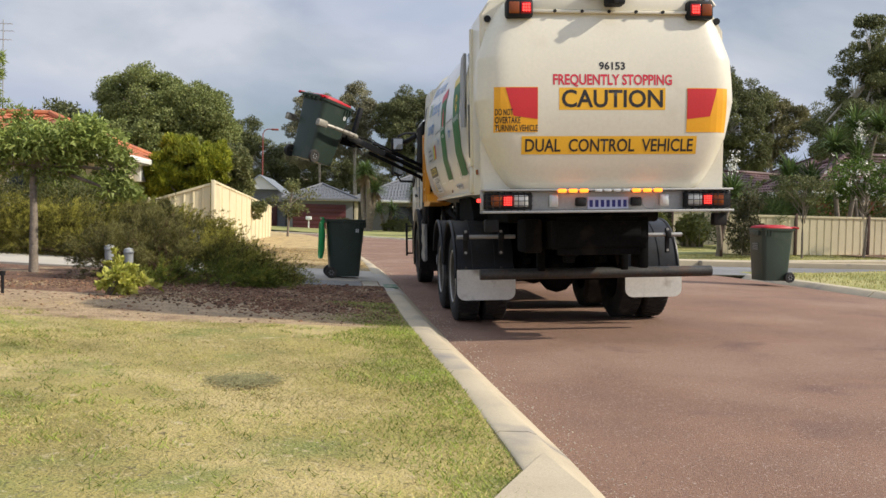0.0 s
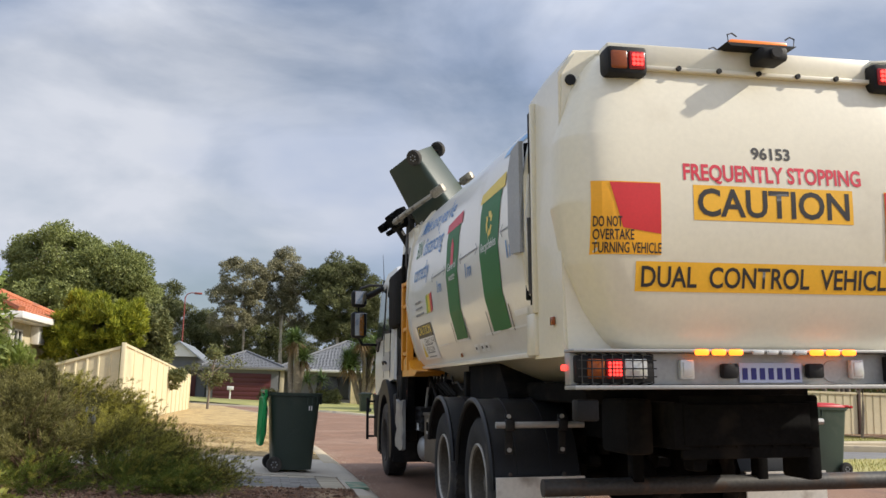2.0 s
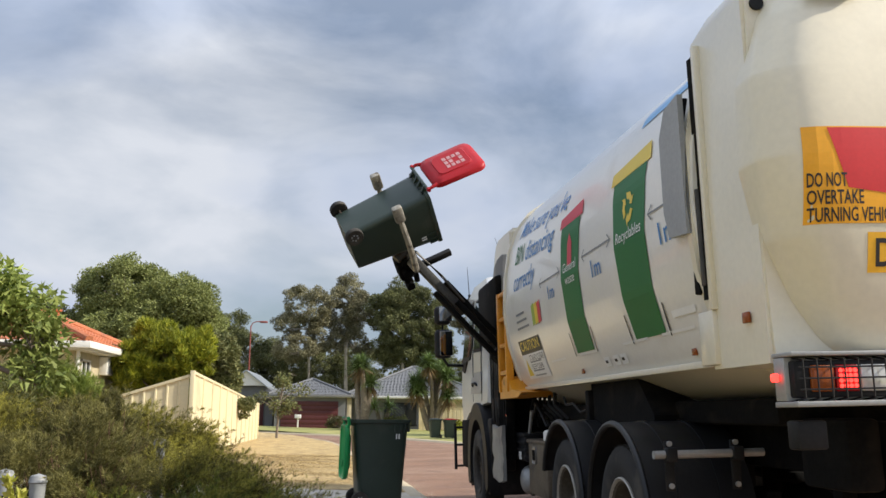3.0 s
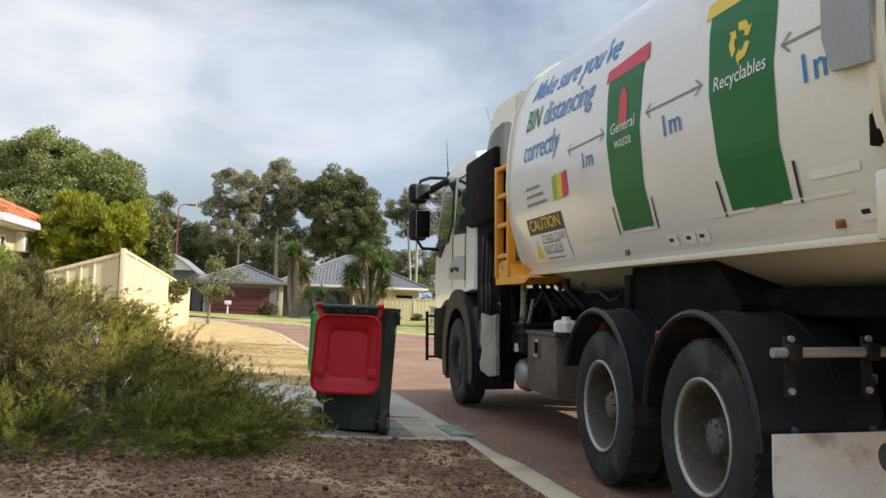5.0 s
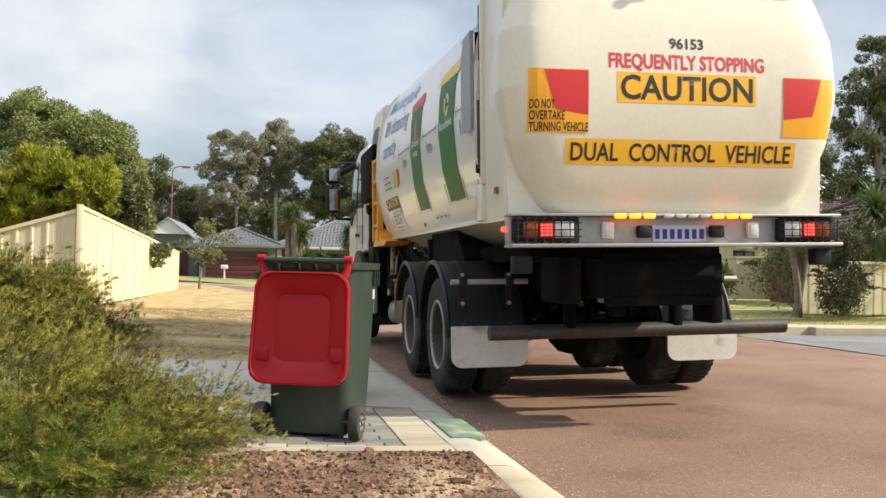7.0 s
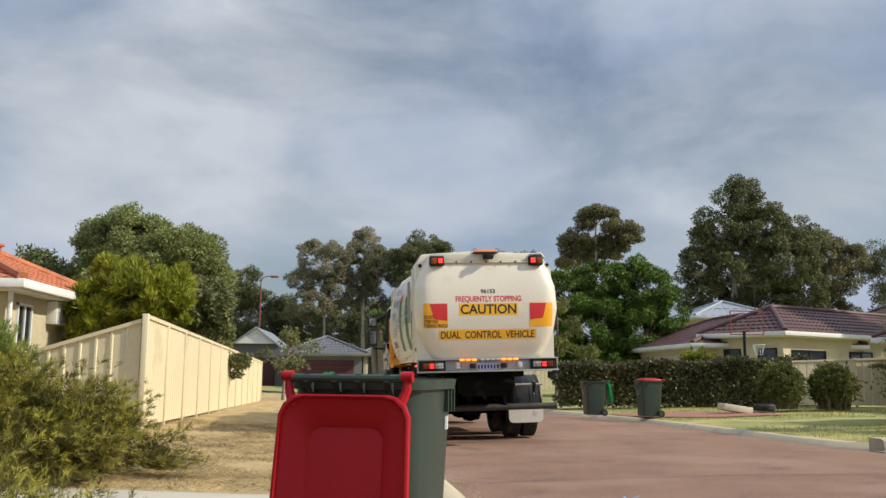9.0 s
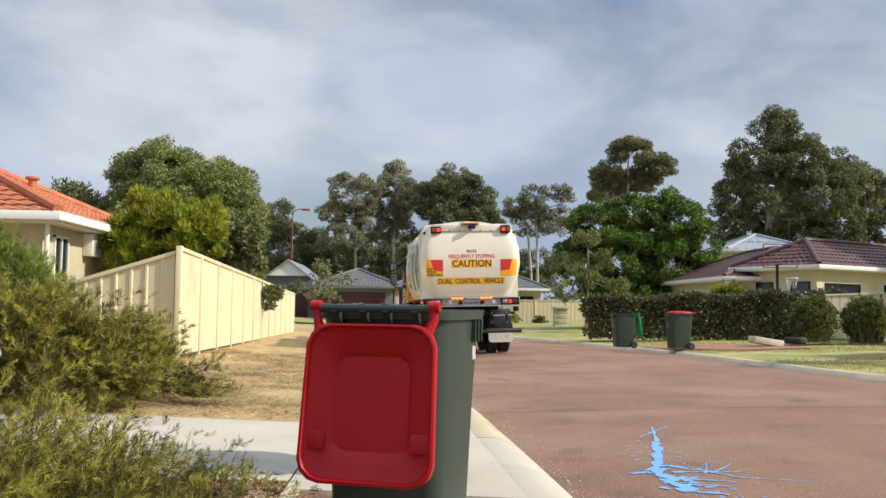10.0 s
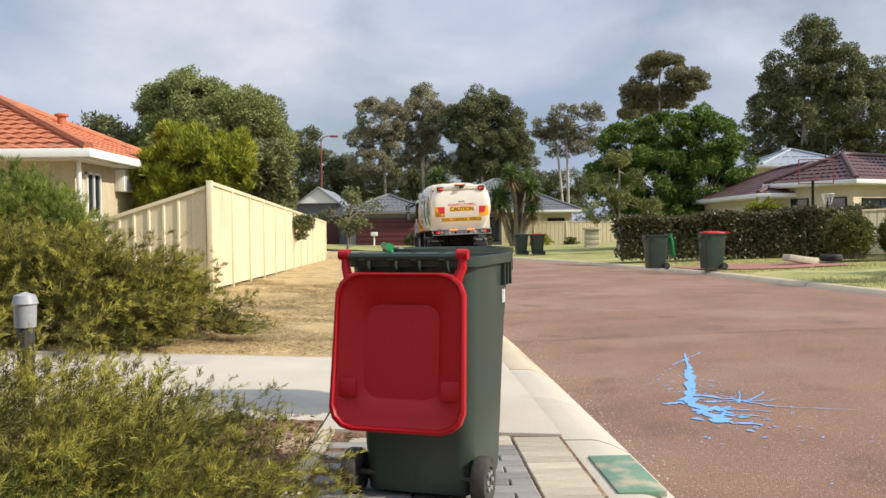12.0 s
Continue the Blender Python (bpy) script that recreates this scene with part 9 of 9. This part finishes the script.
    walls(e, 0.45, 13.6, 0.45, 4.15, 0.2, 3.3, "wall_cream")
    hip_roof(e, 0.45, 13.6, 0.45, 4.15, 3.42, 0.45, 28.0, "tile_brown", 0.3, 0.34)
    window(e, 0.75, 1.7, 0.45, 0.9, 2.75, "black", 1, "x")
    window(e, 2.6, 3.5, 0.45, 0.7, 2.75, "black", 1, "x")
    window(e, 1.0, 3.4, 0.45, 0.9, 2.7, "black", 2)
    window(e, 5.2, 7.0, 0.45, 0.9, 2.7, "black", 2)
    bm = bmesh.new()
    cyl(bm, (2.6, 3.4, 4.3), (2.6, 3.4, 5.75), 0.02, n=6)
    cyl(bm, (2.1, 3.4, 5.7), (3.1, 3.4, 5.7), 0.012, n=5)
    for k in range(5):
        cyl(bm, (2.15 + 0.22 * k, 3.2, 5.7), (2.15 + 0.22 * k, 3.6, 5.7), 0.01, n=5)
    part("tv_aerial", bm, M["steel"], e)
    b = thing("metal_roofed_house", pose(0, 0, 0), "house with pale grey metal roof behind the tiled one", "house")
    walls(b, 18.6, 24.0, 60.0, 66.5, 0.0, 5.1, "wall_cream")
    hip_roof(b, 18.6, 24.0, 60.0, 66.5, 5.2, 0.4, 21, "metal_roof", 0.6, 1.2)
    c = thing("gabled_brick_house", pose(0, 0, 0), "red brick house with brown tiles and a timbered gable", "house")
    walls(c, 22.5, 34.0, 44.0, 54.0, 0.0, 3.2, "wall_red")
    hip_roof(c, 22.5, 34.0, 44.0, 54.0, 3.3, 0.5, 25, "tile_brown", 0.3, 0.34)
    d = thing("corner_brick_house", pose(0, 0, 0), "red brick corner house with brown tiled roof behind the yuccas", "house")
    walls(d, 15.6, 24.0, 26.5, 32.5, 0.0, 2.5, "wall_red")
    hip_roof(d, 15.6, 24.0, 26.5, 32.5, 2.6, 0.5, 26, "tile_brown", 0.3, 0.34)


def build_street_furniture():
    t = thing("street_lamp", pose(-12.9, 80.0, -0.1), "tall rust-red street lamp with a curved arm", "street lamp")
    bm = bmesh.new()
    cyl(bm, (0, 0, 0), (0, 0, 9.2), 0.08, 0.05, n=10)
    part("pole", bm, M["lamp_post"], t)
    bm = bmesh.new()
    tube(bm, [(0, 0, 9.1), (0.15, 0, 9.45), (0.5, 0, 9.6), (0.85, 0, 9.6)], 0.045, 8)
    part("arm", bm, M["lamp_post"], t)
    bm = bmesh.new()
    box(bm, 0.8, 1.5, -0.14, 0.14, 9.48, 9.66, 0.05)
    part("lamp_head", bm, M["lamp_post"], t)
    for x, y, hh, c in ((-5.77, 4.12, 0.46, "garden light with a pale cap among the shrubs"), (-5.2, 7.18, 0.63, "grey garden light post beside the footpath"), (-5.52, 4.15, 0.42, "garden light with a pale cap among the shrubs")):
        g = thing("garden_light", pose(x, y, 0.2), c, "garden light", "garden lights")
        bm = bmesh.new()
        cyl(bm, (0, 0, 0), (0, 0, hh - 0.15), 0.05, n=10)
        part("post", bm, M["steel"], g)
        bm = bmesh.new()
        lathe(bm, ((0.0, -0.16), (0.06, -0.16), (0.065, -0.03), (0.075, -0.02), (0.06, 0.03), (0.0, 0.05)), (0, 0, hh), (0, 0, 1), 14)
        part("cap", bm, M["grey_paint"], g)
    g = thing("sprinkler", pose(-6.3, 1.9, 0.2), "thin dark garden sprinkler stake in the mulch", "sprinkler")
    bm = bmesh.new()
    cyl(bm, (0, 0, 0), (0, 0, 0.24), 0.018, n=8)
    cyl(bm, (0, 0, 0.22), (0, 0, 0.27), 0.032, n=8)
    part("stake", bm, M["black"], g)
    m = thing("letterbox", pose(-7.6, 69.3, -0.1), "small pale letterbox on a post", "letterbox")
    bm = bmesh.new()
    cyl(bm, (0, 0, 0), (0, 0, 0.9), 0.06, n=8)
    part("post", bm, M["trim_white"], m)
    bm = bmesh.new()
    box(bm, -0.25, 0.25, -0.2, 0.2, 0.9, 1.2, 0.03)
    part("box", bm, M["trim_white"], m)
    p = thing("stone_pillar", pose(6.9, 58.0, -0.15), "pale limestone letterbox pillar before the far fence", "pillar")
    for k in range(4):
        bm = bmesh.new()
        box(bm, -0.42, 0.42, -0.35, 0.35, 0.32 * k, 0.32 * k + 0.31, 0.02)
        part("block", bm, M["stone"], p)
    bm = bmesh.new()
    box(bm, -0.5, 0.5, -0.42, 0.42, 1.28, 1.4, 0.02)
    part("cap", bm, M["stone"], p)
    s = thing("limestone_block", pose(8.1, 28.6, 0.12, 0, 8, 12), "loose pale limestone block on the lawn", "stone")
    bm = bmesh.new()
    box(bm, -0.5, 0.5, -0.2, 0.2, 0.0, 0.2, 0.03)
    part("block", bm, M["stone"], s)
    y = thing("tyre", pose(9.2, 29.0, 0.15), "dark old tyre lying on the lawn", "tyre")
    bm = bmesh.new()
    lathe(bm, ((0.2, 0.0), (0.3, 0.0), (0.34, 0.05), (0.34, 0.15), (0.3, 0.2), (0.2, 0.2)), (0, 0, 0), (0, 0, 1), 24, closed=True)
    part("rubber_ring", bm, M["rubber"], y)
    b = thing("basketball_hoop", pose(11.85, 36.6, 0.1), "dark basketball hoop on a post behind the hedge", "basketball hoop")
    bm = bmesh.new()
    cyl(bm, (0, 0, 0), (0, 0, 2.9), 0.06, n=8)
    part("pole", bm, M["black"], b)
    bm = bmesh.new()
    for x in (-0.55, 0.8):
        cyl(bm, (x, 0, 2.75), (x, 0, 3.7), 0.025, n=6)
    for z in (2.77, 3.7):
        cyl(bm, (-0.55, 0, z), (0.8, 0, z), 0.025, n=6)
    cyl(bm, (0, 0, 2.85), (0.3, 0, 3.1), 0.03, n=6)
    part("backboard_frame", bm, M["lamp_post"], b, "thin red backboard frame")
    bm = bmesh.new()
    tube(bm, [(0.45 + 0.23 * math.cos(a), -0.3 + 0.23 * math.sin(a), 2.35) for a in np.linspace(0, 6.28, 14)], 0.015, 6)
    for k in range(10):
        a = 2 * math.pi * k / 10
        cyl(bm, (0.45 + 0.23 * math.cos(a), -0.3 + 0.23 * math.sin(a), 2.35), (0.45 + 0.13 * math.cos(a + 0.3), -0.3 + 0.13 * math.sin(a + 0.3), 1.95), 0.008, n=4)
    part("hoop", bm, M["trim_white"], b)


# ---- ground cover ----
def scatter(n, x_lo, x_hi, y_lo, y_hi, seed):
    r = np.random.default_rng(seed)
    return np.stack([r.uniform(x_lo, x_hi, n), r.uniform(y_lo, y_hi, n)], 1), r


def blades(name, n, area, height, width, leaf, label, seed, keep, lie=0.0, clump=0.0):
    """Many thin triangles standing (or lying) on the verge."""
    xy, r = scatter(n, *area, seed)
    ok = np.array([keep(x, y) for x, y in xy])
    if clump:
        ok &= (np.sin(xy[:, 0] * 2.3 + 1.1 * np.sin(xy[:, 1] * 1.7)) + np.sin(xy[:, 1] * 2.9 + 1.3 * np.sin(xy[:, 0] * 1.3)) + r.uniform(-1, 1, n) * 1.4) > clump
    xy = xy[ok]
    n = len(xy)
    z = np.array([verge_z(x, y) for x, y in xy])
    p = np.column_stack([xy, z - 0.004])
    a = r.uniform(0, 2 * np.pi, n)
    d = np.stack([np.cos(a), np.sin(a), np.full(n, 0.0)], 1)
    h = height * r.uniform(0.5, 1.3, n)[:, None]
    b = r.uniform(0, 2 * np.pi, n)
    tilt = np.stack([np.cos(b), np.sin(b), np.full(n, 1.0)], 1) * np.stack([np.full(n, 0.35 + 2.2 * lie), np.full(n, 0.35 + 2.2 * lie), r.uniform(0.15, 1.0, n) if lie else np.full(n, 1.0)], 1)
    tilt /= np.linalg.norm(tilt, axis=1, keepdims=True)
    v = np.stack([p - d * width, p + d * width, p + tilt * h], 1).reshape(-1, 3)
    stuff(name, mesh_from(name, v, 3, 3), leaf, label, "grass")


def build_ground_cover():
    blades("lawn_grass", 300000, (-7.5, -1.2, -6.6, 1.2), 0.034, 0.0026, L["grass"], "short patchy lawn grass, green and straw-coloured", 1, lambda x, y: x < left_edge(y) - 0.38 and y < -0.18 * (x + 3.8) + 0.16 * math.sin(x * 3.1) + 0.1 * math.sin(x * 7.7), 0.35, -0.7)
    blades("lawn_litter", 46000, (-6.5, -1.2, -6.6, 0.6), 0.05, 0.003, L["straw"], "dry clippings lying over the lawn", 21, lambda x, y: x < left_edge(y) - 0.4, 1.3, 0.5)
    tuft = lambda x, y: x < left_edge(y) - 0.4 and y < -0.18 * (x + 3.8) + 0.1 * math.sin(x * 7.7)
    blades("grass_tufts", 60000, (-6.5, -1.2, -6.6, 0.7), 0.05, 0.004, L["kerb_grass"], "coarser green tufts in the lawn", 22, lambda x, y: tuft(x, y) and math.sin(x * 13 + 2 * math.sin(y * 9)) + math.sin(y * 15 + 2 * math.sin(x * 11)) + math.sin(x * 1.9 + y * 1.1) > 1.15, 0.3)
    blades("dead_tufts", 50000, (-6.5, -1.2, -6.6, 0.7), 0.05, 0.004, L["straw"], "dead straw-coloured tufts in the lawn", 23, lambda x, y: tuft(x, y) and math.sin(x * 12 + 5 + 2 * math.sin(y * 10)) + math.sin(y * 13 + 1 + 2 * math.sin(x * 9)) - math.sin(x * 1.9 + y * 1.1) > 1.3, 0.8)
    blades("kerb_grass", 62000, (-3.0, -1.2, -6.0, 2.6), 0.036, 0.0045, L["kerb_grass"], "greener grass along the back of the kerb", 2, lambda x, y: left_edge(y) - 0.38 > x and ((left_edge(y) - 0.38 - x) / (0.26 + 0.26 * math.sin(y * 1.9) ** 2)) ** 2 < abs(math.sin(x * 911.7 + y * 577.3)) * 3.0, 0.2)
    blades("dry_straw", 170000, (-8.0, -2.2, 9.8, 22.0), 0.13, 0.006, L["straw"], "dry straw lying over the sandy verge", 3, lambda x, y: x < left_edge(y) - 0.42 and x > -7.2 - 0.04 * (y - 17) + (2.5 if y < 12.5 else 0) - 2, 1.0, -0.2)
    blades("far_grass", 26000, (5.0, 14.0, 17.0, 34.0), 0.06, 0.006, L["grass"], "short lawn grass across the road", 4, lambda x, y: x > right_edge(y) + 0.4 and not 22.5 < y < 25.7)
    blades("near_lawn_grass", 14000, (6.0, 14.0, 3.0, 11.3), 0.06, 0.006, L["grass"], "dry lawn grass behind the far kerb", 5, lambda x, y: x > right_edge(y) + 0.4)
    blades("bed_litter", 20000, (-7.5, -1.9, 0.1, 3.6), 0.09, 0.004, L["straw"], "dry twigs and grass in the garden bed", 6, lambda x, y: x < left_edge(y) - 0.4, 1.2, 0.3)
    # bark chips
    r = np.random.default_rng(12)
    n = 25000
    xy = np.stack([r.uniform(-7.6, -1.85, n), r.uniform(0.1, 5.05, n)], 1)
    # thick at the driveway and kerb, thinning out over the sandy edge, with bare hollows
    thick = np.clip((xy[:, 1] - np.interp(xy[:, 0], (-4.6, -3.2), (1.5, 0.2))) / 1.3, 0.04, 1) * np.clip((xy[:, 0] + 7.2) / 2.6, 0.2, 1)
    bare = np.sin(xy[:, 0] * 2.1 + 1.3 * np.sin(xy[:, 1] * 2.6)) + np.sin(xy[:, 1] * 3.3 + 1.1 * np.sin(xy[:, 0] * 2.9))
    xy = xy[np.array([x < left_edge(y) - 0.40 and y > -0.18 * (x + 3.8) for x, y in xy]) & (r.uniform(0, 1, n) < thick * np.clip(1.1 - 0.45 * bare, 0.22, 1))]
    extra = np.stack([r.uniform(-6.5, -3.46, 3600), r.uniform(5.1, 7.05, 3600)], 1)
    xy = np.concatenate([xy, extra])
    n = len(xy)
    z = np.array([verge_z(x, y) - (0.03 if y > 5.06 else 0.0) for x, y in xy])
    s = r.uniform(0.005, 0.016, n) * np.where(r.uniform(0, 1, n) > 0.9, 1.9, 1.0)
    cube = np.array([[-1, -1, -1], [1, -1, -1], [1, 1, -1], [-1, 1, -1], [-1, -1, 1], [1, -1, 1], [1, 1, 1], [-1, 1, 1]], float) * np.array([1.0, 0.62, 0.45])
    shape = cube[None] * (1 + 0.45 * r.uniform(-1, 1, (n, 8, 3)))
    shape[:, 4:, :2] *= r.uniform(0.35, 0.8, (n, 1, 1))
    faces = np.array([[0, 3, 2, 1], [4, 5, 6, 7], [0, 1, 5, 4], [1, 2, 6, 5], [2, 3, 7, 6], [3, 0, 4, 7]])
    a, b = r.uniform(0, 2 * np.pi, n), r.normal(size=n) * 0.45
    ca, sa, cb, sb = np.cos(a), np.sin(a), np.cos(b), np.sin(b)
    rot = np.zeros((n, 3, 3))
    rot[:, 0, 0], rot[:, 0, 1] = ca, -sa * cb
    rot[:, 1, 0], rot[:, 1, 1] = sa, ca * cb
    rot[:, 0, 2], rot[:, 1, 2], rot[:, 2, 1], rot[:, 2, 2] = sa * sb, -ca * sb, sb, cb
    v = np.einsum("nij,nkj->nki", rot, shape) * s[:, None, None] + np.column_stack([xy, z + s * 0.25])[:, None, :]
    idx = (faces[None] + 8 * np.arange(n)[:, None, None]).reshape(-1, 4)
    me = bpy.data.meshes.new("bark_chips")
    me.from_pydata(v.reshape(-1, 3).tolist(), [], idx.tolist())
    stuff("bark_chips", me, M["chip"], "loose bark mulch chips and leaf litter", "mulch")


build_fences()
build_houses()
build_street_furniture()
build_plants()
build_ground_cover()
build_pavers(apron)


# ---- movement ----
def smooth_path(t, keys):
    """A smooth curve through (time, value) keys that never overshoots."""
    ts, vs = [k[0] for k in keys], [k[1] for k in keys]
    if t <= ts[0]:
        return vs[0]
    if t >= ts[-1]:
        return vs[-1]
    i = max(k for k in range(len(ts)) if ts[k] <= t)
    h = ts[i + 1] - ts[i]
    def slope(k):
        if k == 0 or k == len(ts) - 1:
            return 0.0 if vs[0] == vs[min(1, len(vs) - 1)] and k == 0 else (vs[min(k + 1, len(vs) - 1)] - vs[max(k - 1, 0)]) / (ts[min(k + 1, len(ts) - 1)] - ts[max(k - 1, 0)])
        a, b = (vs[k] - vs[k - 1]) / (ts[k] - ts[k - 1]), (vs[k + 1] - vs[k]) / (ts[k + 1] - ts[k])
        return 0.0 if a * b <= 0 else 2 * a * b / (a + b)
    u = (t - ts[i]) / h
    return (2 * u ** 3 - 3 * u ** 2 + 1) * vs[i] + (u ** 3 - 2 * u ** 2 + u) * h * slope(i) + (-2 * u ** 3 + 3 * u ** 2) * vs[i + 1] + (u ** 3 - u ** 2) * h * slope(i + 1)


TRUCK_Y = ((0, 0.0), (4.2, 0.0), (4.8, 0.24), (5.0, 0.52), (5.5, 1.42), (6.0, 2.66), (6.5, 4.12), (6.7, 4.85), (8.5, 14.07), (9.0, 17.2), (10.0, 24.03), (11.0, 31.5), (12.0, 39.07))
TRUCK_X = ((0, 0.09), (4.8, 0.09), (5.0, 0.085), (5.5, 0.05), (6.0, -0.05), (6.5, -0.18), (8.5, -0.64), (9.0, -0.82), (10.0, -1.13), (11.0, -1.44), (12.0, -1.72))
TRUCK_Z = ((0, 0.02), (4.4, 0.02), (5.0, 0.045), (6.5, 0.045), (8.5, -0.02), (9.0, -0.04), (10.0, -0.09), (11.0, -0.16), (12.0, -0.22))
TRUCK_YAW = ((0, 1.2), (5.5, 1.2), (6.0, 1.45), (6.5, 1.9), (8.5, 2.8), (10.0, 3.2), (11.0, 4.0), (12.0, 6.0))
TRUCK_LEAN = -1.9

# the red-lidded bin in the air: time, place of its base, tip forward and turn in degrees
BIN_KEYS = ((0.0, -3.20, 6.15, 2.02, 15, -42), (0.2, -3.05, 6.15, 2.50, 38, -42), (0.4, -2.75, 6.15, 3.15, 75, -42), (0.6, -2.20, 6.15, 3.80, 112, -42), (0.8, -1.55, 6.15, 4.10, 140, -42), (1.0, -1.38, 6.15, 4.15, 146, -42),
            (2.0, -1.38, 6.15, 4.15, 146, -42), (2.5, -1.38, 6.15, 4.15, 146, -42), (2.65, -1.62, 6.15, 4.08, 130, -42), (2.8, -2.35, 6.15, 3.75, 100, -42), (3.0, -3.13, 6.15, 3.04, 64, -42), (3.1, -3.25, 6.15, 2.55, 45, -42),
            (3.2, -3.30, 6.15, 2.15, 28, -42), (3.4, -3.28, 6.1, 1.50, 12, -40), (3.65, -3.10, 5.98, 0.82, 4, -33), (3.9, -2.88, 5.9, 0.34, 0, -28), (4.15, -2.77, 5.86, 0.088, 0, -18), (12.0, -2.77, 5.86, 0.088, 0, -18))
LID_KEYS = ((0.0, 0), (0.3, 2), (0.5, 9), (0.8, 40), (1.0, 55), (2.5, 55), (2.8, 82), (3.0, 90), (3.1, 100), (3.2, 111), (3.4, 128), (3.6, 165), (3.8, 215), (4.0, 266), (4.2, 257), (4.4, 264), (12.0, 263))


def truck_pose(t):
    return pose(smooth_path(t, TRUCK_X), smooth_path(t, TRUCK_Y), smooth_path(t, TRUCK_Z), 0, TRUCK_LEAN, smooth_path(t, TRUCK_YAW))


def bin_pose(t):
    v = [smooth_path(t, [(k[0], k[i]) for k in BIN_KEYS]) for i in range(1, 6)]
    return Matrix.Translation(v[:3]) @ pose(0, 0, 0, 0, v[3], 0) @ pose(0, 0, 0, 0, 0, v[4])


def motions():
    times = [0.0] + [4.0 + 0.1 * i for i in range(81)]
    walk(truck, [(t, truck_pose(t)) for t in times])
    for wheel, x, y in wheels:
        walk(wheel, [(t, pose(x, y, 0.50, -math.degrees(smooth_path(t, TRUCK_Y) / 0.52), 0, 0)) for t in times])
    fine = [0.1 * i for i in range(46)] + [12.0]
    walk(red_bin, [(t, bin_pose(t)) for t in fine])
    walk(red_lid, [(t, lid_pose(smooth_path(t, LID_KEYS))) for t in fine])
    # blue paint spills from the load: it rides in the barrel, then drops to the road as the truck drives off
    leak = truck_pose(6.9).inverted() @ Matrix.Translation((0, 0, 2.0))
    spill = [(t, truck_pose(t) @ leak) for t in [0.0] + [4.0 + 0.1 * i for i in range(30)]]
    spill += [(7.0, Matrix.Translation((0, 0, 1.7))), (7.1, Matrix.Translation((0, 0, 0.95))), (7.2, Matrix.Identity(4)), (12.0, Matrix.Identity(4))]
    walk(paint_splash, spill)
    # the arm follows the bin until it lets go, then folds against the mast
    pivot = Vector((-1.16, 6.68, 1.92))
    rows = {lift_boom: [], lift_inner: [], grabber: []}
    hold_last = 4.2
    for t in [0.1 * i for i in range(43)] + [4.3, 4.4, 4.5, 4.6, 4.7, 4.8, 4.9, 12.0]:
        inv = truck_pose(min(t, 4.2)).inverted()
        b = inv @ bin_pose(min(t, hold_last))
        held = b @ pose(0, 0.46, 0.62, 0, 0, 180)
        stow = pose(-1.0, 6.7, 0.95, 90, 0, 90)
        f = min(max((t - 4.2) / 0.6, 0.0), 1.0)
        f = f * f * (3 - 2 * f)
        place = held.translation.lerp(stow.translation, f)
        turn = held.to_quaternion().slerp(stow.to_quaternion(), f)
        g = Matrix.Translation(place) @ turn.to_matrix().to_4x4()
        d = place - pivot
        aim = d.to_track_quat("Z", "Y").to_matrix().to_4x4()
        rows[lift_boom].append((t, Matrix.Translation(pivot) @ aim))
        rows[lift_inner].append((t, Matrix.Translation(place) @ aim))
        rows[grabber].append((t, g))
    for ob, r in rows.items():
        walk(ob, r)


motions()
